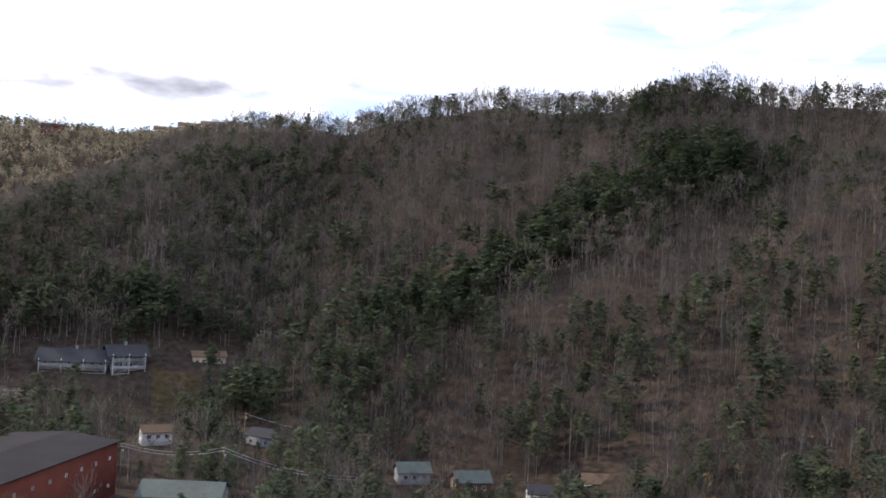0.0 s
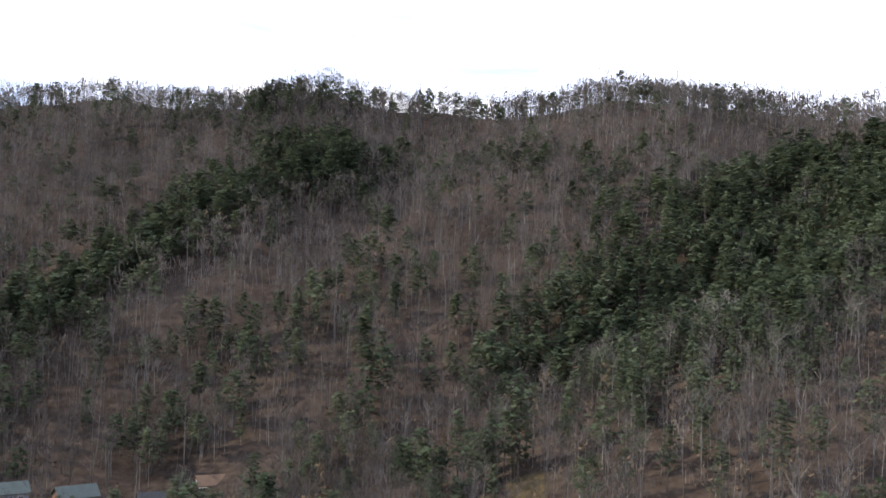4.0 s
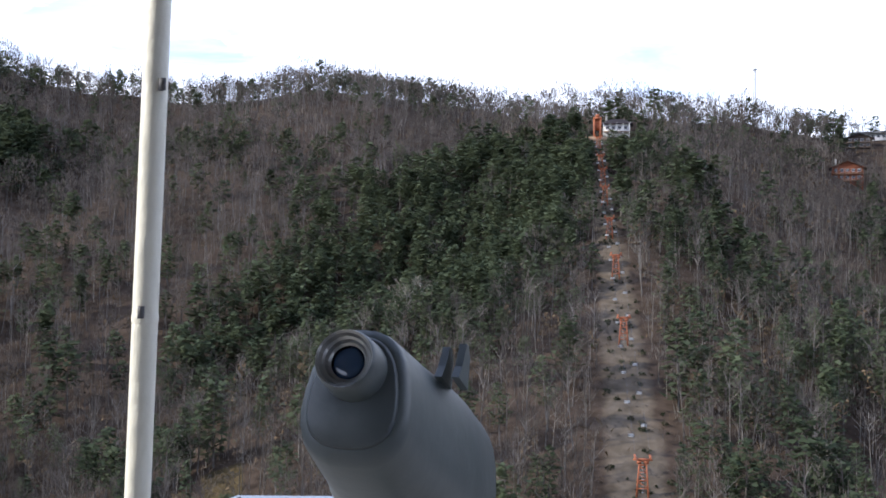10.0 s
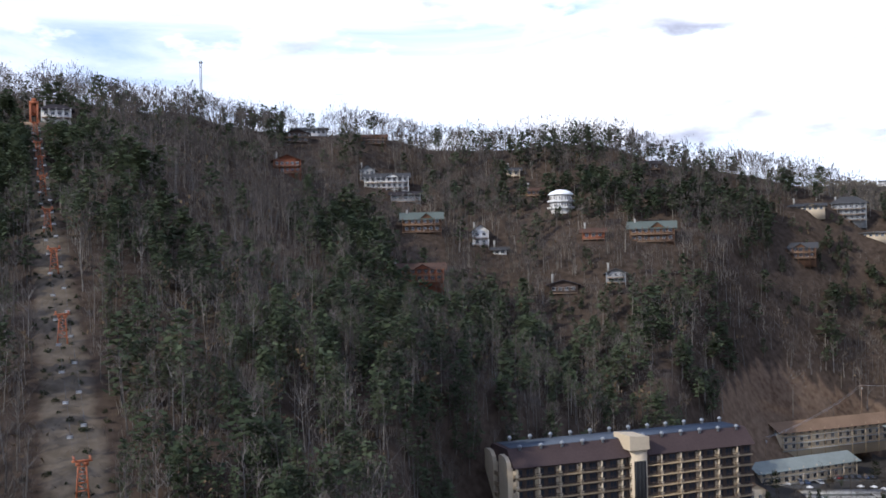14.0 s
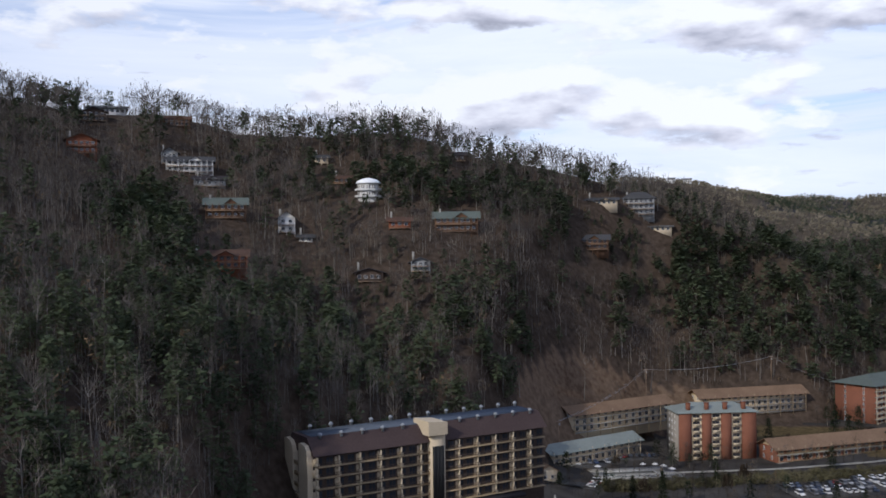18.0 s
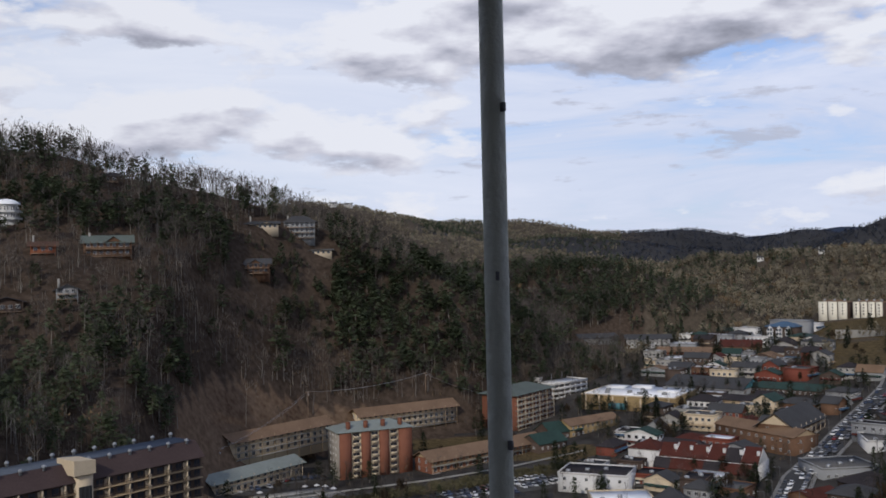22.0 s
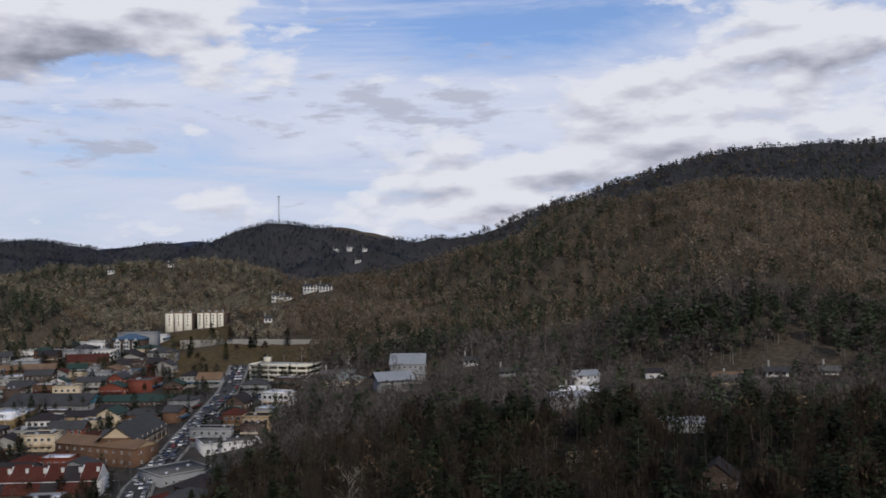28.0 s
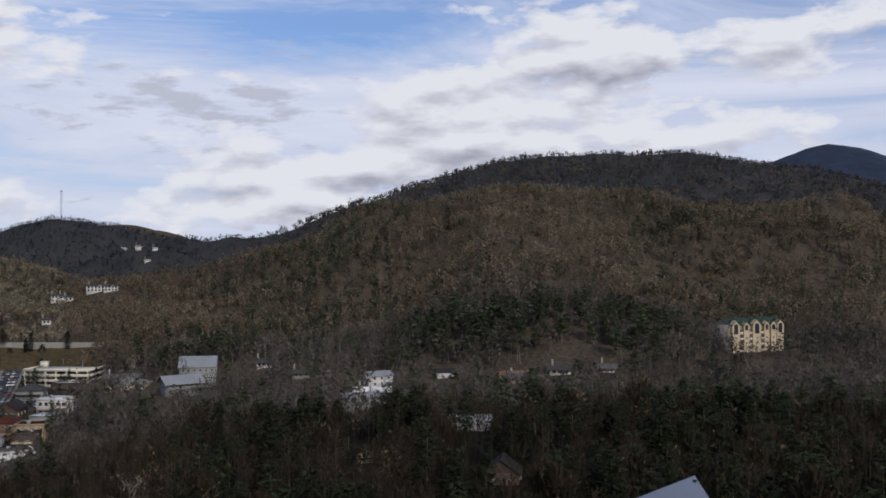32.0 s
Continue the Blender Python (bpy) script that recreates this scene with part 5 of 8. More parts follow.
def boxes(name, items, mats, key=None):
    """One mesh of several boxes (x0, y0, z0, x1, y1, z1, material number)."""
    if key and key in SHARED:
        return SHARED[key]
    v, f, m = [], [], []
    for it in items:
        x0, y0, z0, x1, y1, z1 = it[:6]
        n = len(v)
        v += [(x0, y0, z0), (x1, y0, z0), (x1, y1, z0), (x0, y1, z0), (x0, y0, z1), (x1, y0, z1), (x1, y1, z1), (x0, y1, z1)]
        f += [(n, n + 3, n + 2, n + 1), (n + 4, n + 5, n + 6, n + 7), (n, n + 1, n + 5, n + 4), (n + 1, n + 2, n + 6, n + 5), (n + 2, n + 3, n + 7, n + 6),
              (n + 3, n, n + 4, n + 7)]
        m += [it[6] if len(it) > 6 else 0] * 6
    me = mesh_from(name, v, f, mats, m)
    if key:
        SHARED[key] = me
    return me


def poly_mesh(name, verts, faces, mats, index=None):
    me = bpy.data.meshes.new(name)
    me.from_pydata([tuple(p) for p in verts], [], faces)
    for m in mats:
        me.materials.append(m)
    if index:
        for p, i in zip(me.polygons, index):
            p.material_index = i
    me.update()
    return me


def slab_between(name, quads, thick, mats):
    """Sloping sheets with thickness: each quad is four corners, thickened downwards."""
    v, f = [], []
    for q in quads:
        n = len(v)
        k = len(q)
        v += [tuple(p) for p in q] + [(p[0], p[1], p[2] - thick) for p in q]
        f.append(tuple(range(n, n + k)))
        f.append(tuple(range(n + 2 * k - 1, n + k - 1, -1)))
        for i in range(k):
            j = (i + 1) % k
            f.append((n + i, n + k + i, n + k + j, n + j))
    return poly_mesh(name, v, f, mats)


def gable_roof(name, x0, x1, y0, y1, z, rise, over, mat, along="x", thick=0.25):
    if along == "x":
        m, a, b, c, d = (y0 + y1) / 2, x0 - over, x1 + over, y0 - over, y1 + over
        drop = rise * over / ((y1 - y0) / 2)
        q = [[(a, c, z - drop), (b, c, z - drop), (b, m, z + rise), (a, m, z + rise)], [(a, m, z + rise), (b, m, z + rise), (b, d, z - drop), (a, d, z - drop)]]
    else:
        m, a, b, c, d = (x0 + x1) / 2, x0 - over, x1 + over, y0 - over, y1 + over
        drop = rise * over / ((x1 - x0) / 2)
        q = [[(a, c, z - drop), (m, c, z + rise), (m, d, z + rise), (a, d, z - drop)], [(m, c, z + rise), (b, c, z - drop), (b, d, z - drop), (m, d, z + rise)]]
    return slab_between(name, q, thick, [mat])


def hip_roof(name, x0, x1, y0, y1, z, rise, over, mat, inset=None):
    a, b, c, d = x0 - over, x1 + over, y0 - over, y1 + over
    k = inset if inset is not None else (d - c) / 2
    k = min(k, (b - a) / 2 - 0.1)
    m = (c + d) / 2
    r0, r1 = (a + k, m, z + rise), (b - k, m, z + rise)
    v = [(a, c, z), (b, c, z), (b, d, z), (a, d, z), r0, r1, (a, c, z - 0.25), (b, c, z - 0.25), (b, d, z - 0.25), (a, d, z - 0.25)]
    f = [(0, 1, 5, 4), (1, 2, 5), (2, 3, 4, 5), (3, 0, 4), (6, 7, 1, 0), (7, 8, 2, 1), (8, 9, 3, 2), (9, 6, 0, 3), (9, 8, 7, 6)]
    return poly_mesh(name, v, f, [mat])


def tube_mesh(name, rings, mats, caps=True, smooth=True):
    """A skin over rings of equal point counts."""
    n = len(rings[0])
    v = [tuple(p) for r in rings for p in r]
    f = [(i * n + k, i * n + (k + 1) % n, (i + 1) * n + (k + 1) % n, (i + 1) * n + k) for i in range(len(rings) - 1) for k in range(n)]
    if caps:
        f += [tuple(range(n - 1, -1, -1)), tuple((len(rings) - 1) * n + k for k in range(n))]
    me = poly_mesh(name, v, f, mats)
    if smooth:
        for p in me.polygons:
            p.use_smooth = len(p.vertices) == 4
    return me


def ring(r, z, n=16, cx=0.0, cy=0.0, sx=1.0, sy=1.0):
    return [(cx + sx * r * math.cos(2 * math.pi * k / n), cy + sy * r * math.sin(2 * math.pi * k / n), z) for k in range(n)]


def rod(name, r, h, mat, n=10):
    key = ("rod", round(r, 3), round(h, 3), mat.name)
    if key not in SHARED:
        SHARED[key] = tube_mesh(name, [ring(r, 0, n), ring(r, h, n)], [mat])
    return SHARED[key]


def cable(name, pts, r, mat, label, category="cable"):
    cu = bpy.data.curves.new(name, "CURVE")
    cu.dimensions, cu.bevel_depth, cu.bevel_resolution = "3D", r, 0
    sp = cu.splines.new("POLY")
    sp.points.add(len(pts) - 1)
    for p, q in zip(sp.points, pts):
        p.co = (*q, 1)
    cu.materials.append(mat)
    return tagged(new(name, cu), label, category)


def sag(a, b, drop, n=14):
    a, b = Vector(a), Vector(b)
    return [a.lerp(b, i / n) - Vector((0, 0, drop * 4 * (i / n) * (1 - i / n))) for i in range(n + 1)]


def ground_z(az, d):
    p = heading(az, d)
    return float(land(np.array([p.x]), np.array([p.y]))[0])


# paints and stuffs of the town
PALEPANEL = surface("pale_cream_panel", (0.68, 0.64, 0.53), 0.9, 0.1, 1.0, 0.1)
PALEGREY = surface("pale_grey_metal_roof", (0.23, 0.245, 0.265), 0.7, 0.2, 0.7, 0.1, gloss=0.2)
GLASS = surface("dark_glass", (0.03, 0.035, 0.045), 0.12, 0.3, 0.8, 0.2, gloss=0.6)
TAN = surface("tan_stucco", (0.33, 0.25, 0.16), 0.9, 0.15, 1.5, 0.1)
CREAM = surface("cream_stucco", (0.50, 0.41, 0.29), 0.9, 0.12, 1.5, 0.1)
WHITE = surface("white_paint", (0.56, 0.55, 0.53), 0.8, 0.12, 1.0, 0.1)
GREYW = surface("grey_siding", (0.23, 0.235, 0.24), 0.85, 0.15, 1.0, 0.1)
BRICK = surface("red_brick", (0.185, 0.078, 0.050), 0.92, 0.3, 3.0, 0.15)
OLDBRICK = surface("old_red_brick", (0.155, 0.05, 0.035), 0.92, 0.3, 3.0, 0.15)
WOOD = surface("brown_log", (0.13, 0.075, 0.048), 0.85, 0.3, 1.2, 0.2)
REDWOOD = surface("red_stained_log", (0.20, 0.075, 0.042), 0.85, 0.25, 1.2, 0.2)
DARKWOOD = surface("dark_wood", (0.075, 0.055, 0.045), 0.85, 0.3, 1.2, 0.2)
YELLOW = surface("ochre_stucco", (0.25, 0.18, 0.09), 0.9, 0.15, 1.0, 0.1)
SHINGLE = surface("brown_shingles", (0.175, 0.115, 0.075), 0.95, 0.3, 1.6, 0.12)
BROWNROOF = surface("dark_brown_shingles", (0.080, 0.050, 0.038), 0.95, 0.3, 1.6, 0.12)
DARKROOF = surface("dark_roof_shingles", (0.036, 0.032, 0.034), 0.95, 0.3, 1.6, 0.12)
GREYROOF = surface("grey_shingles", (0.058, 0.058, 0.06), 0.95, 0.25, 1.6, 0.12)
GREENROOF = surface("green_metal_roof", (0.092, 0.108, 0.094), 0.75, 0.25, 0.7, 0.1, gloss=0.2)
PALEGREEN = surface("pale_green_metal_roof", (0.195, 0.215, 0.195), 0.7, 0.2, 0.7, 0.1, gloss=0.25)
DEEPGREEN = surface("dark_green_metal_roof", (0.022, 0.045, 0.036), 0.75, 0.25, 0.7, 0.1, gloss=0.2)
REDROOF = surface("dark_red_tiles", (0.075, 0.026, 0.020), 0.85, 0.35, 1.5, 0.15)
WHITEROOF = surface("white_roof_membrane", (0.78, 0.78, 0.78), 0.7, 0.1, 0.4, 0.08)
FLATROOF = surface("grey_gravel_roof", (0.105, 0.102, 0.098), 0.95, 0.3, 0.9, 0.1)
BLUE = surface("blue_paint", (0.045, 0.09, 0.15), 0.6, 0.15, 1.0, 0.1)
TEAL = surface("turquoise_paint", (0.08, 0.22, 0.26), 0.6, 0.15, 1.0, 0.1)
CONCRETE = surface("concrete", (0.28, 0.27, 0.25), 0.92, 0.2, 0.8, 0.08)
ORANGE = surface("orange_paint", (0.34, 0.11, 0.05), 0.6, 0.2, 2.0, 0.3)
STEEL = surface("galvanised_steel", (0.38, 0.39, 0.40), 0.45, 0.2, 4.0, 0.4, metal=0.7)
BLACK = surface("black_rubber", (0.02, 0.02, 0.02), 0.8, 0.3)
MASTSTEEL = surface("dull_mast_steel", (0.10, 0.10, 0.105), 0.7, 0.2, metal=0.2)
DECKBOARD = surface("weathered_boards", (0.27, 0.19, 0.13), 0.9, 0.25, 1.0, 0.1)


def window(w, h, frame_mat):
    """Window mesh shared by all of one size: a frame proud of the wall, a mullion, a pane set back in it."""
    key = ("window", round(w, 1), round(h, 1), frame_mat.name)
    if key not in SHARED:
        t, m = 0.09, 0.04
        xs, zs = (-w / 2, -w / 2 + t, -m, m, w / 2 - t, w / 2), (0, t, h - t, h)
        v = [(px, -0.10, pz) for pz in zs for px in xs]
        f, idx = [], []
        for r in range(3):
            for c in range(5):
                a, b, d, e = r * 6 + c, r * 6 + c + 1, (r + 1) * 6 + c + 1, (r + 1) * 6 + c
                if r == 1 and c in (1, 3):
                    n = len(v)
                    v += [(v[q][0], -0.03, v[q][2]) for q in (a, b, d, e)]
                    f += [(n, n + 1, n + 2, n + 3), (a, b, n + 1, n), (b, d, n + 2, n + 1), (d, e, n + 3, n + 2), (e, a, n, n + 3)]
                    idx += [1, 0, 0, 0, 0]
                else:
                    f.append((a, b, d, e))
                    idx.append(0)
        n = len(v)
        v += [(-w / 2, 0.02, 0), (w / 2, 0.02, 0), (w / 2, 0.02, h), (-w / 2, 0.02, h)]
        f += [(0, n, n + 1, 5), (5, n + 1, n + 2, 23), (23, n + 2, n + 3, 18), (18, n + 3, n, 0)]
        idx += [0] * 4
        SHARED[key] = poly_mesh("window", v, f, [frame_mat, GLASS], idx)
    return SHARED[key]


FACES = {"front": lambda L, D: (lambda u: (u, 0.0, 0.0), L), "back": lambda L, D: (lambda u: (L - u, D, 180.0), L),
         "left": lambda L, D: (lambda u: (0.0, D - u, -90.0), D), "right": lambda L, D: (lambda u: (L, u, 90.0), D)}


def put_windows(parent, side, L, D, z0, floor_h, floors, bays, w, h, frame_mat, margin=0.6, name="window", skip=()):
    place, span = FACES[side](L, D)
    me = window(w, h, frame_mat)
    for fl in range(floors):
        for k in range(bays):
            if (fl, k) in skip:
                continue
            x, y, turn = place(margin + (span - 2 * margin) * (k + 0.5) / bays)
            part(name, me, None, parent, at=pose(x, y, z0 + fl * floor_h + (floor_h - h) * 0.45, 0, 0, turn))


def balcony(parent, L, z, deep, rail_mat, slab_mat, name="balcony", x0=0.0):
    """A gallery along the front: slab, top rail, middle rail and bars."""
    n = max(2, int(L / 1.2))
    bars = [(x0 + L * k / n - 0.035, -deep, z, x0 + L * k / n + 0.035, -deep + 0.06, z + 1.0) for k in range(n + 1)]
    part(name, boxes(name, [(x0, -deep, z - 0.3, x0 + L, 0.0, z)], [slab_mat]), None, parent)
    part("railing", boxes("railing", bars + [(x0, -deep - 0.02, z + 0.95, x0 + L, -deep + 0.1, z + 1.08), (x0, -deep, z + 0.45, x0 + L, -deep + 0.05, z + 0.58)],
                          [rail_mat]), None, parent)


def spot(a, b, z):
    """Frame of a building whose front runs from a to b (way, distance), as seen from the tower; x along it, y away."""
    p, q = heading(*a), heading(*b)
    turn = math.degrees(math.atan2(q.y - p.y, q.x - p.x))
    return pose(p.x, p.y, z, 0, 0, turn), (q - p).length


def gable_pair(ob, v, mat):
    """The two triangular end walls under a gabled roof."""
    for n in (0, 6):
        part("gable_wall", poly_mesh("gable_wall", v[n:n + 6], [(0, 1, 2), (5, 4, 3), (0, 3, 4, 1), (1, 4, 5, 2), (2, 5, 3, 0)], [mat]), None, ob)


def building(name, label, category, a, b, z, h, depth, floors, bays, wall, roof, roof_mat, rise=2.0, win=(1.3, 1.4), frame_mat=None, galleries="", end_bays=2,
             group="", over=0.6, ends=True, trim=None, chimneys=0, along="x"):
    frame_mat, trim = frame_mat or WHITE, trim or wall
    m, L = spot(a, b, z)
    ob = thing(name, label, category, m, group)
    part("wall", boxes("wall", [(0, 0, -5, L, depth, h)], [wall]), None, ob)
    if roof == "gable":
        part("roof", gable_roof("roof", 0, L, 0, depth, h, rise, over + (1.5 if galleries else 0), roof_mat, along), None, ob)
        if along == "x":
            g = [(0, 0.002, h), (0, depth - 0.002, h), (0, depth / 2, h + rise)]
            v = [(x0 + s, y, zz) for x0, s in ((0.002, 0), (0.25, 0), (L - 0.25, 0), (L - 0.002, 0)) for _, y, zz in g]
        else:
            g = [(0.002, 0, h), (L - 0.002, 0, h), (L / 2, 0, h + rise)]
            v = [(x, y0, zz) for y0 in (0.002, 0.25, depth - 0.25, depth - 0.002) for x, _, zz in g]
        gable_pair(ob, v, trim)
    elif roof == "hip":
        part("roof", hip_roof("roof", 0, L, 0, depth, h, rise, over + (1.2 if galleries else 0), roof_mat), None, ob)
    else:
        part("roof", boxes("roof", [(0.3, 0.3, h, L - 0.3, depth - 0.3, h + 0.12)], [roof_mat]), None, ob)
        part("parapet", boxes("parapet", [(-0.1, -0.1, h - 0.2, L + 0.1, 0.25, h + 0.6), (-0.1, depth - 0.25, h - 0.2, L + 0.1, depth + 0.1, h + 0.6),
                                          (-0.1, 0.25, h - 0.2, 0.25, depth - 0.25, h + 0.6), (L - 0.25, 0.25, h - 0.2, L + 0.1, depth - 0.25, h + 0.6)], [trim]), None, ob)
        for k in range(int(L * depth / 160)):
            x, y = 2 + (k * 7.3 + 1) % max(1, L - 4), 2 + (k * 4.1) % max(1, depth - 4)
            part("roof_unit", boxes("roof_unit", [(0, 0, 0, 1.8, 1.2, 1.1), (0.2, 0.15, 1.1, 1.6, 1.05, 1.25)], [STEEL], ("unit", 0)), None, ob, at=pose(x, y, h + 0.12))
    fh = h / floors
    put_windows(ob, "front", L, depth, 0, fh, floors, bays, min(win[0], L / bays * 0.8), min(win[1], fh * 0.75), frame_mat)
    if ends and end_bays:
        for side in ("left", "right"):
            put_windows(ob, side, L, depth, 0, fh, floors, end_bays, min(1.1, depth / end_bays * 0.6), min(win[1], fh * 0.7), frame_mat)
    if galleries:
        for k in range(floors):
            if k or galleries == "all":
                balcony(ob, L, k * fh, 1.5, trim if galleries != "dark" else DARKWOOD, CONCRETE)
        n = max(2, int(L / 7))
        for k in range(n + 1):
            part("post", boxes("post", [(-0.12, -0.12, -5, 0.12, 0.12, h)], [trim], ("post", round(h, 1), trim.name)), None, ob, at=pose(L * k / n, -1.42, 0))
    for k in range(chimneys):
        part("chimney", boxes("chimney", [(-0.5, -0.4, 0, 0.5, 0.4, 2.6), (-0.6, -0.5, 2.6, 0.6, 0.5, 2.85), (-0.25, -0.2, 2.85, 0.25, 0.2, 3.2)], [wall], ("chimney", wall.name)),
             None, ob, at=pose(L * (k + 0.5) / chimneys, depth * 0.5, h + rise * 0.45))
    return ob, L


PALETTE = dict(BROWNROOF=BROWNROOF, TAN=TAN, CREAM=CREAM, WHITE=WHITE, GREYW=GREYW, BRICK=BRICK, OLDBRICK=OLDBRICK, WOOD=WOOD, REDWOOD=REDWOOD, DARKWOOD=DARKWOOD, YELLOW=YELLOW, SHINGLE=SHINGLE, DARKROOF=DARKROOF,
               GREYROOF=GREYROOF, GREENROOF=GREENROOF, PALEGREEN=PALEGREEN, DEEPGREEN=DEEPGREEN, REDROOF=REDROOF, WHITEROOF=WHITEROOF, FLATROOF=FLATROOF, PALEGREY=PALEGREY)


def with_paints(row):
    return {k: PALETTE[v] if k in ("wall", "roof_mat", "trim") else v for k, v in row.items()}


# ---- the long hotel with balconies ----
MANSARD = surface("brown_mansard_shingles", (0.062, 0.044, 0.042), 0.9, 0.25, 1.6, 0.12)
BLUEROOF = surface("slate_blue_membrane", (0.085, 0.10, 0.125), 0.85, 0.25, 0.8, 0.1)


def long_hotel():
    (a, b), z, h, depth = HOTEL, 21.5, 21.0, 17.0
    m, L = spot(a, b, z)
    ob = thing("hotel", "long tan hotel with six balcony floors and a dark mansard roof", "hotel", m)
    # dark wall colour stands in for the shade of the balcony recesses
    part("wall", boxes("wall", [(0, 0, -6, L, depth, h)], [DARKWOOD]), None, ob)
    # mansard: steep dark front, flat bluish top
    v = [(-0.4, -1.6, h), (L + 0.4, -1.6, h), (L + 0.4, 3.2, h + 4.6), (-0.4, 3.2, h + 4.6), (-0.4, depth - 3.2, h + 4.6), (L + 0.4, depth - 3.2, h + 4.6),
         (L + 0.4, depth + 0.6, h), (-0.4, depth + 0.6, h)]
    part("roof", poly_mesh("roof", v, [(0, 1, 2, 3), (3, 2, 5, 4), (4, 5, 6, 7), (1, 6, 5, 2), (0, 3, 4, 7), (0, 7, 6, 1)], [MANSARD]), None, ob, "dark brown mansard roof")
    part("roof_top", boxes("roof_top", [(1, 3.6, h + 4.6, L - 1, depth - 3.6, h + 4.75)], [BLUEROOF]), None, ob)
    vent = tube_mesh("roof_vent", [ring(0.42, 0, 10), ring(0.42, 0.8, 10), ring(0.68, 0.9, 10), ring(0.62, 1.3, 10), ring(0.32, 1.6, 10), ring(0.1, 1.7, 10)], [PALEGREY])
    for row, (y, dz, n) in enumerate(((2.6, 4.0, 12), (depth - 4, 4.7, 12))):
        for k in range(n):
            part("roof_vent", vent, None, ob, "pale grey mushroom vent" if k == 0 and row == 0 else "", at=pose(L * (k + 0.5) / n + (1.5 if row else 0), y, h + dz))
    floors, bays, fh = 6, 24, 3.05
    tower0, tower1 = L * 0.462, L * 0.522
    door = window(2.2, 2.2, DARKWOOD)
    block = boxes("balcony_divider", [(-0.12, -1.4, 0, 0.12, -0.02, 2.6), (-0.8, -0.3, 0.0, 0.8, -0.02, 2.1), (-0.6, -1.42, 0.0, 0.6, -1.3, 1.0)], [CREAM])
    for fl in range(floors):
        zz = h - (floors - fl) * fh + 0.1
        for x0, x1 in ((1.0, tower0), (tower1, L - 0.4)):
            balcony(ob, x1 - x0, zz, 1.5, DARKWOOD, TAN, x0=x0)
        for k in range(bays):
            x = L * (k + 0.5) / bays
            if tower0 - 1.2 < x < tower1 + 1.2:
                continue
            part("balcony_door", door, None, ob, at=pose(x, 0, zz + 0.05))
            if k % 2 == 0 and not tower0 - 2.2 < x - L / bays / 2 < tower1 + 1.8:
                part("balcony_divider", block, None, ob, at=pose(x - L / bays / 2 + 0.7, 0, zz + 0.02))
    # stair tower with slit windows and gabled head
    t = part("stair_tower", boxes("stair_tower", [(tower0, -2.2, -6, tower1, 3, h + 2.0)], [CREAM]), None, ob, "cream stair tower with three dark slits")
    for k in range(3):
        x = tower0 + (tower1 - tower0) * (0.24 + 0.26 * k)
        part("slit_window", boxes("slit_window", [(-0.62, -0.05, 0, 0.62, 0.05, h - 5.5), (-0.7, -0.12, -0.1, -0.62, 0.05, h - 5.4), (0.62, -0.12, -0.1, 0.7, 0.05, h - 5.4)], [BLACK], ("slit", 0)),
             None, t, at=pose(x, -2.22, 4.2))
    x0, x1, zt = tower0 - 1.3, tower1 + 0.4, h + 2.0
    part("tower_head", poly_mesh("tower_head", [(x0, -3.0, zt), (x1, -3.0, zt), (x1, -3.0, zt + 3.6), (x0, -3.0, zt + 4.2), (x0, 6, zt), (x1, 6, zt), (x1, 6, zt + 3.6), (x0, 6, zt + 4.2)],
                                 [(0, 1, 2, 3), (1, 5, 6, 2), (5, 4, 7, 6), (4, 0, 3, 7), (3, 2, 6, 7), (0, 4, 5, 1)], [CREAM]), None, t)
    # end walls: two rounded cream fins with a recessed stair between
    for y in (0.2, 10.5):
        prof = [(y + 0.0, -6), (y + 6.2, -6), (y + 6.2, h + 2.6), (y + 5.0, h + 3.0), (y + 2.0, h + 2.6), (y + 0.6, h + 1.4), (y, h - 0.5)]
        v = [(xx, yy, zz) for xx in (-1.6, -0.004) for yy, zz in prof]
        n = len(prof)
        f = [tuple(range(n)), tuple(range(2 * n - 1, n - 1, -1))] + [(i, n + i, n + (i + 1) % n, (i + 1) % n) for i in range(n)]
        part("end_fin", poly_mesh("end_fin", v, f, [CREAM]), None, ob)
    for fl in range(7):
        part("landing", boxes("landing", [(-1.3, 6.5, 0, -0.05, 10.4, 0.25), (-1.35, 6.5, 0.25, -1.2, 10.4, 1.2)], [TAN], ("landing", 0)), None, ob, at=pose(0, 0, fl * 3.05 - 1))
    part("canopy", boxes("canopy", [(1, -4.2, 1.2, tower0 - 0.6, 0, 2.2), (tower1 + 0.6, -4.2, 1.2, L - 10, 0, 2.2)], [DARKROOF]), None, ob, "brown canopy over the parking level")
    part("parking_deck", boxes("parking_deck", [(0, -9, -2.6, L, 0, -2.2), (0, -9, -2.2, L, -8.8, -1.3), (0, -9, -6, L, -8.6, -5.2)], [CONCRETE]), None, ob)
    for k in range(12):
        part("pillar", boxes("pillar", [(-0.25, -0.25, -6, 0.25, 0.25, 1.2)], [CONCRETE], ("pillar", 0)), None, ob, at=pose(2 + (L - 4) * k / 11, -8.3, 0))


long_hotel()

# ---- motels and blocks by the river ----
for spec in BUILDINGS:
    building(**with_paints(spec))


# grey stucco with the shade of the left end walls in its colour
SHADED_STUCCO = surface("grey_shaded_stucco", (0.27, 0.245, 0.215), 0.92, 0.2, 1.5, 0.1)


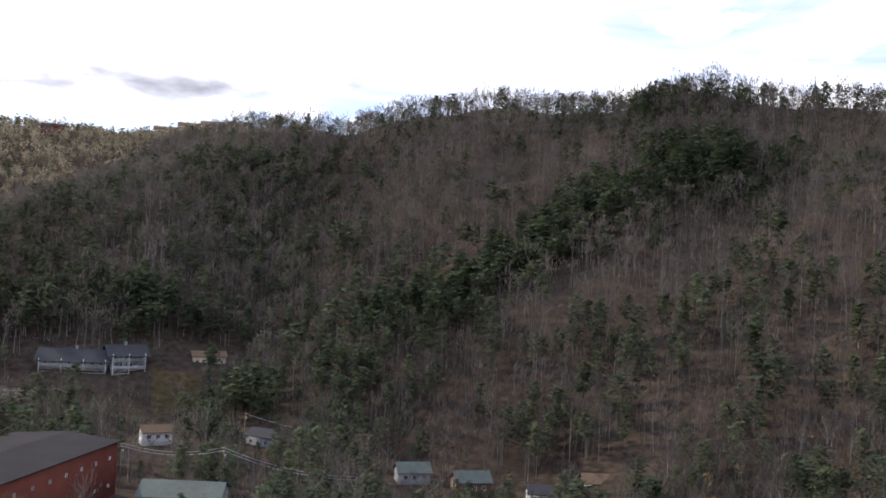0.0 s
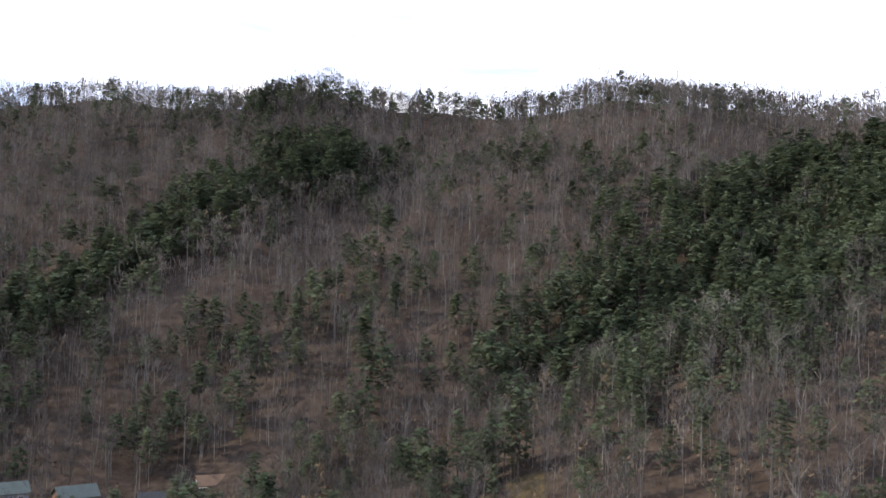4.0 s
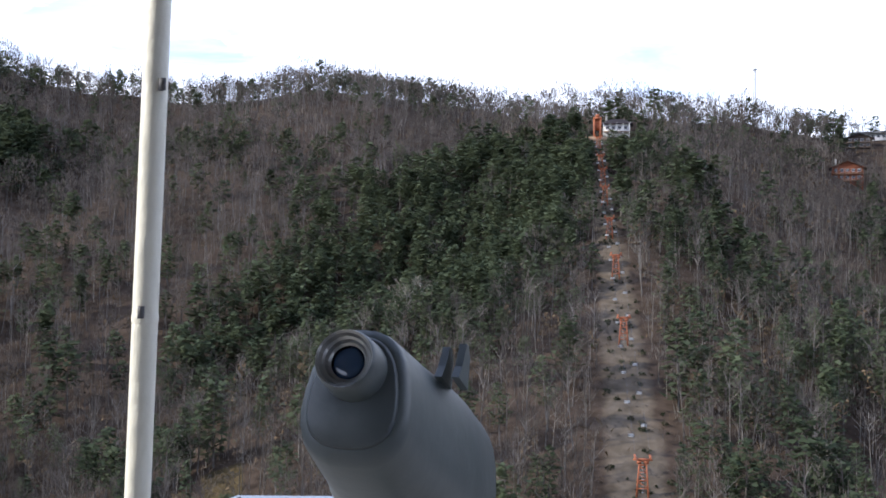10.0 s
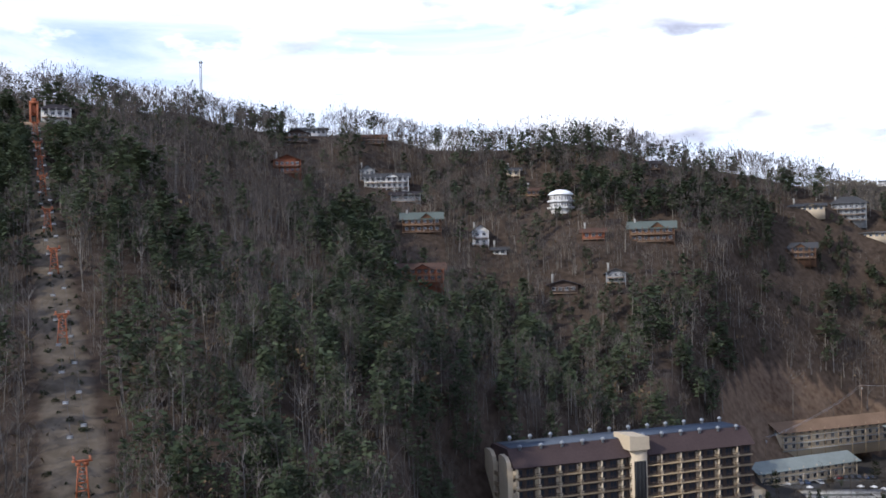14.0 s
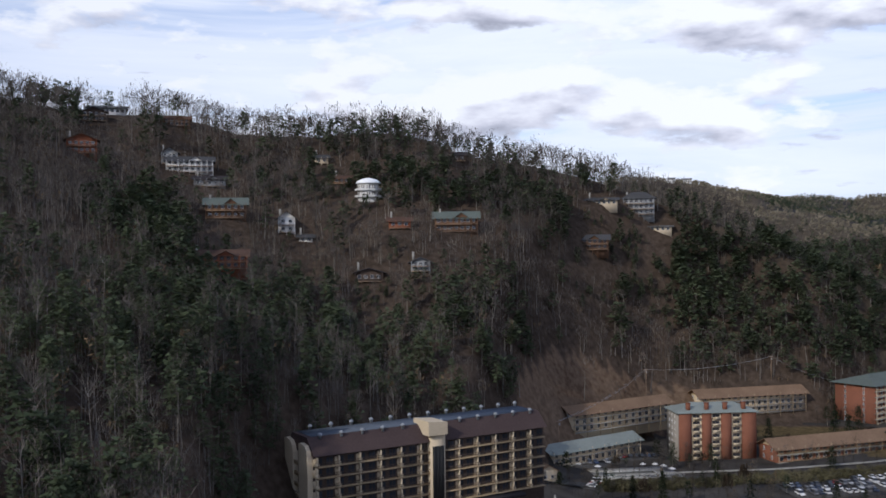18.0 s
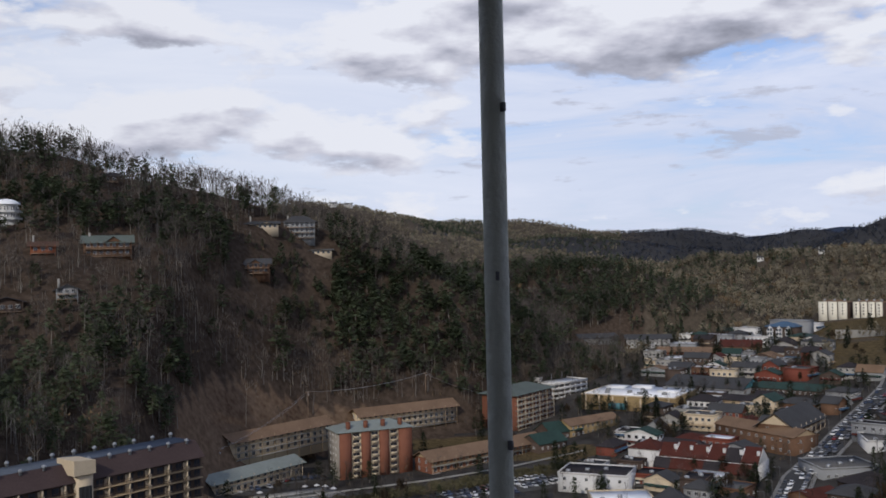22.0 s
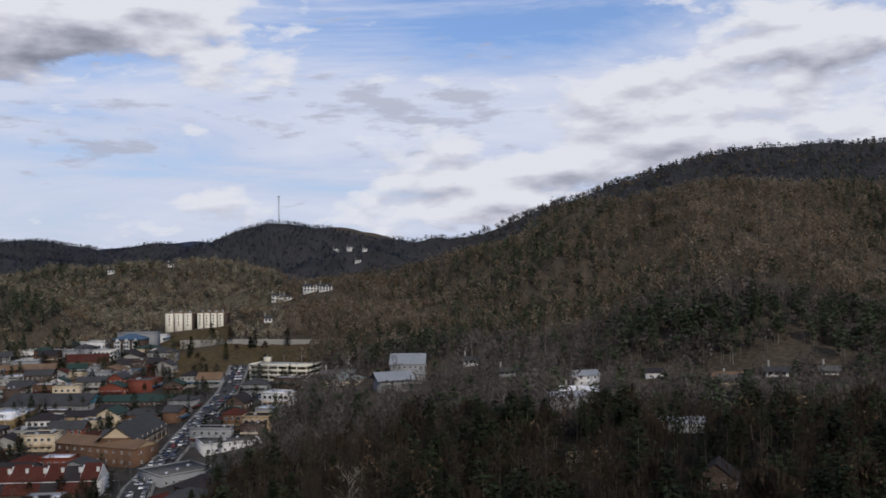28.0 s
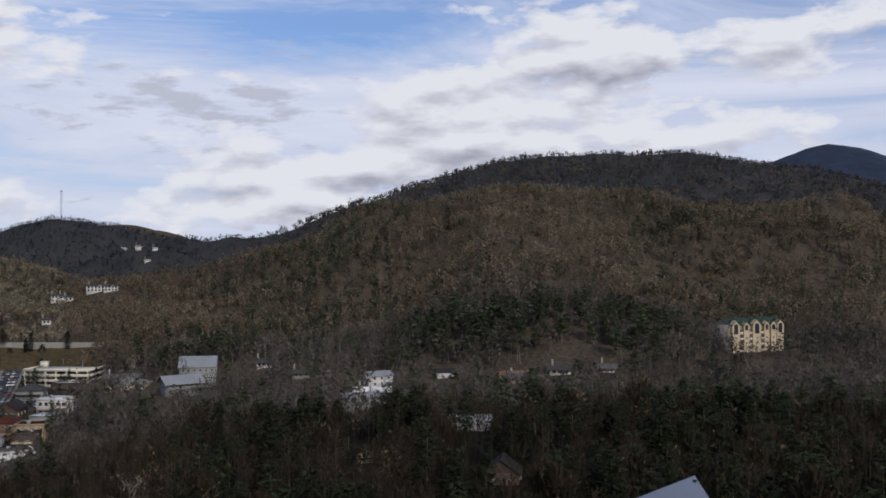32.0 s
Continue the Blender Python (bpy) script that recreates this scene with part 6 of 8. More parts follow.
def brick_tower():
    a, b, z, h, depth = (95.35, 454), (99.5, 466), 2.4, 21.5, 16.0
    m, L = spot(a, b, z)
    ob = thing("brick_tower_hotel", "tall red brick hotel with pale green metal roof and balconies", "hotel", m)
    part("wall", boxes("wall", [(0, 0, -4, L, depth, h)], [CREAM]), None, ob)
    for x0, x1 in ((0, 0.16), (0.3, 0.42), (0.55, 0.68), (0.82, 1.0)):
        part("brick_pier", boxes("brick_pier", [(L * x0, -0.8, -4, L * x1, 0.0, h)], [BRICK]), None, ob)
    for side in (-0.35, L):
        part("end_wall", boxes("end_wall", [(side, -0.3, -4, side + 0.35, depth, h)], [SHADED_STUCCO if side < 0 else BRICK]), None, ob)
    part("roof", hip_roof("roof", 0, L, 0, depth, h, 3.4, 1.4, PALEGREEN), None, ob, "pale green hipped metal roof")
    for k in range(4):
        part("chimney", boxes("chimney", [(-0.9, -0.7, 0, 0.9, 0.7, 3.6), (-1.05, -0.85, 3.6, 1.05, 0.85, 3.9)], [BRICK], ("big_chimney", 0)), None, ob,
             at=pose(L * (0.14 + 0.24 * k), 1.8, h + 0.2))
    door = window(1.5, 2.0, DARKWOOD)
    rail = boxes("balcony", [(-1.5, -0.9, 0, 1.5, 0, 0.18), (-1.5, -0.95, 0.18, 1.5, -0.87, 1.05), (-1.5, -0.87, 0.18, -1.42, 0, 1.05), (1.42, -0.87, 0.18, 1.5, 0, 1.05)], [CREAM])
    for fl in range(7):
        zz = 0.6 + fl * 2.95
        for u in (0.23, 0.485, 0.75):
            part("balcony", rail, None, ob, at=pose(L * u, -0.05, zz))
            for s in (-0.8, 0.8):
                part("balcony_door", door, None, ob, at=pose(L * u + s, 0, zz + 0.2))
        for k in range(3):
            part("window", window(1.0, 1.4, WHITE), None, ob, at=pose(-0.35, depth * (0.25 + 0.25 * k), zz + 0.5, 0, 0, -90))


def white_end_row():
    """White-ended row with dark red steep roofs, party walls and chimneys."""
    m, L = spot((112.0, 463), (119.0, 443), 3.6)
    ob = thing("village_row", "white stucco shopping row with dark red tiled roofs", "shops", m)
    h, depth, n = 7.4, 16.0, 6
    part("wall", boxes("wall", [(0, 0, -4, L, depth, h)], [WHITE]), None, ob)
    part("corner_house", boxes("corner_house", [(-0.3, -0.6, -4, 14, depth + 0.3, 9.6), (-0.6, -0.9, 9.6, 14.3, depth + 0.6, 9.95)], [WHITE]), None, ob, "white three-storey corner house")
    part("roof", hip_roof("roof", -0.3, 14, -0.6, depth, 9.95, 3.6, 0.3, REDROOF), None, ob)
    for fl in range(2):
        put_windows(ob, "front", 14, depth, 1.2 + 4.2 * fl, 3.6, 1, 4, 1.5, 2.1, DARKWOOD)
    for k in range(n):
        x0, x1 = 14.4 + (L - 14.4) * k / n, 14.4 + (L - 14.4) * (k + 1) / n - 0.5
        y1 = depth if k % 2 else depth - 3
        part("roof", gable_roof("roof", x0, x1, 0.2, y1, h + (0.8 if k % 2 else 0), 5.4, 0.3, REDROOF if k != 4 else DARKROOF), None, ob)
        part("front_wall", boxes("front_wall", [(x0, -7.0, -4, x1 + 0.4, -0.02, 4.4)], [DARKWOOD if k % 3 else WOOD]), None, ob)
        part("lower_roof", gable_roof("lower_roof", x0, x1, -7.2, -0.1, 4.4, 3.6, 0.3, REDROOF if k % 3 else DARKROOF), None, ob)
        v = [(x1 + 0.02, -0.4, h - 0.5), (x1 + 0.02, y1 / 2, h + 5.7), (x1 + 0.02, y1 + 0.3, h - 0.5)]
        w = [(x + 0.45, y, zz) for x, y, zz in v]
        part("party_wall", poly_mesh("party_wall", v + w, [(2, 1, 0), (3, 4, 5), (0, 1, 4, 3), (1, 2, 5, 4), (2, 0, 3, 5)], [WHITE]), None, ob)
        part("chimney", boxes("chimney", [(-0.6, -0.5, 0, 0.6, 0.5, 2.6), (-0.7, -0.6, 2.6, 0.7, 0.6, 2.9)], [WHITE], ("white_chimney", 0)), None, ob, at=pose(x1 - 0.6, 4.2, h + 2.2))
        for q in range(2):
            part("shop_window", window(2.4, 2.2, DARKWOOD), None, ob, at=pose(x0 + (x1 - x0) * (0.3 + 0.4 * q), -7.0, 0.6))
            part("window", window(1.1, 1.5, DARKWOOD), None, ob, at=pose(x0 + (x1 - x0) * (0.3 + 0.4 * q), 0, 4.3))


def convention_hall():
    m, L = spot((109.4, 600), (114.6, 580), 10.5)
    ob = thing("convention_hall", "large ochre-walled hall with a bright white flat roof", "hall", m)
    h, D = 9.0, 46.0
    part("wall", boxes("wall", [(0, 0, -4, L, D, h)], [YELLOW]), None, ob)
    part("roof", boxes("roof", [(0.4, 0.4, h, L - 0.4, D - 0.4, h + 0.15)], [WHITEROOF]), None, ob, "bright white membrane roof")
    part("parapet", boxes("parapet", [(-0.1, -0.1, h - 0.3, L + 0.1, 0.35, h + 0.5), (-0.1, 0.35, h - 0.3, 0.35, D, h + 0.5), (L - 0.35, 0.35, h - 0.3, L + 0.1, D, h + 0.5)], [CREAM]), None, ob)
    for x, y, w, d, hh in ((4, 30, 12, 10, 1.1), (20, 34, 12, 8, 1.6), (40, 22, 12, 10, 0.9)):
        part("roof_block", boxes("roof_block", [(x, y, h + 0.15, x + w, y + d, h + hh), (x - 0.2, y - 0.2, h + hh, x + w + 0.2, y + d + 0.2, h + hh + 0.2)], [WHITEROOF]), None, ob)
    for x, y in ((12, 8), (24, 14), (33, 9), (46, 12), (52, 30), (28, 26), (8, 20), (38, 38), (50, 40)):
        part("roof_unit", boxes("roof_unit", [(0, 0, 0, 2.6, 1.8, 1.3), (0.3, 0.2, 1.3, 2.3, 1.6, 1.5)], [GREYW], ("hall_unit", 0)), None, ob, at=pose(x, y, h + 0.16))
    for k in range(7):
        part("pilaster", boxes("pilaster", [(-0.4, -0.35, -4, 0.4, 0, h - 0.3)], [CREAM], ("pilaster", 0)), None, ob, at=pose(3 + (L - 6) * k / 6, 0, 0))
    part("glass_front", boxes("glass_front", [(L * 0.3, -0.5, 1, L * 0.5, 0, 4.5), (L * 0.3, -0.6, 4.5, L * 0.5, 0, 4.8)], [TEAL]), None, ob, "turquoise glazed entrance")
    m2, L2 = spot((114.2, 640), (118.3, 618), 13.0)
    ob2 = thing("arena", "grey gabled arena hall with turquoise gable end", "hall", m2)
    part("wall", boxes("wall", [(0, 0, -4, L2, 30, 7.5)], [GREYW]), None, ob2)
    part("roof", gable_roof("roof", 0, L2, 0, 30, 7.5, 5.0, 0.8, GREYROOF), None, ob2)
    part("gable_end", poly_mesh("gable_end", [(L2 + 0.05, 0, 7.4), (L2 + 0.05, 30, 7.4), (L2 + 0.05, 15, 12.3), (L2 + 0.35, 0, 7.4), (L2 + 0.35, 30, 7.4), (L2 + 0.35, 15, 12.3)],
                                [(0, 2, 1), (3, 4, 5), (0, 1, 4, 3), (1, 2, 5, 4), (2, 0, 3, 5)], [TEAL]), None, ob2, "turquoise gable")


def blue_inn():
    m, L = spot((119.7, 800), (121.2, 790), 33.0)
    ob = thing("blue_inn", "blue and white hotel with twin white gables", "hotel", m)
    h, D = 13, 18
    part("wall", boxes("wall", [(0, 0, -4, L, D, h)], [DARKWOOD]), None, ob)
    part("roof", hip_roof("roof", 0, L, 0, D, h, 3.5, 0.8, BLUE), None, ob, "blue metal roof")
    for k in range(3):
        x = L * (0.18 + 0.32 * k)
        v = [(x - 2.4, -1.6, -3), (x + 2.4, -1.6, -3), (x + 2.4, -1.6, h - 2.4), (x, -1.6, h + 0.6), (x - 2.4, -1.6, h - 2.4)]
        w = [(px, 2, pz) for px, _, pz in v]
        bay = part("gabled_bay", poly_mesh("gabled_bay", v + w, [(0, 1, 2, 3, 4), (9, 8, 7, 6, 5)] + [(i, 5 + i, 5 + (i + 1) % 5, (i + 1) % 5) for i in range(5)], [WHITE]), None, ob)
        for fl in range(4):
            for s in (-1.5, 1.5):
                part("window", window(1.5, 1.9, BLUE), None, bay, at=pose(x + s * 0.75, -1.6, 0.6 + fl * 3.0))
    part("back_block", boxes("back_block", [(-3, D - 4, -4, L + 3, D + 10, h + 3.5), (-3.3, D - 4.3, h + 3.5, L + 3.3, D + 10.3, h + 4.1)], [GREYW]), None, ob)


def condominium():
    """Cream block with white gabled bays, arched glazing under the gables and dark panels between, painted as shaded
    balcony recesses.
    """
    m, L = spot((166.5, 580), (169.25, 606), 49.8)
    ob = thing("condominium", "cream condominium with white arched gable bays and green roof", "condominium", m)
    h, D = 14.6, 15.0
    part("wall", boxes("wall", [(0, 0, -5, L, D, h)], [TAN]), None, ob)
    # greyer than the front, painting this end as the shaded side
    part("end_wall", boxes("end_wall", [(-0.3, 0.3, -5, 0, D, h)], [SHADED_STUCCO]), None, ob, "grey end wall with shade in its colour")
    part("roof", gable_roof("roof", 0, L, 0, D, h, 3.2, 0.5, DEEPGREEN), None, ob, "dark green roof")
    g = [(-0.3, 0.3, h), (-0.3, D, h), (-0.3, D / 2, h + 3.0), (0.05, 0.3, h), (0.05, D, h), (0.05, D / 2, h + 3.0)]
    part("gable_wall", poly_mesh("gable_wall", g, [(0, 2, 1), (3, 4, 5), (0, 1, 4, 3), (1, 2, 5, 4), (2, 0, 3, 5)], [SHADED_STUCCO]), None, ob)
    for x, w, rise, arched in ((2.9, 2.7, 2.6, True), (10.6, 2.0, 1.6, False), (18.2, 3.0, 2.8, True), (25.6, 1.9, 1.8, False), (30.6, 1.9, 1.8, False), (L - 2.8, 2.6, 2.6, True)):
        outer = [(x - w, -4.5), (x + w, -4.5), (x + w, h), (x, h + rise), (x - w, h)]
        v = [(px, -1.6, pz) for px, pz in outer] + [(px, 1.5, pz) for px, pz in outer]
        bay = part("gabled_bay", poly_mesh("gabled_bay", v, [(0, 1, 2, 3, 4), (9, 8, 7, 6, 5)] + [(i, 5 + i, 5 + (i + 1) % 5, (i + 1) % 5) for i in range(5)], [CREAM]), None, ob)
        part("bay_roof", gable_roof("bay_roof", x - w, x + w, -1.6, 4.0, h, rise, 0.25, DEEPGREEN, "y", 0.2), None, ob)
        r = w * 0.55
        foot, head = (h - 5.2, h - 0.6) if arched else (h - 3.2, h - 0.9)
        arch = [(x - r, foot), (x + r, foot)] + [(x + r * math.cos(a), head + r * 0.8 * math.sin(a)) for a in [math.pi * q / 8 for q in range(9)]]
        n = len(arch)
        v = [(px, -1.68, pz) for px, pz in arch] + [(px, -1.4, pz) for px, pz in arch]
        part("arched_glazing", poly_mesh("arched_glazing", v, [tuple(range(n)), tuple(range(2 * n - 1, n - 1, -1))] + [(i, n + i, n + (i + 1) % n, (i + 1) % n) for i in range(n)], [GLASS]), None, bay, "dark arched glazing")
        for fl in range(3):
            part("window", window(1.2, 1.5, WHITE), None, bay, at=pose(x, -1.6, 0.4 + fl * 2.9))
    for x0, x1 in ((6.2, 8.2), (13.4, 14.8), (21.8, 23.4), (33.0, 34.6)):
        for fl in range(4):
            zz = -0.4 + fl * 3.3
            # flat dark panel paints the shade of a recessed balcony
            part("balcony_recess", boxes("balcony_recess", [(x0, -0.06, zz, x1, 0.0, zz + 2.4)], [DARKWOOD]), None, ob)
            part("balcony", boxes("balcony", [(x0 - 0.2, -1.3, zz - 0.2, x1 + 0.2, -0.061, zz), (x0 - 0.2, -1.35, zz, x1 + 0.2, -1.27, zz + 0.95)], [PALEPANEL]), None, ob)


def sun_hotel():
    ob = None
    for a, b, n in (((122.5, 872), (124.0, 866), 3), ((124.25, 866), (125.75, 858), 4)):
        m, L = spot(a, b, 50.5)
        ob = thing("slab_hotel", "pale cream hotel slab with white vertical wall panels", "hotel", m, "pale hotel slabs")
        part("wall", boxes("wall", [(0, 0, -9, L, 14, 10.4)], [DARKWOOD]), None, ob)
        for k in range(n):
            x0, x1 = L * k / n + 0.3, L * (k + 1) / n - 0.8
            part("wall_panel", boxes("wall_panel", [(x0, -1.2, -9, x1, 0, 10.8), (x0 - 0.1, -1.3, 10.8, x1 + 0.1, 0.1, 11.1)], [PALEPANEL]), None, ob)
            for fl in range(4):
                part("window", window(1.0, 1.4, DARKWOOD), None, ob, at=pose((x0 + x1) / 2, -1.2, 0.6 + fl * 2.5))
        part("roof", hip_roof("roof", 0, L, 0, 14, 10.5, 2.0, 0.5, SHINGLE), None, ob)
        for k in range(n):
            part("roof_vent", boxes("roof_vent", [(-0.8, -0.8, 0, 0.8, 0.8, 1.6), (-0.95, -0.95, 1.6, 0.95, 0.95, 1.85)], [STEEL], ("bigvent", 0)), None, ob, at=pose(L * (k + 0.5) / n, 5, 11.2))


def parking_deck(name, label, a, b, z, levels, depth, slab_mat):
    m, L = spot(a, b, z)
    ob = thing(name, label, "car park", m)
    for k in range(levels + 1):
        part("deck_slab", boxes("deck_slab", [(0, 0, -0.35, L, depth, 0), (0, 0, 0, L, 0.2, 1.05), (0, 0.2, 0, 0.2, depth, 1.05), (L - 0.2, 0.2, 0, L, depth, 1.05)], [slab_mat], (name, "slab")), None, ob, at=pose(0, 0, k * 3.1))
    for k in range(7):
        part("column", boxes("column", [(-0.3, 0.3, -4, 0.3, 0.9, levels * 3.1 - 0.36)], [slab_mat], (name, "col")), None, ob, at=pose(0.8 + (L - 1.6) * k / 6, 0, 0))
    part("back_wall", boxes("back_wall", [(0, depth - 0.3, -4, L, depth - 0.004, levels * 3.1 - 0.36)], [CONCRETE]), None, ob)
    part("stair_house", boxes("stair_house", [(L * 0.02, depth - 5, levels * 3.1, L * 0.02 + 4, depth - 1, levels * 3.1 + 3.2), (L * 0.02 - 0.2, depth - 5.2, levels * 3.1 + 3.2, L * 0.02 + 4.2, depth - 0.8, levels * 3.1 + 3.5)], [slab_mat]), None, ob)
    for k in range(3):
        part("lamp_post", boxes("lamp_post", [(-0.07, -0.07, 0, 0.07, 0.07, 6), (-0.6, -0.1, 5.9, 0.6, 0.1, 6.05)], [STEEL], ("deck_lamp", 0)), None, ob, at=pose(L * (0.2 + 0.3 * k), depth * 0.4, levels * 3.1))


brick_tower()
white_end_row()
convention_hall()
blue_inn()
sun_hotel()
condominium()
parking_deck("parking_garage", "cream concrete parking garage with open decks", (127.1, 640), (130.4, 622), 25.0, 4, 24, PALEPANEL)
parking_deck("hotel_garage", "white open parking structure with sloping decks", (107.8, 628), (109.8, 655), 9.0, 4, 18, WHITE)


# ---- cabins and houses on the slope ----
def hill_house(az, d, w, h, wall, roof_mat, label, name="cabin", turn=0.0, deck=True, roof="gable", depth=None, rise=None, group="cabins on the slope", along="x", sink=0.0, over=1.5):
    z = ground_z(az, d - 2) - sink + 1.2
    depth = depth or max(7.0, w * 0.55)
    c = heading(az, d)
    m = pose(c.x, c.y, z, 0, 0, -az + turn) @ pose(-w / 2, 0, 0)
    ob = thing(name, label, "house", m, group)
    floors = max(1, round(h / 4.6))
    wall_h = h * 0.66
    rise = rise or h * 0.28
    part("wall", boxes("wall", [(0, 0, -5, w, depth, wall_h)], [wall]), None, ob)
    if roof == "gable":
        part("roof", gable_roof("roof", 0, w, 0, depth, wall_h, rise, over, roof_mat, along, 0.3), None, ob)
        if along == "y":
            v = [(x, yy, zz) for yy in (0.002, 0.3) for x, zz in ((0.002, wall_h), (w - 0.002, wall_h), (w / 2, wall_h + rise - 0.05))]
            part("gable_wall", poly_mesh("gable_wall", v, [(0, 1, 2), (5, 4, 3), (0, 3, 4, 1), (1, 4, 5, 2), (2, 5, 3, 0)], [wall]), None, ob)
        elif w > 12:
            gx, gw = w * 0.62, w * 0.16
            part("cross_gable", gable_roof("cross_gable", gx - gw, gx + gw, -1.2, depth / 2, wall_h - 0.1, rise * 0.85, 0.5, roof_mat, "y", 0.3), None, ob)
            v = [(x, yy, zz) for yy in (-0.9, -0.6) for x, zz in ((gx - gw, wall_h - 0.2), (gx + gw, wall_h - 0.2), (gx, wall_h + rise * 0.8))]
            part("gable_wall", poly_mesh("gable_wall", v, [(0, 1, 2), (5, 4, 3), (0, 3, 4, 1), (1, 4, 5, 2), (2, 5, 3, 0)], [wall]), None, ob)
    else:
        part("roof", hip_roof("roof", 0, w, 0, depth, wall_h, rise, 1.5, roof_mat), None, ob)
    bays = max(2, int(w / 3.0))
    put_windows(ob, "front", w, depth, 0, wall_h / floors, floors, bays, 1.7, min(1.7, wall_h / floors * 0.7), WHITE if wall is not WHITE else DARKWOOD)
    if deck:
        for k in range(floors):
            balcony(ob, w, k * wall_h / floors + 0.05, 2.4, wall, DECKBOARD, "porch_deck")
        for k in range(bays + 1):
            part("post", boxes("post", [(-0.12, -0.12, -6, 0.12, 0.12, wall_h)], [wall], ("hpost", round(wall_h, 1), wall.name)), None, ob, at=pose(0.2 + (w - 0.4) * k / bays, -2.3, 0))
    part("chimney", boxes("chimney", [(-0.5, -0.4, 0, 0.5, 0.4, 4.2), (-0.6, -0.5, 4.2, 0.6, 0.5, 4.45)], [CONCRETE], ("hchimney", 0)), None, ob, at=pose(w * 0.12, depth * 0.45, wall_h))
    return ob


for row in HOUSES:
    hill_house(**with_paints(row))


def round_house():
    az, d = 77.7, 538
    c = heading(az, d)
    ob = thing("round_house", "white three-storey round house with pale domed roof", "house", pose(c.x, c.y, ground_z(az, d) + 0.5, 0, 0, -az))
    part("wall", tube_mesh("wall", [ring(6.0, -5, 12), ring(6.0, 7.6, 12)], [WHITE], smooth=False), None, ob)
    part("roof", tube_mesh("roof", [ring(7.0, 7.5, 12), ring(7.0, 7.8, 12), ring(5.4, 9.2, 12), ring(3.0, 10.2, 12), ring(0.3, 10.6, 12)], [WHITEROOF]), None, ob)
    for fl in range(2):
        part("balcony_ring", tube_mesh("balcony_ring", [ring(6.0, fl * 3.6, 12), ring(7.4, fl * 3.6, 12), ring(7.4, fl * 3.6 + 1.0, 12), ring(7.3, fl * 3.6 + 1.0, 12), ring(7.3, fl * 3.6 + 0.15, 12), ring(6.0, fl * 3.6 + 0.15, 12)], [WHITE], False, False), None, ob)
        for k in range(12):
            if k % 12 in (3, 4, 5):
                continue
            part("window", window(1.6, 1.8, DARKWOOD), None, ob, at=pose(0, 0, fl * 3.6 + 1.1, 0, 0, 30 * k) @ pose(0, -5.86, 0))


round_house()


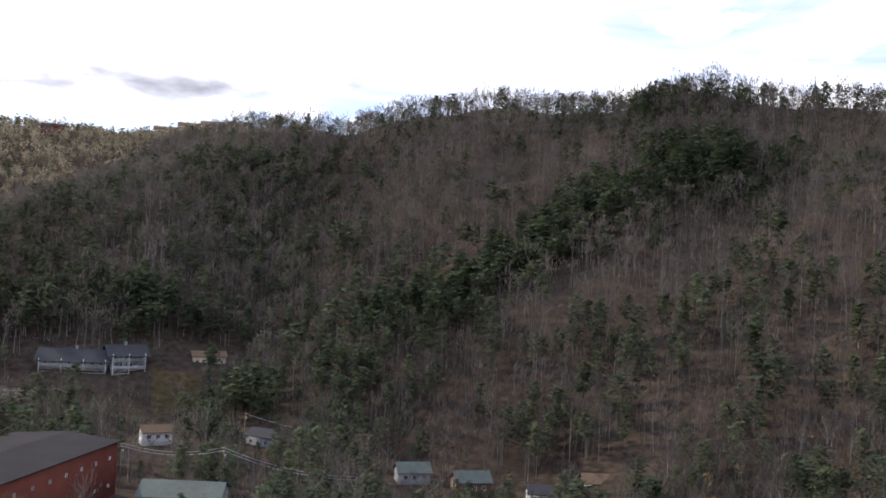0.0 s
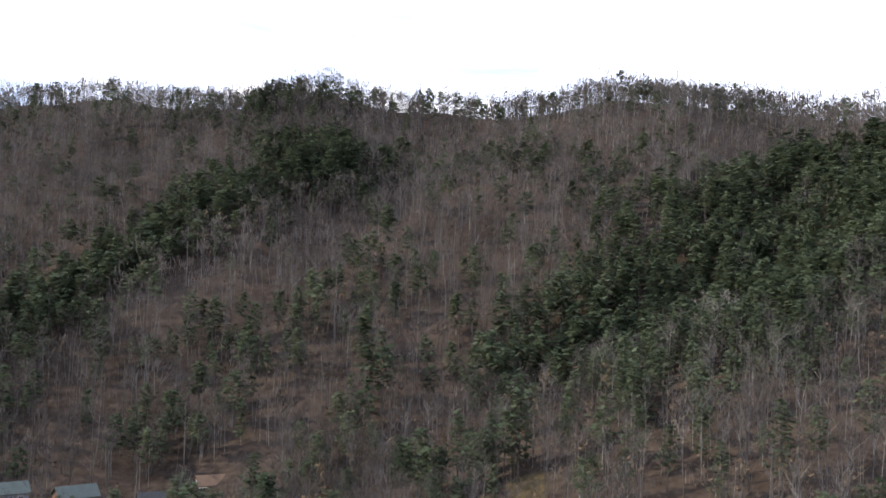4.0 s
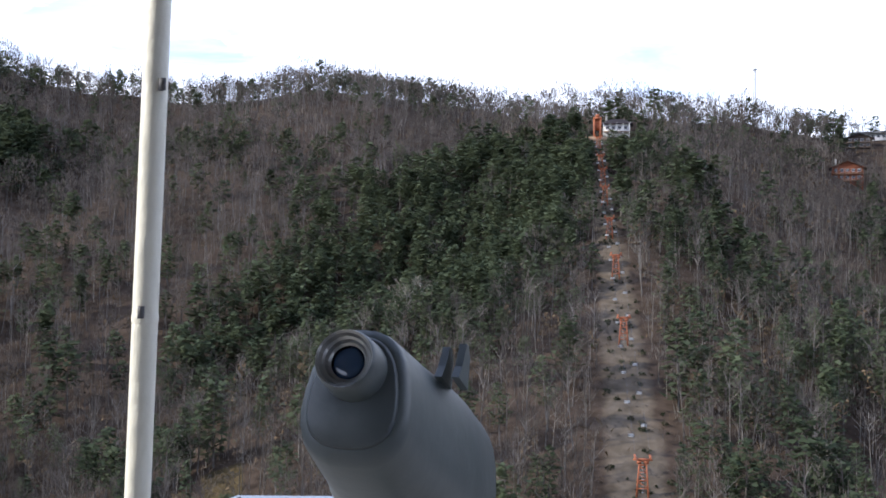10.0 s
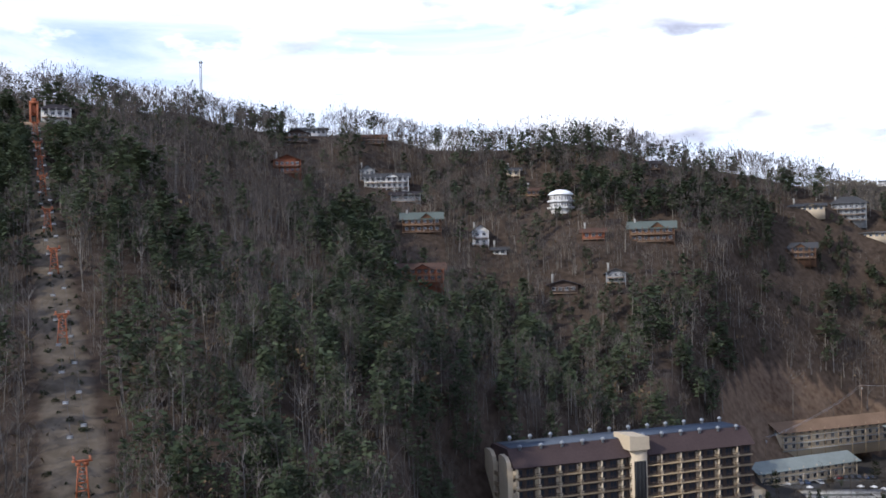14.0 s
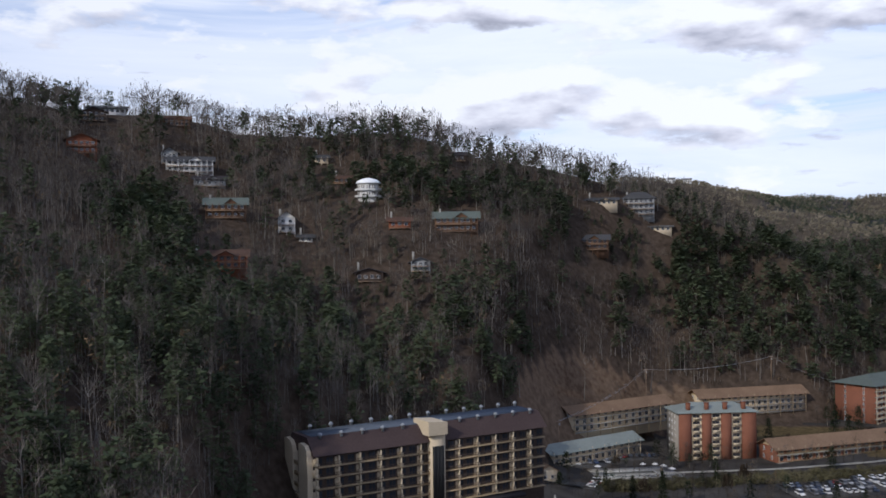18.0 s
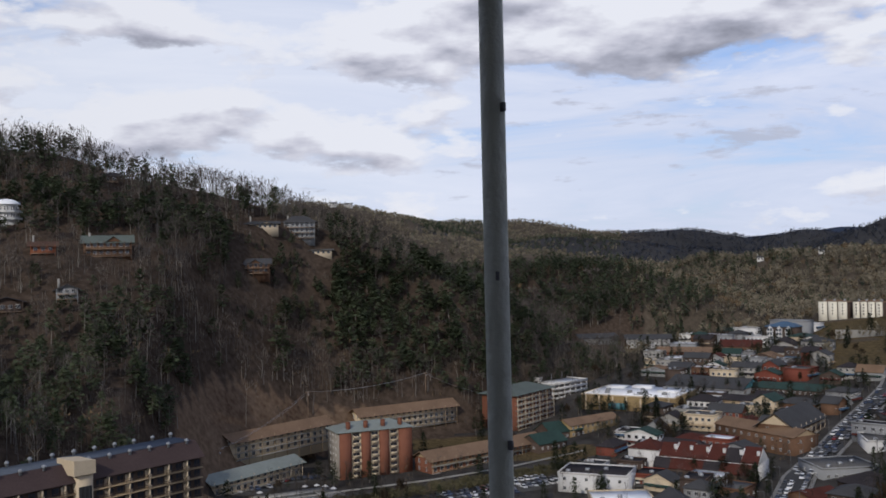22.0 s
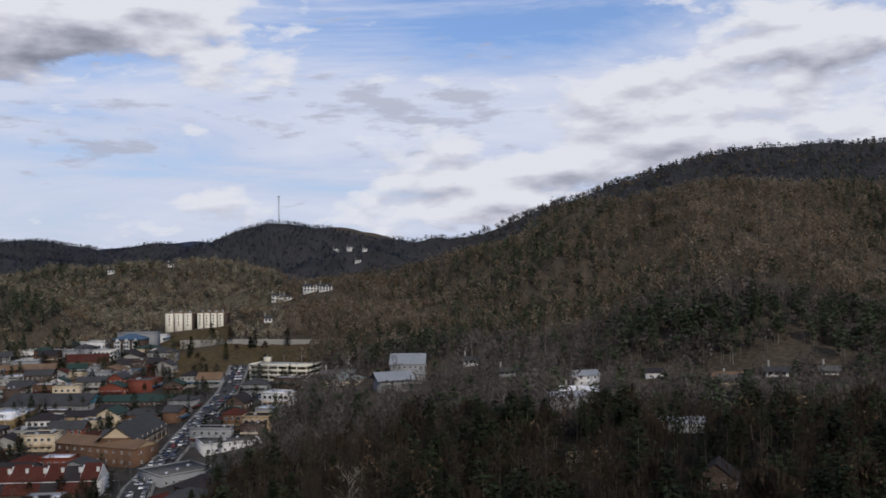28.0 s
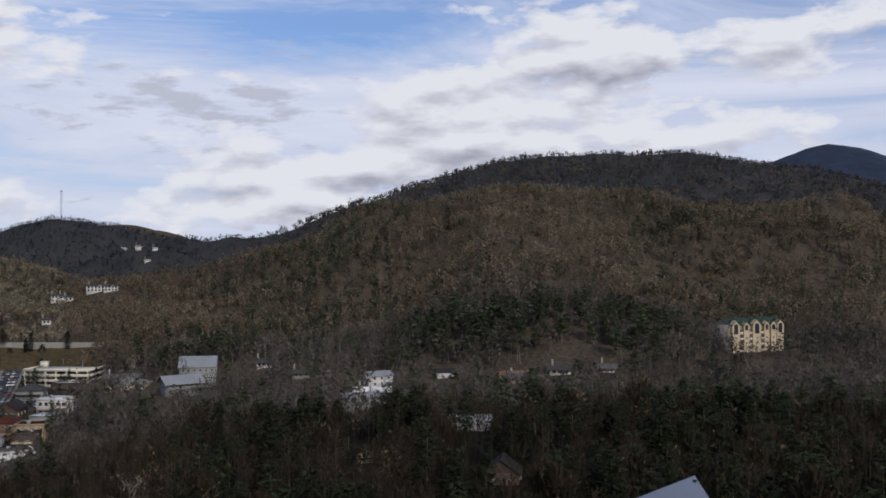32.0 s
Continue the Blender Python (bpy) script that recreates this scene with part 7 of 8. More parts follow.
# ---- chairlift ----
def chairlift():
    top, foot = heading(48.4, 489), heading(51.0, 203)
    line = foot - top
    ux, side = line.normalized(), Vector((line.normalized().y, -line.normalized().x, 0))
    heights = []

    def at(s, off=0.0):
        p = top + line * s + side * off
        az, d = math.degrees(math.atan2(p.x, p.y)), math.hypot(p.x, p.y)
        return p, ground_z(az, d)

    proto = None
    turn = math.degrees(math.atan2(line.y, line.x)) + 90
    stops = (0.066, 0.17, 0.255, 0.33, 0.47, 0.62, 0.76, 0.985)
    for s in stops:
        p, z = at(s)
        m = pose(p.x, p.y, z, 0, 0, turn)
        if proto is None:
            proto = thing("lift_tower", "orange steel chairlift tower with crossarm", "lift tower", m, "chairlift towers")
            for sx in (-1, 1):
                part("mast", tube_mesh("mast", [ring(0.2, -1.5, 6, sx * 1.25), ring(0.17, 3.5, 6, sx * 0.95), ring(0.15, 7.6, 6, sx * 0.62)], [ORANGE]), None, proto)
            for zz, w in ((1.6, 1.1), (3.2, 1.0), (4.8, 0.85), (6.3, 0.72)):
                part("cross_brace", boxes("cross_brace", [(-w, -0.1, zz, w, 0.1, zz + 0.22)], [ORANGE]), None, proto)
                part("diagonal", boxes("diagonal", [(-w * 1.15, -0.07, -0.09, w * 1.15, 0.07, 0.09)], [ORANGE]), None, proto, at=pose(0, 0, zz + 0.85, 0, 36, 0))
            part("crossarm", boxes("crossarm", [(-1.9, -0.18, 7.3, 1.9, 0.18, 7.7), (-1.2, -0.14, 6.6, -0.3, 0.14, 7.3), (0.3, -0.14, 6.6, 1.2, 0.14, 7.3)], [ORANGE]), None, proto)
            for sx in (-1.5, 1.5):
                part("sheave_frame", boxes("sheave_frame", [(-0.12, -1.4, 7.7, 0.12, 1.4, 8.0), (-0.2, -1.3, 8.0, 0.2, -0.9, 8.3), (-0.2, -0.2, 8.0, 0.2, 0.2, 8.3), (-0.2, 0.9, 8.0, 0.2, 1.3, 8.3)], [ORANGE], ("sheave", 0)), None, proto, at=pose(sx, 0, 0))
            for k in range(9):
                part("ladder_rung", boxes("ladder_rung", [(-0.28, -0.56, 0, 0.28, -0.48, 0.06)], [STEEL], ("rung", 0)), None, proto, at=pose(0, 0, 1 + k * 0.65))
        else:
            copy_thing(proto, m)
        heights.append((s, z + 8.25))
    chair = None
    for off in (-1.5, 1.5):
        pts = []
        for i in range(61):
            s = 0.0 + i / 60
            zz = max(float(np.interp(s, [h[0] for h in heights], [h[1] for h in heights])), at(s)[1] + 5.0)
            p = top + line * s + side * off
            pts.append((p.x, p.y, zz))
        cable("haul_rope", pts, 0.022, MASTSTEEL, "grey steel chairlift rope strung between orange towers", "cable")
        for k in range(20):
            s = 0.03 + 0.94 * (k + (0.4 if off > 0 else 0.1)) / 20
            p = top + line * s + side * off
            zz = max(float(np.interp(s, [h[0] for h in heights], [h[1] for h in heights])), at(s)[1] + 5.0)
            m = pose(p.x, p.y, zz, 0, 0, turn)
            if chair is None:
                chair = thing("lift_chair", "white double chairlift chair hanging from the rope", "lift chair", m, "chairlift chairs")
                part("hanger", boxes("hanger", [(-0.035, -0.035, -2.2, 0.035, 0.035, 0), (-0.6, -0.035, -2.3, 0.6, 0.035, -2.23)], [MASTSTEEL]), None, chair)
                part("seat", boxes("seat", [(-0.6, -0.5, -3.15, 0.6, 0.05, -3.02)], [WHITE]), None, chair)
                part("backrest", boxes("backrest", [(-0.6, 0.0, -3.02, 0.6, 0.1, -2.6)], [WHITE]), None, chair)
                for sx in (-0.63, 0.63):
                    part("side_bar", boxes("side_bar", [(-0.025, -0.5, -3.1, 0.025, 0.1, -2.2)], [MASTSTEEL], ("side_bar", 0)), None, chair, at=pose(sx, 0, 0))
            else:
                copy_thing(chair, m)
    p, z = at(0.0)
    st = thing("lift_station", "orange steel top station frame with bullwheel", "lift station", pose(p.x, p.y, z, 0, 0, turn))
    for sx in (-1.5, 1.5):
        for sy in (-2, 2):
            part("leg", boxes("leg", [(-0.4, -0.4, -2, 0.4, 0.4, 8.5)], [ORANGE], ("stleg", 0)), None, st, at=pose(sx, sy, 0))
    part("beam_frame", boxes("beam_frame", [(-2.0, -2.5, 8.5, 2.0, -1.7, 9.6), (-2.0, 1.7, 8.5, 2.0, 2.5, 9.6), (-2.0, -1.7, 8.5, -1.2, 1.7, 9.6), (1.2, -1.7, 8.5, 2.0, 1.7, 9.6)], [ORANGE]), None, st)
    part("bullwheel", tube_mesh("bullwheel", [ring(1.7, 7.6, 20), ring(1.7, 8.0, 20)], [ORANGE]), None, st)
    part("drive_housing", boxes("drive_housing", [(-1.1, -1.6, 3.4, 1.1, 1.6, 7.3), (-0.9, -1.8, 9.6, 0.9, 1.8, 11.0)], [ORANGE]), None, st)
    part("platform", boxes("platform", [(-6, -4, -2.5, 5, 3, -0.2)], [DECKBOARD]), None, st)
    hill_house(az=49.5, d=508, w=13.5, h=6.4, wall=WHITE, roof_mat=DARKROOF, label="white lift-top house with dark roof on stilts", name="lift_house", roof="hip", group="lift buildings", sink=-2.6, rise=2.8)


chairlift()




def lattice_mast(name, az, d, z0, h, label, w=1.6):
    c = heading(az, d)
    ob = thing(name, label, "mast", pose(c.x, c.y, z0))
    n = int(h / 3)
    for k in range(3):
        a = 2 * math.pi * k / 3
        part("leg", boxes("leg", [(-0.16, -0.16, -2, 0.16, 0.16, h)], [MASTSTEEL], (name, "leg")), None, ob, at=pose(w / 2 * math.cos(a), w / 2 * math.sin(a), 0))
    for k in range(n):
        part("brace", poly_mesh("brace", [p for q in (ring(w / 2, 0, 3), ring(w / 2, 0.16, 3)) for p in q], [(0, 1, 4, 3), (1, 2, 5, 4), (2, 0, 3, 5)], [STEEL]) if (name, "brace") not in SHARED else SHARED[(name, "brace")], None, ob, at=pose(0, 0, k * 3 + 1.5, 0, 0, 0))
    part("antenna_ring", tube_mesh("antenna_ring", [ring(w, h - 0.6, 10), ring(w * 1.1, h, 10), ring(w * 0.3, h + 0.8, 10)], [STEEL]), None, ob)


lattice_mast("radio_mast", 57.15, 648, ground_z(57.15, 648), 41, "thin grey lattice radio mast on the ridge", 1.3)
lattice_mast("broadcast_mast", 128.85, 2100, ground_z(128.85, 2100), 58, "tall dark lattice broadcast mast on a hilltop", 3.2)


# ---- street, lots and cars ----
ASPHALT = surface("asphalt", (0.058, 0.058, 0.059), 0.9, 0.25, 0.8, 0.05)
KERB = surface("kerb_concrete", (0.19, 0.185, 0.175), 0.9, 0.2, 0.8, 0.1)
PAINT = surface("road_paint", (0.65, 0.60, 0.45), 0.8, 0.2)


def strip(name, nodes, lo, hi, lift, mat, label, thick=0.0, step=7.0):
    """A band along a line of (way, distance) nodes, from lo to hi metres off its middle, laid on the ground."""
    p = [heading(a, d) for a, d in nodes]
    pts = []
    for a, b in zip(p, p[1:]):
        n = max(1, int((b - a).length / step))
        pts += [a.lerp(b, i / n) for i in range(n)]
    pts.append(p[-1])
    v, f = [], []
    for i, q in enumerate(pts):
        t = (pts[min(i + 1, len(pts) - 1)] - pts[max(i - 1, 0)]).normalized()
        s = Vector((t.y, -t.x, 0))
        zc = float(np.max(land(np.array([(q + s * o).x for o in (lo, 0, hi)]), np.array([(q + s * o).y for o in (lo, 0, hi)]))))
        for o in (lo, hi):
            w = q + s * o
            v += [(w.x, w.y, zc + lift), (w.x, w.y, zc + lift - thick - 0.6)]
    for i in range(len(pts) - 1):
        a, b = i * 4, i * 4 + 4
        f += [(a, a + 2, b + 2, b), (a, b, b + 1, a + 1), (a + 2, a + 3, b + 3, b + 2)]
    return tagged(new(name, poly_mesh(name, v, f, [mat])), label, name.split("_")[0], kind="structure"), pts


ROAD = [(118.6, 330), (119.5, 363), (120.3, 403), (121.1, 446), (122.4, 481), (123.7, 528), (124.8, 569), (126.0, 621), (126.6, 690)]
RIVER_ROAD = [(86.5, 392), (90.5, 405), (94, 418), (99, 430), (104, 446), (108.5, 470), (112, 500)]
strip("road", ROAD, -5.4, 5.4, 0.35, ASPHALT, "dark asphalt main street full of cars")
strip("pavement", ROAD, 5.5, 7.2, 0.50, KERB, "concrete pavement beside the main street")
strip("pavement", ROAD, -7.2, -5.5, 0.50, KERB, "concrete pavement beside the main street")
strip("road_line", ROAD, -0.12, 0.12, 0.36, PAINT, "yellow centre line of the main street")
strip("road", RIVER_ROAD, -3.6, 3.6, 0.3, ASPHALT, "asphalt lane below the motels")
RETAIN = [heading(123.3, 778), heading(126.5, 772), heading(131.2, 744)]
tagged(new("wall_retaining", poly_mesh("wall_retaining", [(p.x * f, p.y * f, z) for p in RETAIN for f, z in ((1, 36), (1, 45), (1.001, 45), (1.001, 36))],
                                       [(4 * k + q, 4 * k + (q + 1) % 4, 4 * k + 4 + (q + 1) % 4, 4 * k + 4 + q) for k in range(2) for q in range(4)] + [(3, 2, 1, 0), (8, 9, 10, 11)], [CONCRETE])),
       "pale concrete retaining wall across the grass terrace", "wall", kind="structure")
strip("wall_river", [(92, 412), (96, 422), (101, 436), (106, 460), (110, 490)], -7.6, -7.0, 1.4, CONCRETE, "low concrete wall along the river lane")


def car_proto(colour, van=False):
    paint = surface("car_paint_" + colour[0], colour[1], 0.3, 0.08, 0.5, 0.3, gloss=0.6)
    L, W = (4.9, 1.95) if van else (4.5, 1.8)
    hb, hr = (0.95, 1.85) if van else (0.82, 1.42)
    ob = thing("car", colour[0] + (" van" if van else " car") + " standing on the asphalt", "car", pose(0, 0, -500), "cars in town")
    prof = [(-L / 2, 0.3), (L / 2, 0.3), (L / 2, 0.62), (L / 2 - 0.25, hb - 0.06), (L * 0.22, hb), (-L / 2 + 0.1, hb + 0.03), (-L / 2, 0.7)]
    n = len(prof)
    v = [(x, y, z) for y in (-W / 2, W / 2) for x, z in prof]
    part("body", poly_mesh("body", v, [tuple(range(n)), tuple(range(2 * n - 1, n - 1, -1))] + [(i, n + i, n + (i + 1) % n, (i + 1) % n) for i in range(n)], [paint]), None, ob)
    x0, x1, x2, x3 = (-L / 2 + 0.15, -L / 2 + 0.4, L * 0.12, L * 0.24) if van else (-L * 0.42, -L * 0.27, L * 0.05, L * 0.22)
    w2 = W / 2 - 0.16
    v = [(x0, -W / 2 + 0.06, hb), (x3, -W / 2 + 0.06, hb), (x2, -w2, hr), (x1, -w2, hr), (x0, W / 2 - 0.06, hb), (x3, W / 2 - 0.06, hb), (x2, w2, hr), (x1, w2, hr)]
    part("glazing", poly_mesh("glazing", v, [(0, 1, 2, 3), (7, 6, 5, 4), (1, 5, 6, 2), (0, 3, 7, 4)], [GLASS]), None, ob)
    part("roof", boxes("roof", [(x1, -w2, hr - 0.02, x2, w2, hr + 0.05)], [paint]), None, ob)
    wheel = tube_mesh("wheel", [[(x, y, z) for x, z, y in [(math.cos(a) * 0.33, math.sin(a) * 0.33, yy) for a in [2 * math.pi * k / 10 for k in range(10)]]] for yy in (-0.11, 0.11)], [BLACK])
    for sx in (-1, 1):
        for sy in (-1, 1):
            part("wheel", wheel, None, ob, at=pose(sx * L * 0.31, sy * (W / 2 - 0.08), 0.33))
    return ob


CARS = [car_proto(c, v) for c, v in ((("white", (0.7, 0.7, 0.7)), False), (("black", (0.02, 0.02, 0.022)), False), (("silver", (0.4, 0.41, 0.42)), False), (("dark red", (0.22, 0.02, 0.02)), False),
                                     (("dark blue", (0.025, 0.045, 0.10)), False), (("white", (0.7, 0.7, 0.7)), True), (("grey", (0.12, 0.12, 0.13)), True))]
CARS = CARS + [CARS[1], CARS[2], CARS[6]]
car_rng = random.Random(5)


def cars_on_road():
    p = [heading(a, d) for a, d in ROAD]
    for a, b in zip(p, p[1:]):
        t = (b - a).normalized()
        s = Vector((t.y, -t.x, 0))
        turn = math.degrees(math.atan2(t.y, t.x))
        n = int((b - a).length / 7.2)
        for i in range(n):
            for off in (-4.2, -1.6, 1.6, 4.2):
                if car_rng.random() < 0.7:
                    q = a.lerp(b, (i + 0.5 + car_rng.uniform(-0.12, 0.12)) / n) + s * off
                    zc = max(float(land(np.array([(q + s * o).x]), np.array([(q + s * o).y]))[0]) for o in (-5, 0, 5))
                    copy_thing(car_rng.choice(CARS), pose(q.x, q.y, zc + 0.38, 0, 0, turn + (180 if off > 0 else 0)))


cars_on_road()


def car_lot(az, d, nx, ny, turn, fill=0.75):
    c = heading(az, d)
    m = pose(c.x, c.y, 0, 0, 0, turn - az)
    zs = [float(land(np.array([(m @ Vector((sx * nx * 1.4, sy * ny * 3.2, 0))).x]), np.array([(m @ Vector((sx * nx * 1.4, sy * ny * 3.2, 0))).y]))[0]) for sx in (-1, 1) for sy in (-1, 1)]
    z = 0.6 * max(zs) + 0.4 * min(zs) + 0.25
    tagged(new("parking_lot", boxes("parking_lot", [(-nx * 1.4 - 1, -ny * 3.2 - 1, -3, nx * 1.4 + 1, ny * 3.2 + 1, 0)], [ASPHALT])), "flat asphalt parking lot", "parking lot", kind="structure").matrix_basis = m @ pose(0, 0, z)
    for i in range(nx):
        for j in range(ny):
            if car_rng.random() < fill:
                q = m @ pose((i - (nx - 1) / 2) * 2.8, (j - (ny - 1) / 2) * 6.2, z + 0.01, 0, 0, 90 + car_rng.choice((0, 180)))
                copy_thing(car_rng.choice(CARS), q)


car_lot(90.5, 441, 6, 1, 20)
car_lot(90.6, 405, 4, 1, 70, 0.5)
car_lot(92.8, 458, 10, 1, 15)
car_lot(103.2, 418, 12, 3, 30, 0.7)
car_lot(106.3, 437, 10, 3, 30)
car_lot(112.6, 440, 6, 2, 0)
car_lot(127.6, 592, 9, 4, 10)
car_lot(126.3, 548, 6, 4, 20, 0.6)
car_lot(97.5, 520, 12, 1, 5, 0.6)

def swimming_pool():
    """An outdoor pool on a paved terrace beside the brick hotel, with its retaining wall, rail and sunshades."""
    m, L = spot((91.0, 413), (95.6, 425), 2.3)
    terrace = tagged(new("pavement_pool", boxes("pavement_pool", [(0, 0, -3.2, L, 3.2, 0), (0, 13.4, -3.2, L, 20, 0), (0, 3.2, -3.2, 6, 13.4, 0), (27, 3.2, -3.2, L, 13.4, 0), (-0.2, -0.35, -3.4, L + 0.2, -0.003, 0.45)], [CONCRETE])),
                     "pale concrete terrace round the hotel pool", "terrace", kind="structure")
    terrace.matrix_basis = m
    pool = thing("swimming_pool", "outdoor hotel pool with dark green water and pale coping", "pool", m)
    part("water", boxes("water", [(6, 3.2, -1.5, 27, 13.4, -0.18)], [POOLWATER]), None, pool, "still dark green water")
    part("coping", boxes("coping", [(5.7, 2.9, 0.003, 27.3, 3.2, 0.1), (5.7, 13.4, 0.003, 27.3, 13.7, 0.1), (5.7, 3.2, 0.003, 6, 13.4, 0.1), (27, 3.2, 0.003, 27.3, 13.4, 0.1)], [WHITE]), None, pool)
    for x in (9.5, 23.5):
        part("ladder", boxes("ladder", [(x, 13.0, -0.6, x + 0.06, 13.06, 0.9), (x + 0.5, 13.0, -0.6, x + 0.56, 13.06, 0.9), (x, 13.0, 0.9, x + 0.06, 13.9, 0.96), (x + 0.5, 13.0, 0.9, x + 0.56, 13.9, 0.96)], [STEEL]), None, pool)
    proto = None
    for k, (x, y) in enumerate(((29, 15.5), (31.5, 12), (33, 6), (3.5, 16), (24, 16.5))):
        at = m @ pose(x, y, 0.004)
        if proto is None:
            proto = thing("parasol", "white parasol standing on the pool terrace", "parasol", at, "pool parasols")
            part("pole", rod("pole", 0.04, 2.3, STEEL), None, proto)
            part("canopy", tube_mesh("canopy", [ring(1.5, 2.0, 8), ring(0.1, 2.7, 8)], [WHITE], True, False), None, proto)
            part("foot", tube_mesh("foot", [ring(0.3, 0.0, 10), ring(0.3, 0.1, 10)], [CONCRETE]), None, proto)
        else:
            copy_thing(proto, at)
    fence = thing("pool_fence", "low white rail along the pool terrace", "fence", m)
    part("rail", boxes("rail", [(0, -0.2, 1.35, L, -0.12, 1.43), (0, -0.2, 0.9, L, -0.12, 0.96)], [WHITE]), None, fence)
    for k in range(19):
        part("fence_post", boxes("fence_post", [(-0.04, -0.2, 0.452, 0.04, -0.12, 1.35)], [WHITE], ("fence_post", 0)), None, fence, at=pose(L * k / 18, 0, 0))


POOLWATER = surface("pool_water", (0.012, 0.045, 0.042), 0.08, 0.15, 0.4, 0.1, gloss=0.5)
swimming_pool()
building(name="gatehouse", label="small cream gatehouse with gabled roof beside the long hotel", category="gatehouse", a=(87.5, 392), b=(88.5, 395), z=5.5, h=5.0, depth=6, floors=1, bays=2, wall=CREAM, roof="gable", roof_mat=SHINGLE, rise=2.2, along="y")


def street_lamps():
    p = [heading(a, d) for a, d in ROAD]
    proto = None
    for a, b in zip(p, p[1:]):
        t = (b - a).normalized()
        s = Vector((t.y, -t.x, 0))
        for u in (0.25, 0.75):
            for off in (-6.3, 6.3):
                q = a.lerp(b, u) + s * off
                m = pose(q.x, q.y, float(land(np.array([q.x]), np.array([q.y]))[0]) + 0.4, 0, 0, math.degrees(math.atan2(t.y, t.x)) + (0 if off < 0 else 180))
                if proto is None:
                    proto = thing("street_lamp", "dark steel street lamp on the pavement", "street lamp", m, "street lamps")
                    part("pole", tube_mesh("pole", [ring(0.14, -0.3, 8), ring(0.07, 8.0, 8)], [MASTSTEEL]), None, proto)
                    part("arm", boxes("arm", [(-0.06, 0, 7.8, 0.06, 2.2, 7.95)], [MASTSTEEL]), None, proto)
                    part("lamp_head", boxes("lamp_head", [(-0.18, 1.7, 7.7, 0.18, 2.5, 7.82), (-0.12, 1.8, 7.64, 0.12, 2.4, 7.7)], [STEEL]), None, proto)
                else:
                    copy_thing(proto, m)


street_lamps()

# ---- lesser shops filling the blocks ----
shop_rng = random.Random(11)
SHOP_WALLS = [TAN, CREAM, WHITE, WHITE, OLDBRICK, GREYW, GREYW, GREYW, WOOD, CONCRETE, CONCRETE, DARKWOOD, DARKWOOD]
PAINT_WORD = {"tan_stucco": "tan stucco", "cream_stucco": "cream stucco", "white_paint": "white painted", "red_brick": "red brick", "old_red_brick": "old red brick", "grey_siding": "grey sided",
              "brown_log": "brown timber", "ochre_stucco": "ochre stucco", "concrete": "grey concrete", "dark_wood": "dark timber"}
ROOF_WORD = {"grey_gravel_roof": "flat gravel roof", "dark_roof_shingles": "dark shingle roof", "grey_shingles": "grey shingle roof", "brown_shingles": "brown shingle roof",
             "dark_red_tiles": "dark red tiled roof", "dark_green_metal_roof": "dark green metal roof", "white_roof_membrane": "white flat roof"}


def shop(az, d, w, depth, h, turn, wall, roof_mat, kind):
    c = heading(az, d)
    z = max(ground_z(az, d - depth / 2), ground_z(az, d)) - 0.2
    m = pose(c.x, c.y, z, 0, 0, -az + turn) @ pose(-w / 2, -depth / 2, 0)
    ob = thing("shop", "%s shop with %s in town" % (PAINT_WORD[wall.name], ROOF_WORD[roof_mat.name]), "shop", m, "small town shops")
    part("wall", boxes("wall", [(0, 0, -5, w, depth, h)], [wall]), None, ob)
    if kind == "flat":
        part("roof", boxes("roof", [(0.3, 0.3, h, w - 0.3, depth - 0.3, h + 0.1)], [roof_mat]), None, ob)
        part("parapet", boxes("parapet", [(-0.1, -0.1, h - 0.2, w + 0.1, 0.3, h + 0.7), (-0.1, depth - 0.3, h - 0.2, w + 0.1, depth + 0.1, h + 0.5), (-0.1, 0.3, h - 0.2, 0.3, depth - 0.3, h + 0.5), (w - 0.3, 0.3, h - 0.2, w + 0.1, depth - 0.3, h + 0.5)], [wall]), None, ob)
        for k in range(shop_rng.randint(1, 3)):
            part("roof_unit", boxes("roof_unit", [(0, 0, 0, 1.8, 1.2, 1.1), (0.2, 0.15, 1.1, 1.6, 1.05, 1.25)], [STEEL], ("unit", 0)), None, ob, at=pose(shop_rng.uniform(1, max(1.2, w - 3)), shop_rng.uniform(1, max(1.2, depth - 3)), h + 0.1))
    elif kind == "gable":
        along = shop_rng.choice("xy")
        rise = shop_rng.uniform(2.2, 3.8)
        part("roof", gable_roof("roof", 0, w, 0, depth, h, rise, 0.6, roof_mat, along), None, ob)
        if along == "x":
            v = [(x, y, zz) for x in (0.002, 0.3, w - 0.3, w - 0.002) for y, zz in ((0.002, h), (depth - 0.002, h), (depth / 2, h + rise - 0.05))]
        else:
            v = [(x, y, zz) for y in (0.002, 0.3, depth - 0.3, depth - 0.002) for x, zz in ((0.002, h), (w - 0.002, h), (w / 2, h + rise - 0.05))]
        gable_pair(ob, v, wall)
    else:
        part("roof", hip_roof("roof", 0, w, 0, depth, h, shop_rng.uniform(2, 3.2), 0.7, roof_mat), None, ob)
    floors = max(1, int(h / 3.3))
    put_windows(ob, "front", w, depth, 0, h / floors, floors, max(2, int(w / 3.4)), 1.7, 1.6, WHITE if wall is not WHITE else DARKWOOD)
    put_windows(ob, "right", w, depth, 0, h / floors, floors, max(2, int(depth / 4)), 1.4, 1.5, WHITE if wall is not WHITE else DARKWOOD)
    aw = shop_rng.choice([BLUE, REDROOF, DEEPGREEN, CREAM, DARKROOF, TAN])
    part("awning", slab_between("awning", [[(0.4, -1.5, 2.5), (w - 0.4, -1.5, 2.5), (w - 0.4, -0.01, 3.1), (0.4, -0.01, 3.1)]], 0.1, [aw]), None, ob)


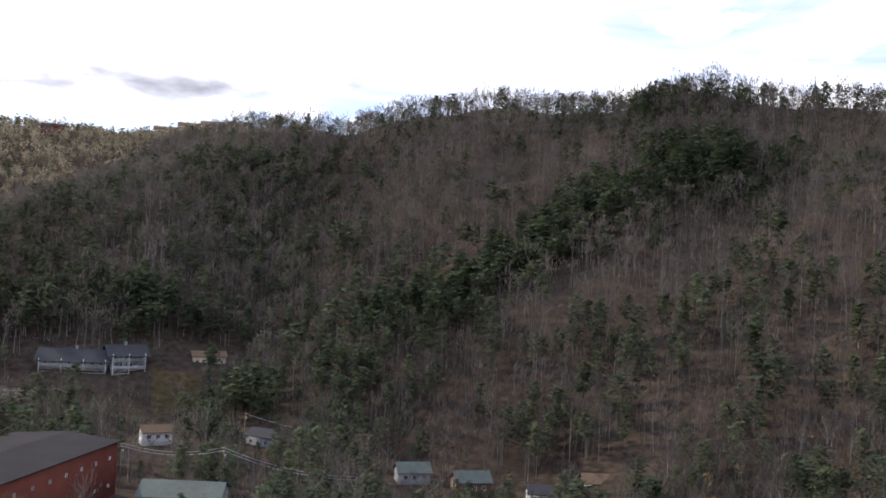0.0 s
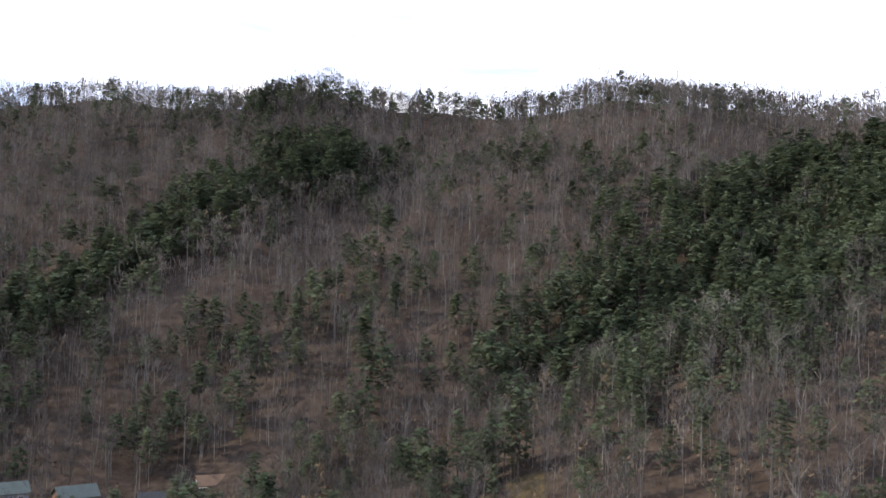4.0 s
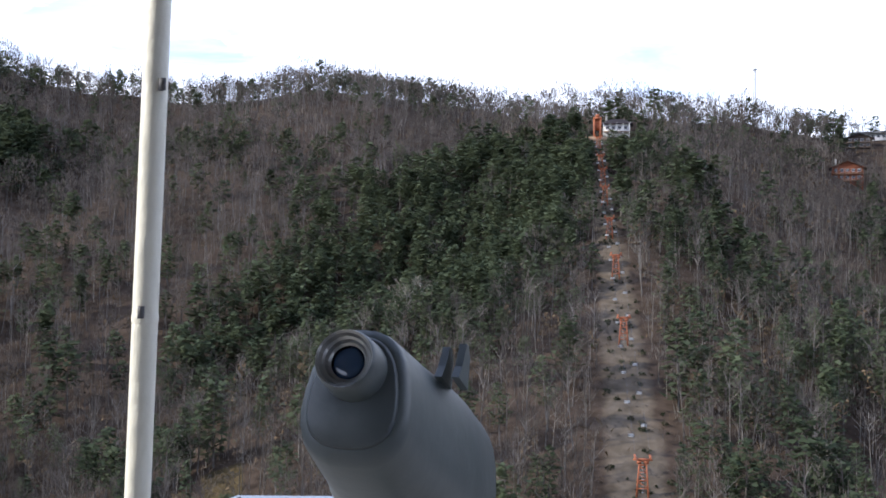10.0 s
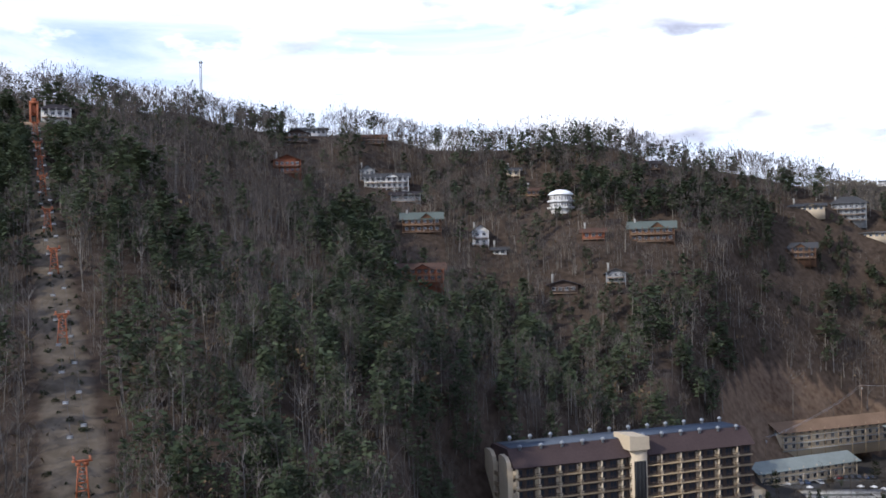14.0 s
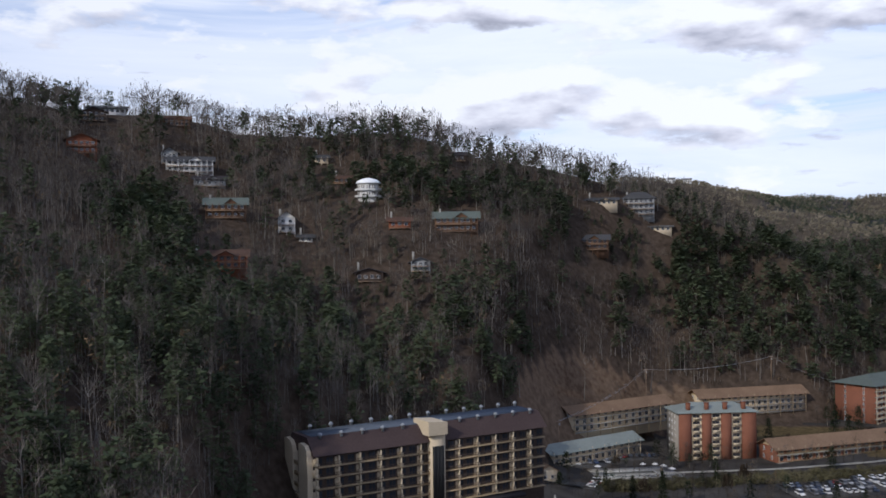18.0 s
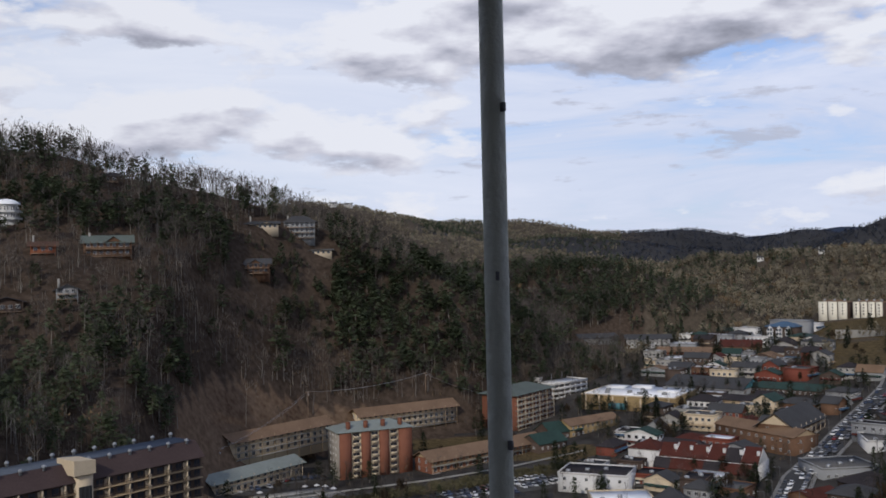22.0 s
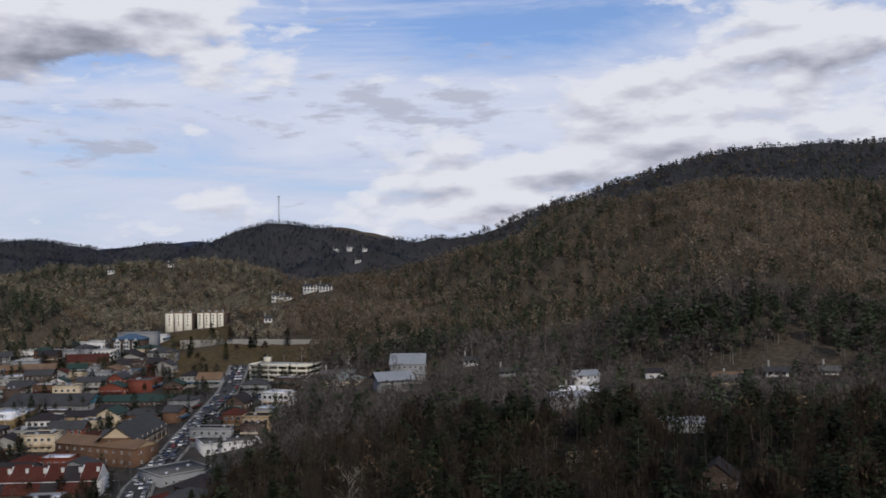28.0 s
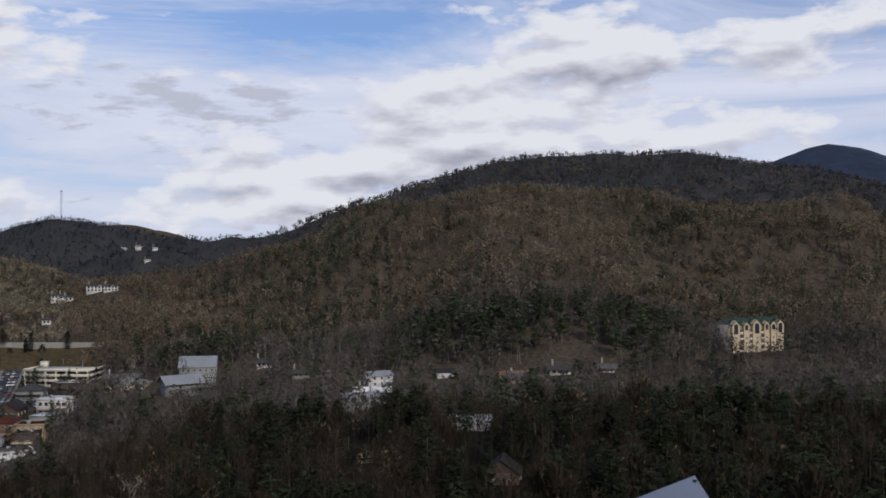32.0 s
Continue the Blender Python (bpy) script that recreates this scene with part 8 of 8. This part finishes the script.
SHOP_SPOTS = []


def fill_town():
    taken = [(heading(*a).lerp(heading(*b), u), 12.0) for a, b in TAKEN for u in (0, 0.25, 0.5, 0.75, 1)]
    road = np.array([(heading(a, d).x, heading(a, d).y) for a, d in ROAD])
    made = 0
    for k in range(2600):
        d = shop_rng.uniform(375, 830)
        az = shop_rng.uniform(109, 131)
        edge = np.interp(d, [340, 387, 500, 620, 700, 830], [123.5, 125.0, 127.6, 130.8, 127.0, 122.3])
        low = np.interp(d, [375, 450, 560, 640, 740, 830], [108.5, 109.5, 112, 112.5, 113, 115.5])
        if not low < az < edge or made >= 105:
            continue
        if 655 < d < 830 and az > 122.6:
            continue
        w, depth = shop_rng.uniform(9, 20), shop_rng.uniform(9, 16)
        p = heading(az, d)
        if any((p - q).length < r + max(w, depth) * 0.45 for q, r in taken):
            continue
        if float(near_line(np.array([p.x]), np.array([p.y]), ROAD)[0]) < 7.4 + depth / 2:
            continue
        wall, kind = shop_rng.choice(SHOP_WALLS), shop_rng.choice(("flat", "flat", "gable", "gable", "hip"))
        roof_mat = shop_rng.choice((FLATROOF, FLATROOF, GREYROOF, WHITEROOF, DARKROOF)) if kind == "flat" else shop_rng.choice((DARKROOF, DARKROOF, DARKROOF, GREYROOF, GREYROOF, GREYROOF, SHINGLE, REDROOF, DEEPGREEN))
        shop(az, d, w, depth, shop_rng.uniform(4, 8.5), shop_rng.choice((-25, -20, 65, -15)), wall, roof_mat, kind)
        taken.append((p, max(w, depth) * 0.45))
        SHOP_SPOTS.append((p, max(w, depth) * 0.5))
        made += 1


fill_town()


# ---- far white houses ----
def far_house(az, d, w, h, wall=None):
    hill_house(az=az, d=d, w=w, h=h, wall=wall or WHITE, roof_mat=GREYROOF, label="small white house on a far wooded hillside", name="far_house", deck=False, group="far white houses", depth=w * 0.7, rise=1.6, over=0.4)


for az, d, w, h in FAR_HOUSES:
    far_house(az, d, w, h)


for az, d, w, h, wall, top, label in FOOT_HOUSES:
    hill_house(az=az, d=d, w=w, h=h, wall=PALETTE[wall], roof_mat=PALETTE[top], label=label, name="cottage", deck=False, group="cottages at the hill foot", depth=w * 0.6, rise=1.5)


# ---- utility poles and wires ----
def utility_pole(az, d, h, turn=0.0):
    c = heading(az, d)
    z = ground_z(az, d)
    ob = thing("utility_pole", "weathered wooden utility pole with crossarm", "utility pole", pose(c.x, c.y, z, 0, 0, turn - az), "utility poles")
    part("pole", tube_mesh("pole", [ring(0.17, -1, 8), ring(0.11, h, 8)], [DECKBOARD], caps=True) if "pole%g" % h not in SHARED else SHARED["pole%g" % h], None, ob)
    part("crossarm", boxes("crossarm", [(-1.3, -0.08, h - 0.9, 1.3, 0.08, h - 0.7), (-1.2, -0.05, h - 0.7, -1.1, 0.05, h - 0.5), (1.1, -0.05, h - 0.7, 1.2, 0.05, h - 0.5)], [DECKBOARD]), None, ob)
    part("transformer", tube_mesh("transformer", [ring(0.28, h - 2.4, 8, 0.35), ring(0.28, h - 1.5, 8, 0.35)], [STEEL]), None, ob)
    return Vector((c.x, c.y, z + h - 0.5))


POLES = [utility_pole(az, d, h) for az, d, h in ((88.6, 440, 12), (93.6, 521, 14), (100.4, 566, 13), (104.6, 592, 13))]
for a, b in zip(POLES, POLES[1:]):
    for o in (-0.6, 0.6):
        cable("power_line", sag(a + Vector((0, o, 0)), b + Vector((0, o, 0)), 2.5), 0.05, STEEL, "pale sagging power line between utility poles")
W = [utility_pole(az, d, h) for az, d, h in ((-26, 290, 13), (-17, 292, 12), (-11.5, 276, 14), (-4, 262, 10))]
for a, b in zip(W, W[1:]):
    for o in (0.0, 0.8):
        cable("power_line", sag(a + Vector((0, 0, o)), b + Vector((0, 0, o)), 1.8), 0.055, STEEL, "pale sagging power line between utility poles")
V2 = [utility_pole(az, d, h) for az, d, h in ((-10.5, 345, 12), (-3.5, 318, 12))]
cable("power_line", sag(V2[0], V2[1], 2.0), 0.05, STEEL, "pale sagging power line between utility poles")

# ---- white steel truss canopy below the slope ----
def truss_canopy():
    c = heading(36.0, 214)
    z = ground_z(36.0, 214) - 6.6
    ob = thing("truss_canopy", "white steel truss canopy over a platform", "canopy", pose(c.x, c.y, z, 0, 0, -36))
    for sx in (-12, -4, 4, 12):
        part("post", boxes("post", [(-0.15, -0.15, -3, 0.15, 0.15, 5.2)], [WHITE], ("truss_post", 0)), None, ob, at=pose(sx, 0, 0))
    part("top_chord", boxes("top_chord", [(-14, -0.2, 6.0, 14, 0.2, 6.25)], [WHITE]), None, ob)
    part("bottom_chord", boxes("bottom_chord", [(-14, -0.2, 5.0, 14, 0.2, 5.2)], [WHITE]), None, ob)
    for k in range(14):
        part("web_bar", boxes("web_bar", [(-0.08, -0.08, 0, 0.08, 0.08, 1.3)], [WHITE], ("web", 0)), None, ob, at=pose(-13 + 2 * k, 0, 5.1, 0, 40 if k % 2 else -40, 0))
    part("roof_peak", gable_roof("roof_peak", -3, 3, -3, 3, 6.0, 1.4, 0.3, PALEGREEN, "y"), None, ob)


truss_canopy()

# ---- single trees near the town and below the tower ----
def split_tree(arrays, name, label, mats, group):
    v, f, m = arrays
    ob = thing(name, label, "tree", pose(0, 0, -500), group)
    for pname, sel in (("trunk", m == 0), ("crown", m > 0)):
        ff = f[sel]
        used, inv = np.unique(ff, return_inverse=True)
        me = mesh_from(pname, v[used], inv.reshape(-1, 3), mats, m[sel], np.full(len(used), 0.5 if pname == "trunk" else 0.45))
        part(pname, me, None, ob)
    return ob


tree_rng = np.random.default_rng(21)
YARD_BARE = [split_tree(bare_tree(tree_rng, 16, 150, 19, w, 0, 0.12, 60, 0.8), "bare_tree", "tall leafless hardwood with dark trunk in the town woods", [SHADE_BARK, SHADE_TWIG, DEAD_LEAF], "yard trees") for w in (1.1, 1.3, 0.95)]
YARD_PINE = [split_tree(pine_tree(tree_rng, 60, 14, 20, w, 0.08, False, 1.0), "evergreen_tree", "dark green evergreen with drooping boughs in the town woods", [BARK, SHADE_FIR], "yard evergreens") for w in (0.24, 0.28, 0.2)]
YARD_PALE = [split_tree(bare_tree(tree_rng, 16, 200, 20, 1.0, 0, 0.12), "pale_tree", "pale-barked leafless sycamore standing out among brown trees", [PALEBARK, PALETWIG, DEAD_LEAF], "pale sycamores")]
tr = random.Random(31)


def single_tree(proto, az, d, size):
    c = heading(az, d)
    z = ground_z(az, d)
    copy_thing(proto, pose(c.x, c.y, z - 0.3, 0, 0, tr.uniform(0, 360)) @ Matrix.Diagonal((size * tr.uniform(0.9, 1.1),) * 2 + (size, 1)))


for az, d, s in YARD_TREES:
    single_tree(tr.choice(YARD_PINE), az, d, s)
for az, d, s in PALE_TREES:
    single_tree(YARD_PALE[0], az, d, s)
for k in range(110):
    d = tr.uniform(225, 420)
    edge = float(np.interp(d, [235, 300, 387, 500], [122.5, 124.0, 126.0, 128.5]))
    az = tr.uniform(edge, 178)
    c = heading(az, d)
    if any((c - heading(a, dd)).length < r for a, dd, r in YARDS):
        continue
    single_tree(tr.choice(YARD_PINE) if tr.random() < 0.16 else tr.choice(YARD_BARE), az, d, tr.uniform(0.7, 1.15))
for k in range(240):
    d, az = tr.uniform(370, 800), tr.uniform(90, 130)
    c = heading(az, d)
    if d > float(np.interp(az, [84, 88, 94, 103, 107, 110, 118, 124], [350, 425, 505, 560, 640, 770, 850, 900])) - 6:
        continue
    if any((c - heading(*a).lerp(heading(*b), u)).length < 13 for a, b in TAKEN for u in (0, 0.25, 0.5, 0.75, 1)):
        continue
    if float(near_line(np.array([c.x]), np.array([c.y]), ROAD)[0]) < 12:
        continue
    if any((c - q).length < r for q, r in SHOP_SPOTS) or float(near_line(np.array([c.x]), np.array([c.y]), RIVER_ROAD)[0]) < 5:
        continue
    single_tree(tr.choice(YARD_PINE) if tr.random() < 0.35 else tr.choice(YARD_BARE), az, d, tr.uniform(0.35, 0.7))


def river_shrubs():
    """Olive brush on the banks between the hotels and the river."""
    rg = np.random.default_rng(88)
    n = 900
    u, off = rg.random(n), rg.uniform(-9, 4, n)
    p = [heading(a, d) for a, d in ((91, 402), (94, 409), (99, 426), (104, 444), (109, 470))]
    k = np.minimum((u * 4).astype(int), 3)
    f = u * 4 - k
    x = np.array([p[i].x + (p[i + 1].x - p[i].x) * w for i, w in zip(k, f)]) + off * 0.95
    y = np.array([p[i].y + (p[i + 1].y - p[i].y) * w for i, w in zip(k, f)]) + off * 0.2
    forest("river_shrubs", [bush(rng, 90, 2.4, 1.6), bush(rng, 70, 1.7, 1.2), thicket(rng, 14, 3.0, 0.10, 1)], x, y, rg.uniform(0.6, 1.4, n), "olive-brown brush along the river bank", [BARK, BRUSH, DEAD_LEAF], 89)


BRUSH = surface("olive_brush", (0.066, 0.062, 0.034), 0.95, 0.35, 0.6, 0.05, tint="tint", second=(0.125, 0.112, 0.064))
river_shrubs()


def town_trees():
    """Small bare trees and evergreens filling the gaps between the houses."""
    rg = np.random.default_rng(77)
    n = 9500
    d, az = np.sqrt(rg.uniform(370 ** 2, 850 ** 2, n)), rg.uniform(88, 131, n)
    x, y = d * np.sin(np.radians(az)), d * np.cos(np.radians(az))
    ok = in_town(x, y) & (ground_cover(x, y) == 1) & (near_line(x, y, ROAD) > 8.5) & (near_line(x, y, RIVER_ROAD) > 5)
    for p, q in TAKEN:
        for u in (0, 0.2, 0.4, 0.6, 0.8, 1):
            c = heading(*p).lerp(heading(*q), u)
            t = heading(math.degrees(math.atan2(c.x, c.y)), 8.0)
            ok &= np.hypot(x - c.x - t.x, y - c.y - t.y) > 12
    for q, r in SHOP_SPOTS:
        ok &= np.hypot(x - q.x, y - q.y) > r + 0.5
    x, y = x[ok], y[ok]
    low = np.degrees(np.arctan2(x, y)) < 109
    green = rg.random(len(x)) < np.where(low, 0.10, 0.3)
    keep = ~low | (rg.random(len(x)) < 0.55)
    x, y, green = x[keep], y[keep], green[keep]
    sizes = rg.uniform(0.32, 0.78, len(x))
    forest("bare_town_trees", FOOT_BARE, x[~green], y[~green], sizes[~green], "small leafless trees between the houses in town", [SHADE_BARK, TWIG, DEAD_LEAF], 78)
    forest("evergreen_town_trees", FOOT_PINE, x[green], y[green], sizes[green], "small dark evergreens between the houses in town", [BARK, SHADE_FIR], 79)


town_trees()


# ---- the viewing deck ----
DECK_Z = EYE_Z - 1.6
POLEW = surface("white_enamel_post", (0.70, 0.68, 0.59), 0.45, 0.12, 14.0, 2.0, 0.2, gloss=0.5)
# the same white enamel, darkened to carry the deck's shade
POLE_SHADE = surface("shaded_enamel_post", (0.36, 0.37, 0.33), 0.5, 0.15, 14.0, 2.0, 0.5, gloss=0.4)
CAST = surface("grey_cast_enamel", (0.092, 0.108, 0.112), 0.42, 0.2, 18.0, 3.0, 0.04, gloss=0.45)
BLACKCAST = surface("black_cast_enamel", (0.011, 0.012, 0.013), 0.45, 0.25, 18.0, 3.0, 0.03, gloss=0.2)
# lighter end plate: the sky's reflection put into the colour
SKY_PLATE = surface("sky_bright_plate", (0.40, 0.42, 0.46), 0.35, 0.25, 25.0, 4.0, 0.05, gloss=0.6)
WORN = surface("worn_cast_edge", (0.075, 0.088, 0.095), 0.4, 0.3, 25.0, 4.0, 0.06, gloss=0.4)
RINGM = surface("turned_steel", (0.42, 0.42, 0.41), 0.32, 0.2, 30.0, 4.0, metal=0.8)
LENS = surface("coated_lens", (0.03, 0.06, 0.12), 0.05, 0.2, gloss=0.8)
# the sky's reflected blue is put into the base colour
BOARD = surface("glossy_sky_tinted_board", (0.23, 0.27, 0.33), 0.2, 0.12, 3.0, 0.6, gloss=0.7)
BOARD_EDGE = surface("board_rim", (0.10, 0.10, 0.11), 0.6, 0.2)
PRINT = surface("faded_print", (0.24, 0.27, 0.33), 0.4, 0.2, 6.0, 1.0)


def deck():
    slab = tube_mesh("observation_deck", [ring(12.0, DECK_Z - 0.5, 48), ring(12.0, DECK_Z, 48)], [CONCRETE], smooth=False)
    tagged(new("observation_deck", slab), "round concrete observation deck on a tower", "deck", kind="structure")
    shaft = tube_mesh("tower_shaft", [ring(4.5, -5, 24), ring(3.2, 60, 24), ring(6.0, DECK_Z - 0.52, 24)], [CONCRETE])
    tagged(new("tower_shaft", shaft), "concrete shaft carrying the observation deck", "tower", kind="structure")
    core = tube_mesh("deck_core", [ring(4.6, DECK_Z + 0.004, 24), ring(4.6, DECK_Z + 5, 24)], [CONCRETE])
    tagged(new("deck_core", core), "round lift core in the middle of the deck", "core", kind="structure")


def unseen_shade_slab():
    """An unseen flat slab, added to keep sun off the viewers and one post."""
    slab = tube_mesh("ceiling_deck", [ring(9.8, DECK_Z + 4.55, 48), ring(9.8, DECK_Z + 4.8, 48)], [CONCRETE], smooth=False)
    tagged(new("ceiling_deck", slab), "unseen flat slab added to shade the observation deck", "roof", kind="structure")


def deck_pole(az, r, mat, label, w, lean=0.0):
    c = heading(az, r) - heading(az + 90, 1.6 * math.tan(radians(lean)))
    ob = thing("deck_post", label, "post", pose(c.x, c.y, DECK_Z, 0, 0, -az) @ pose(0, 0, 0, 0, lean, 0) @ pose(0, 0, 0, 0, 0, az))
    n = 18
    rings = [ring(w * 1.9, 0.0, n), ring(w * 1.9, 0.02, n), ring(w, 0.03, n)]
    rg = random.Random(int(az * 10))
    for k in range(30):
        rings.append(ring(w * (1 + rg.uniform(-0.004, 0.004)), 0.1 + 4.4 * k / 29, n))
    part("shaft", tube_mesh("shaft", rings, [mat]), None, ob)
    for zz in (0.9, 1.55, 2.3):
        part("weld", tube_mesh("weld", [ring(w * 1.0, zz, n), ring(w * 1.05, zz + 0.006, n), ring(w * 1.05, zz + 0.012, n), ring(w * 1.0, zz + 0.018, n)], [mat], False), None, ob)
    for k in range(5):
        part("clip", boxes("clip", [(-0.004, -0.004, 0, 0.004, 0.012, 0.02)], [BOARD_EDGE], ("clip", 0)), None, ob, at=pose(0, 0, 0.8 + 0.38 * k, 0, 0, 180 - az + 40 * (k % 2)) @ pose(0, w * 0.96, 0))


def viewer(name, label, centre, axis, up_hint, scale=1.0, cast=None, stub=False, plate=None):
    """A coin viewer: z of its own frame runs out of the eyepiece end. Tapered cast body, end plate, eyepiece barrel with rings, sighting lugs, yoke and pedestal."""
    cast = cast or CAST
    z = Vector(axis).normalized()
    y = (Vector(up_hint) - z * Vector(up_hint).dot(z)).normalized()
    x = y.cross(z)
    m = Matrix((x, y, z)).transposed().to_4x4()
    m.translation = centre
    foot = Vector((centre.x, centre.y, DECK_Z)) - Vector((z.x, z.y, 0)) * 0.30 * scale
    ob = thing(name, label, "coin viewer", pose(foot.x, foot.y, foot.z))
    inv = ob.matrix_basis.inverted() @ m @ Matrix.Scale(scale, 4)

    def egg(w, top, bot, zz, n=28, pw=2.6, narrow=0.72):
        pts = []
        for k in range(n):
            a = 2 * math.pi * k / n
            c, s = math.cos(a), math.sin(a)
            yy = (abs(s) ** (2 / pw)) * (top if s > 0 else bot) * (1 if s > 0 else -1)
            f = narrow + (1 - narrow) * (1 - (yy + bot) / (top + bot))
            pts.append(((abs(c) ** (2 / pw)) * w * f * (1 if c > 0 else -1), yy, zz))
        return pts

    part("body", tube_mesh("body", [egg(0.050, 0.052, 0.056, 0.004), egg(0.058, 0.060, 0.064, 0.0), egg(0.061, 0.062, 0.07, -0.012), egg(0.072, 0.066, 0.09, -0.11), egg(0.086, 0.068, 0.10, -0.16),
                                    egg(0.092, 0.07, 0.105, -0.22), egg(0.092, 0.07, 0.105, -0.34), egg(0.08, 0.06, 0.09, -0.37)], [cast]), None, ob, "dark grey enamelled casting", at=inv)
    part("end_plate", tube_mesh("end_plate", [egg(0.050, 0.052, 0.056, 0.0045), egg(0.047, 0.049, 0.053, 0.008), egg(0.01, 0.01, 0.01, 0.0085)], [plate or WORN]), None, ob, "worn end plate, sky-brightened in colour on the tipped viewer", at=inv)
    ey = 0.018
    b = part("eyepiece", tube_mesh("eyepiece", [ring(0.031, 0.006, 28, 0, ey), ring(0.029, 0.04, 28, 0, ey), ring(0.0265, 0.045, 28, 0, ey), ring(0.0255, 0.0455, 28, 0, ey)], [cast], False), None, ob, at=inv)
    rr = [ring(0.0270 - 0.0022 * k, 0.0462 - 0.0030 * k + (0.0012 if k % 2 else 0), 28, 0, ey) for k in range(6)]
    part("grip_ring", tube_mesh("grip_ring", rr, [RINGM], False, False), None, b, "bare turned steel rings")
    part("lens", tube_mesh("lens", [ring(0.017, 0.030, 24, 0, ey), ring(0.012, 0.0325, 24, 0, ey), ring(0.002, 0.0335, 24, 0, ey)], [LENS]), None, b, "blue coated lens")
    for px, hh in ((0.048, 0.030), (0.066, 0.034)):
        lug = [(px, 0.045, -0.10), (px, 0.045, -0.15), (px, 0.062 + hh * 0.5, -0.146), (px, 0.055 + hh, -0.135), (px, 0.055 + hh, -0.125), (px, 0.06, -0.112)]
        vv = lug + [(qx + 0.008, qy, qz) for qx, qy, qz in lug]
        n = len(lug)
        part("sight_lug", poly_mesh("sight_lug", vv, [tuple(range(n)), tuple(range(2 * n - 1, n - 1, -1))] + [(i, n + i, n + (i + 1) % n, (i + 1) % n) for i in range(n)], [cast]), None, ob, at=inv)
    if stub:
        part("hinge_stub", tube_mesh("hinge_stub", [[(0.022 * math.cos(q), 0.05 + tt, -0.205 + 0.03 * math.sin(q)) for q in [2 * math.pi * k / 14 for k in range(14)]] for tt in (0.0, 0.05, 0.066, 0.07)], [cast]),
             None, ob, at=inv)
    top = m @ Vector((0, -0.09 * scale, -0.25 * scale)) - foot
    part("pedestal", tube_mesh("pedestal", [ring(0.17, 0, 20), ring(0.17, 0.03, 20), ring(0.075, 0.06, 20), ring(0.065, top.z - 0.12, 20), [(p[0] + top.x, p[1] + top.y, top.z) for p in ring(0.075, 0, 20)]], [cast]), None, ob, at=pose(0, 0, 0))


def info_board(p, q, down, label):
    """A tilted board on a post: its upper edge from p to q, falling away along down."""
    mid = (p + q) / 2 + down / 2
    edge = q - p
    n = edge.cross(down).normalized()
    if n.z < 0:
        n = -n
    ob = thing("info_board", label, "info board", pose(mid.x, mid.y, DECK_Z))
    o = Vector((mid.x, mid.y, DECK_Z))
    def sheet(u0, u1, v0, v1, lift, thick):
        c = [p + edge * u + down * w - o + n * lift for u, w in ((u0, v0), (u1, v0), (u1, v1), (u0, v1))]
        c += [k - n * thick for k in c]
        return poly_mesh("sheet", c, [(0, 1, 2, 3), (7, 6, 5, 4), (0, 4, 5, 1), (1, 5, 6, 2), (2, 6, 7, 3), (3, 7, 4, 0)], [])
    part("rim", sheet(-0.012, 1.012, -0.012, 1.012, 0.0, 0.012), BOARD_EDGE, ob)
    face = part("face", sheet(0, 1, 0, 1, 0.003, 0.002), BOARD, ob, "glossy pale face with the sky's reflected blue in its colour")
    for k in range(9):
        part("text_bar", sheet(0.1, 0.55 + 0.3 * ((k * 37) % 10) / 10, 0.22 + 0.075 * k, 0.25 + 0.075 * k, 0.0045, 0.001), PRINT, face)
    for u in (0.04, 0.96):
        for w in (0.05, 0.95):
            c = p + edge * u + down * w - o + n * 0.003
            part("screw", tube_mesh("screw", [ring(0.006, 0, 8), ring(0.006, 0.003, 8), ring(0.002, 0.004, 8)], [BOARD_EDGE]), None, face, at=Matrix.Translation(c))
    c = (p + edge * 0.5 + down * 0.5) - o
    part("post", tube_mesh("post", [ring(0.09, 0, 12), ring(0.09, 0.02, 12), ring(0.03, 0.03, 12), [(x + c.x, y + c.y, c.z - 0.02) for x, y, _ in ring(0.03, 0, 12)]], [STEEL]), None, ob)


deck()
unseen_shade_slab()
deck_pole(37.55, 9.63, POLEW, "white enamelled steel deck post with weld seams", 0.0212, 1.2)
deck_pole(101.65, 10.2, POLE_SHADE, "white steel deck post with shade in its grey colour and black clips", 0.028)
VIEW1 = heading(40.1, 8.86, EYE_Z - 0.064)
viewer("coin_viewer", "dark grey cast metal coin viewer facing the mountain", VIEW1, -heading(53, 1.0, 0.0) + Vector((0, 0, 0.40)), (0, 0, 1), 0.95)
VIEW2 = heading(107.2, 8.84, EYE_Z - 0.062)
rt, ot = heading(107.4 + 90), heading(107.4)
viewer("coin_viewer", "dark cast metal coin viewer tipped steeply towards the town", VIEW2, rt * 0.55 - ot * 0.06 + Vector((0, 0, 0.83)), -rt * 0.78 - ot * 0.25 + Vector((0, 0, 0.5)), 1.45, BLACKCAST, plate=SKY_PLATE)
info_board(heading(37.33, 10.8, EYE_Z - 0.607), heading(37.33, 10.8, EYE_Z - 0.607) + Vector((0.55, -0.43, 0.0)), Vector((-0.585, -0.13, -0.06)), "tilted pale blue information board on the deck")
info_board(heading(150.23, 10.4, EYE_Z - 0.546), heading(151.91, 10.8, EYE_Z - 0.551), Vector((-0.30, 0.52, -0.12)), "tilted pale information board with faded print")
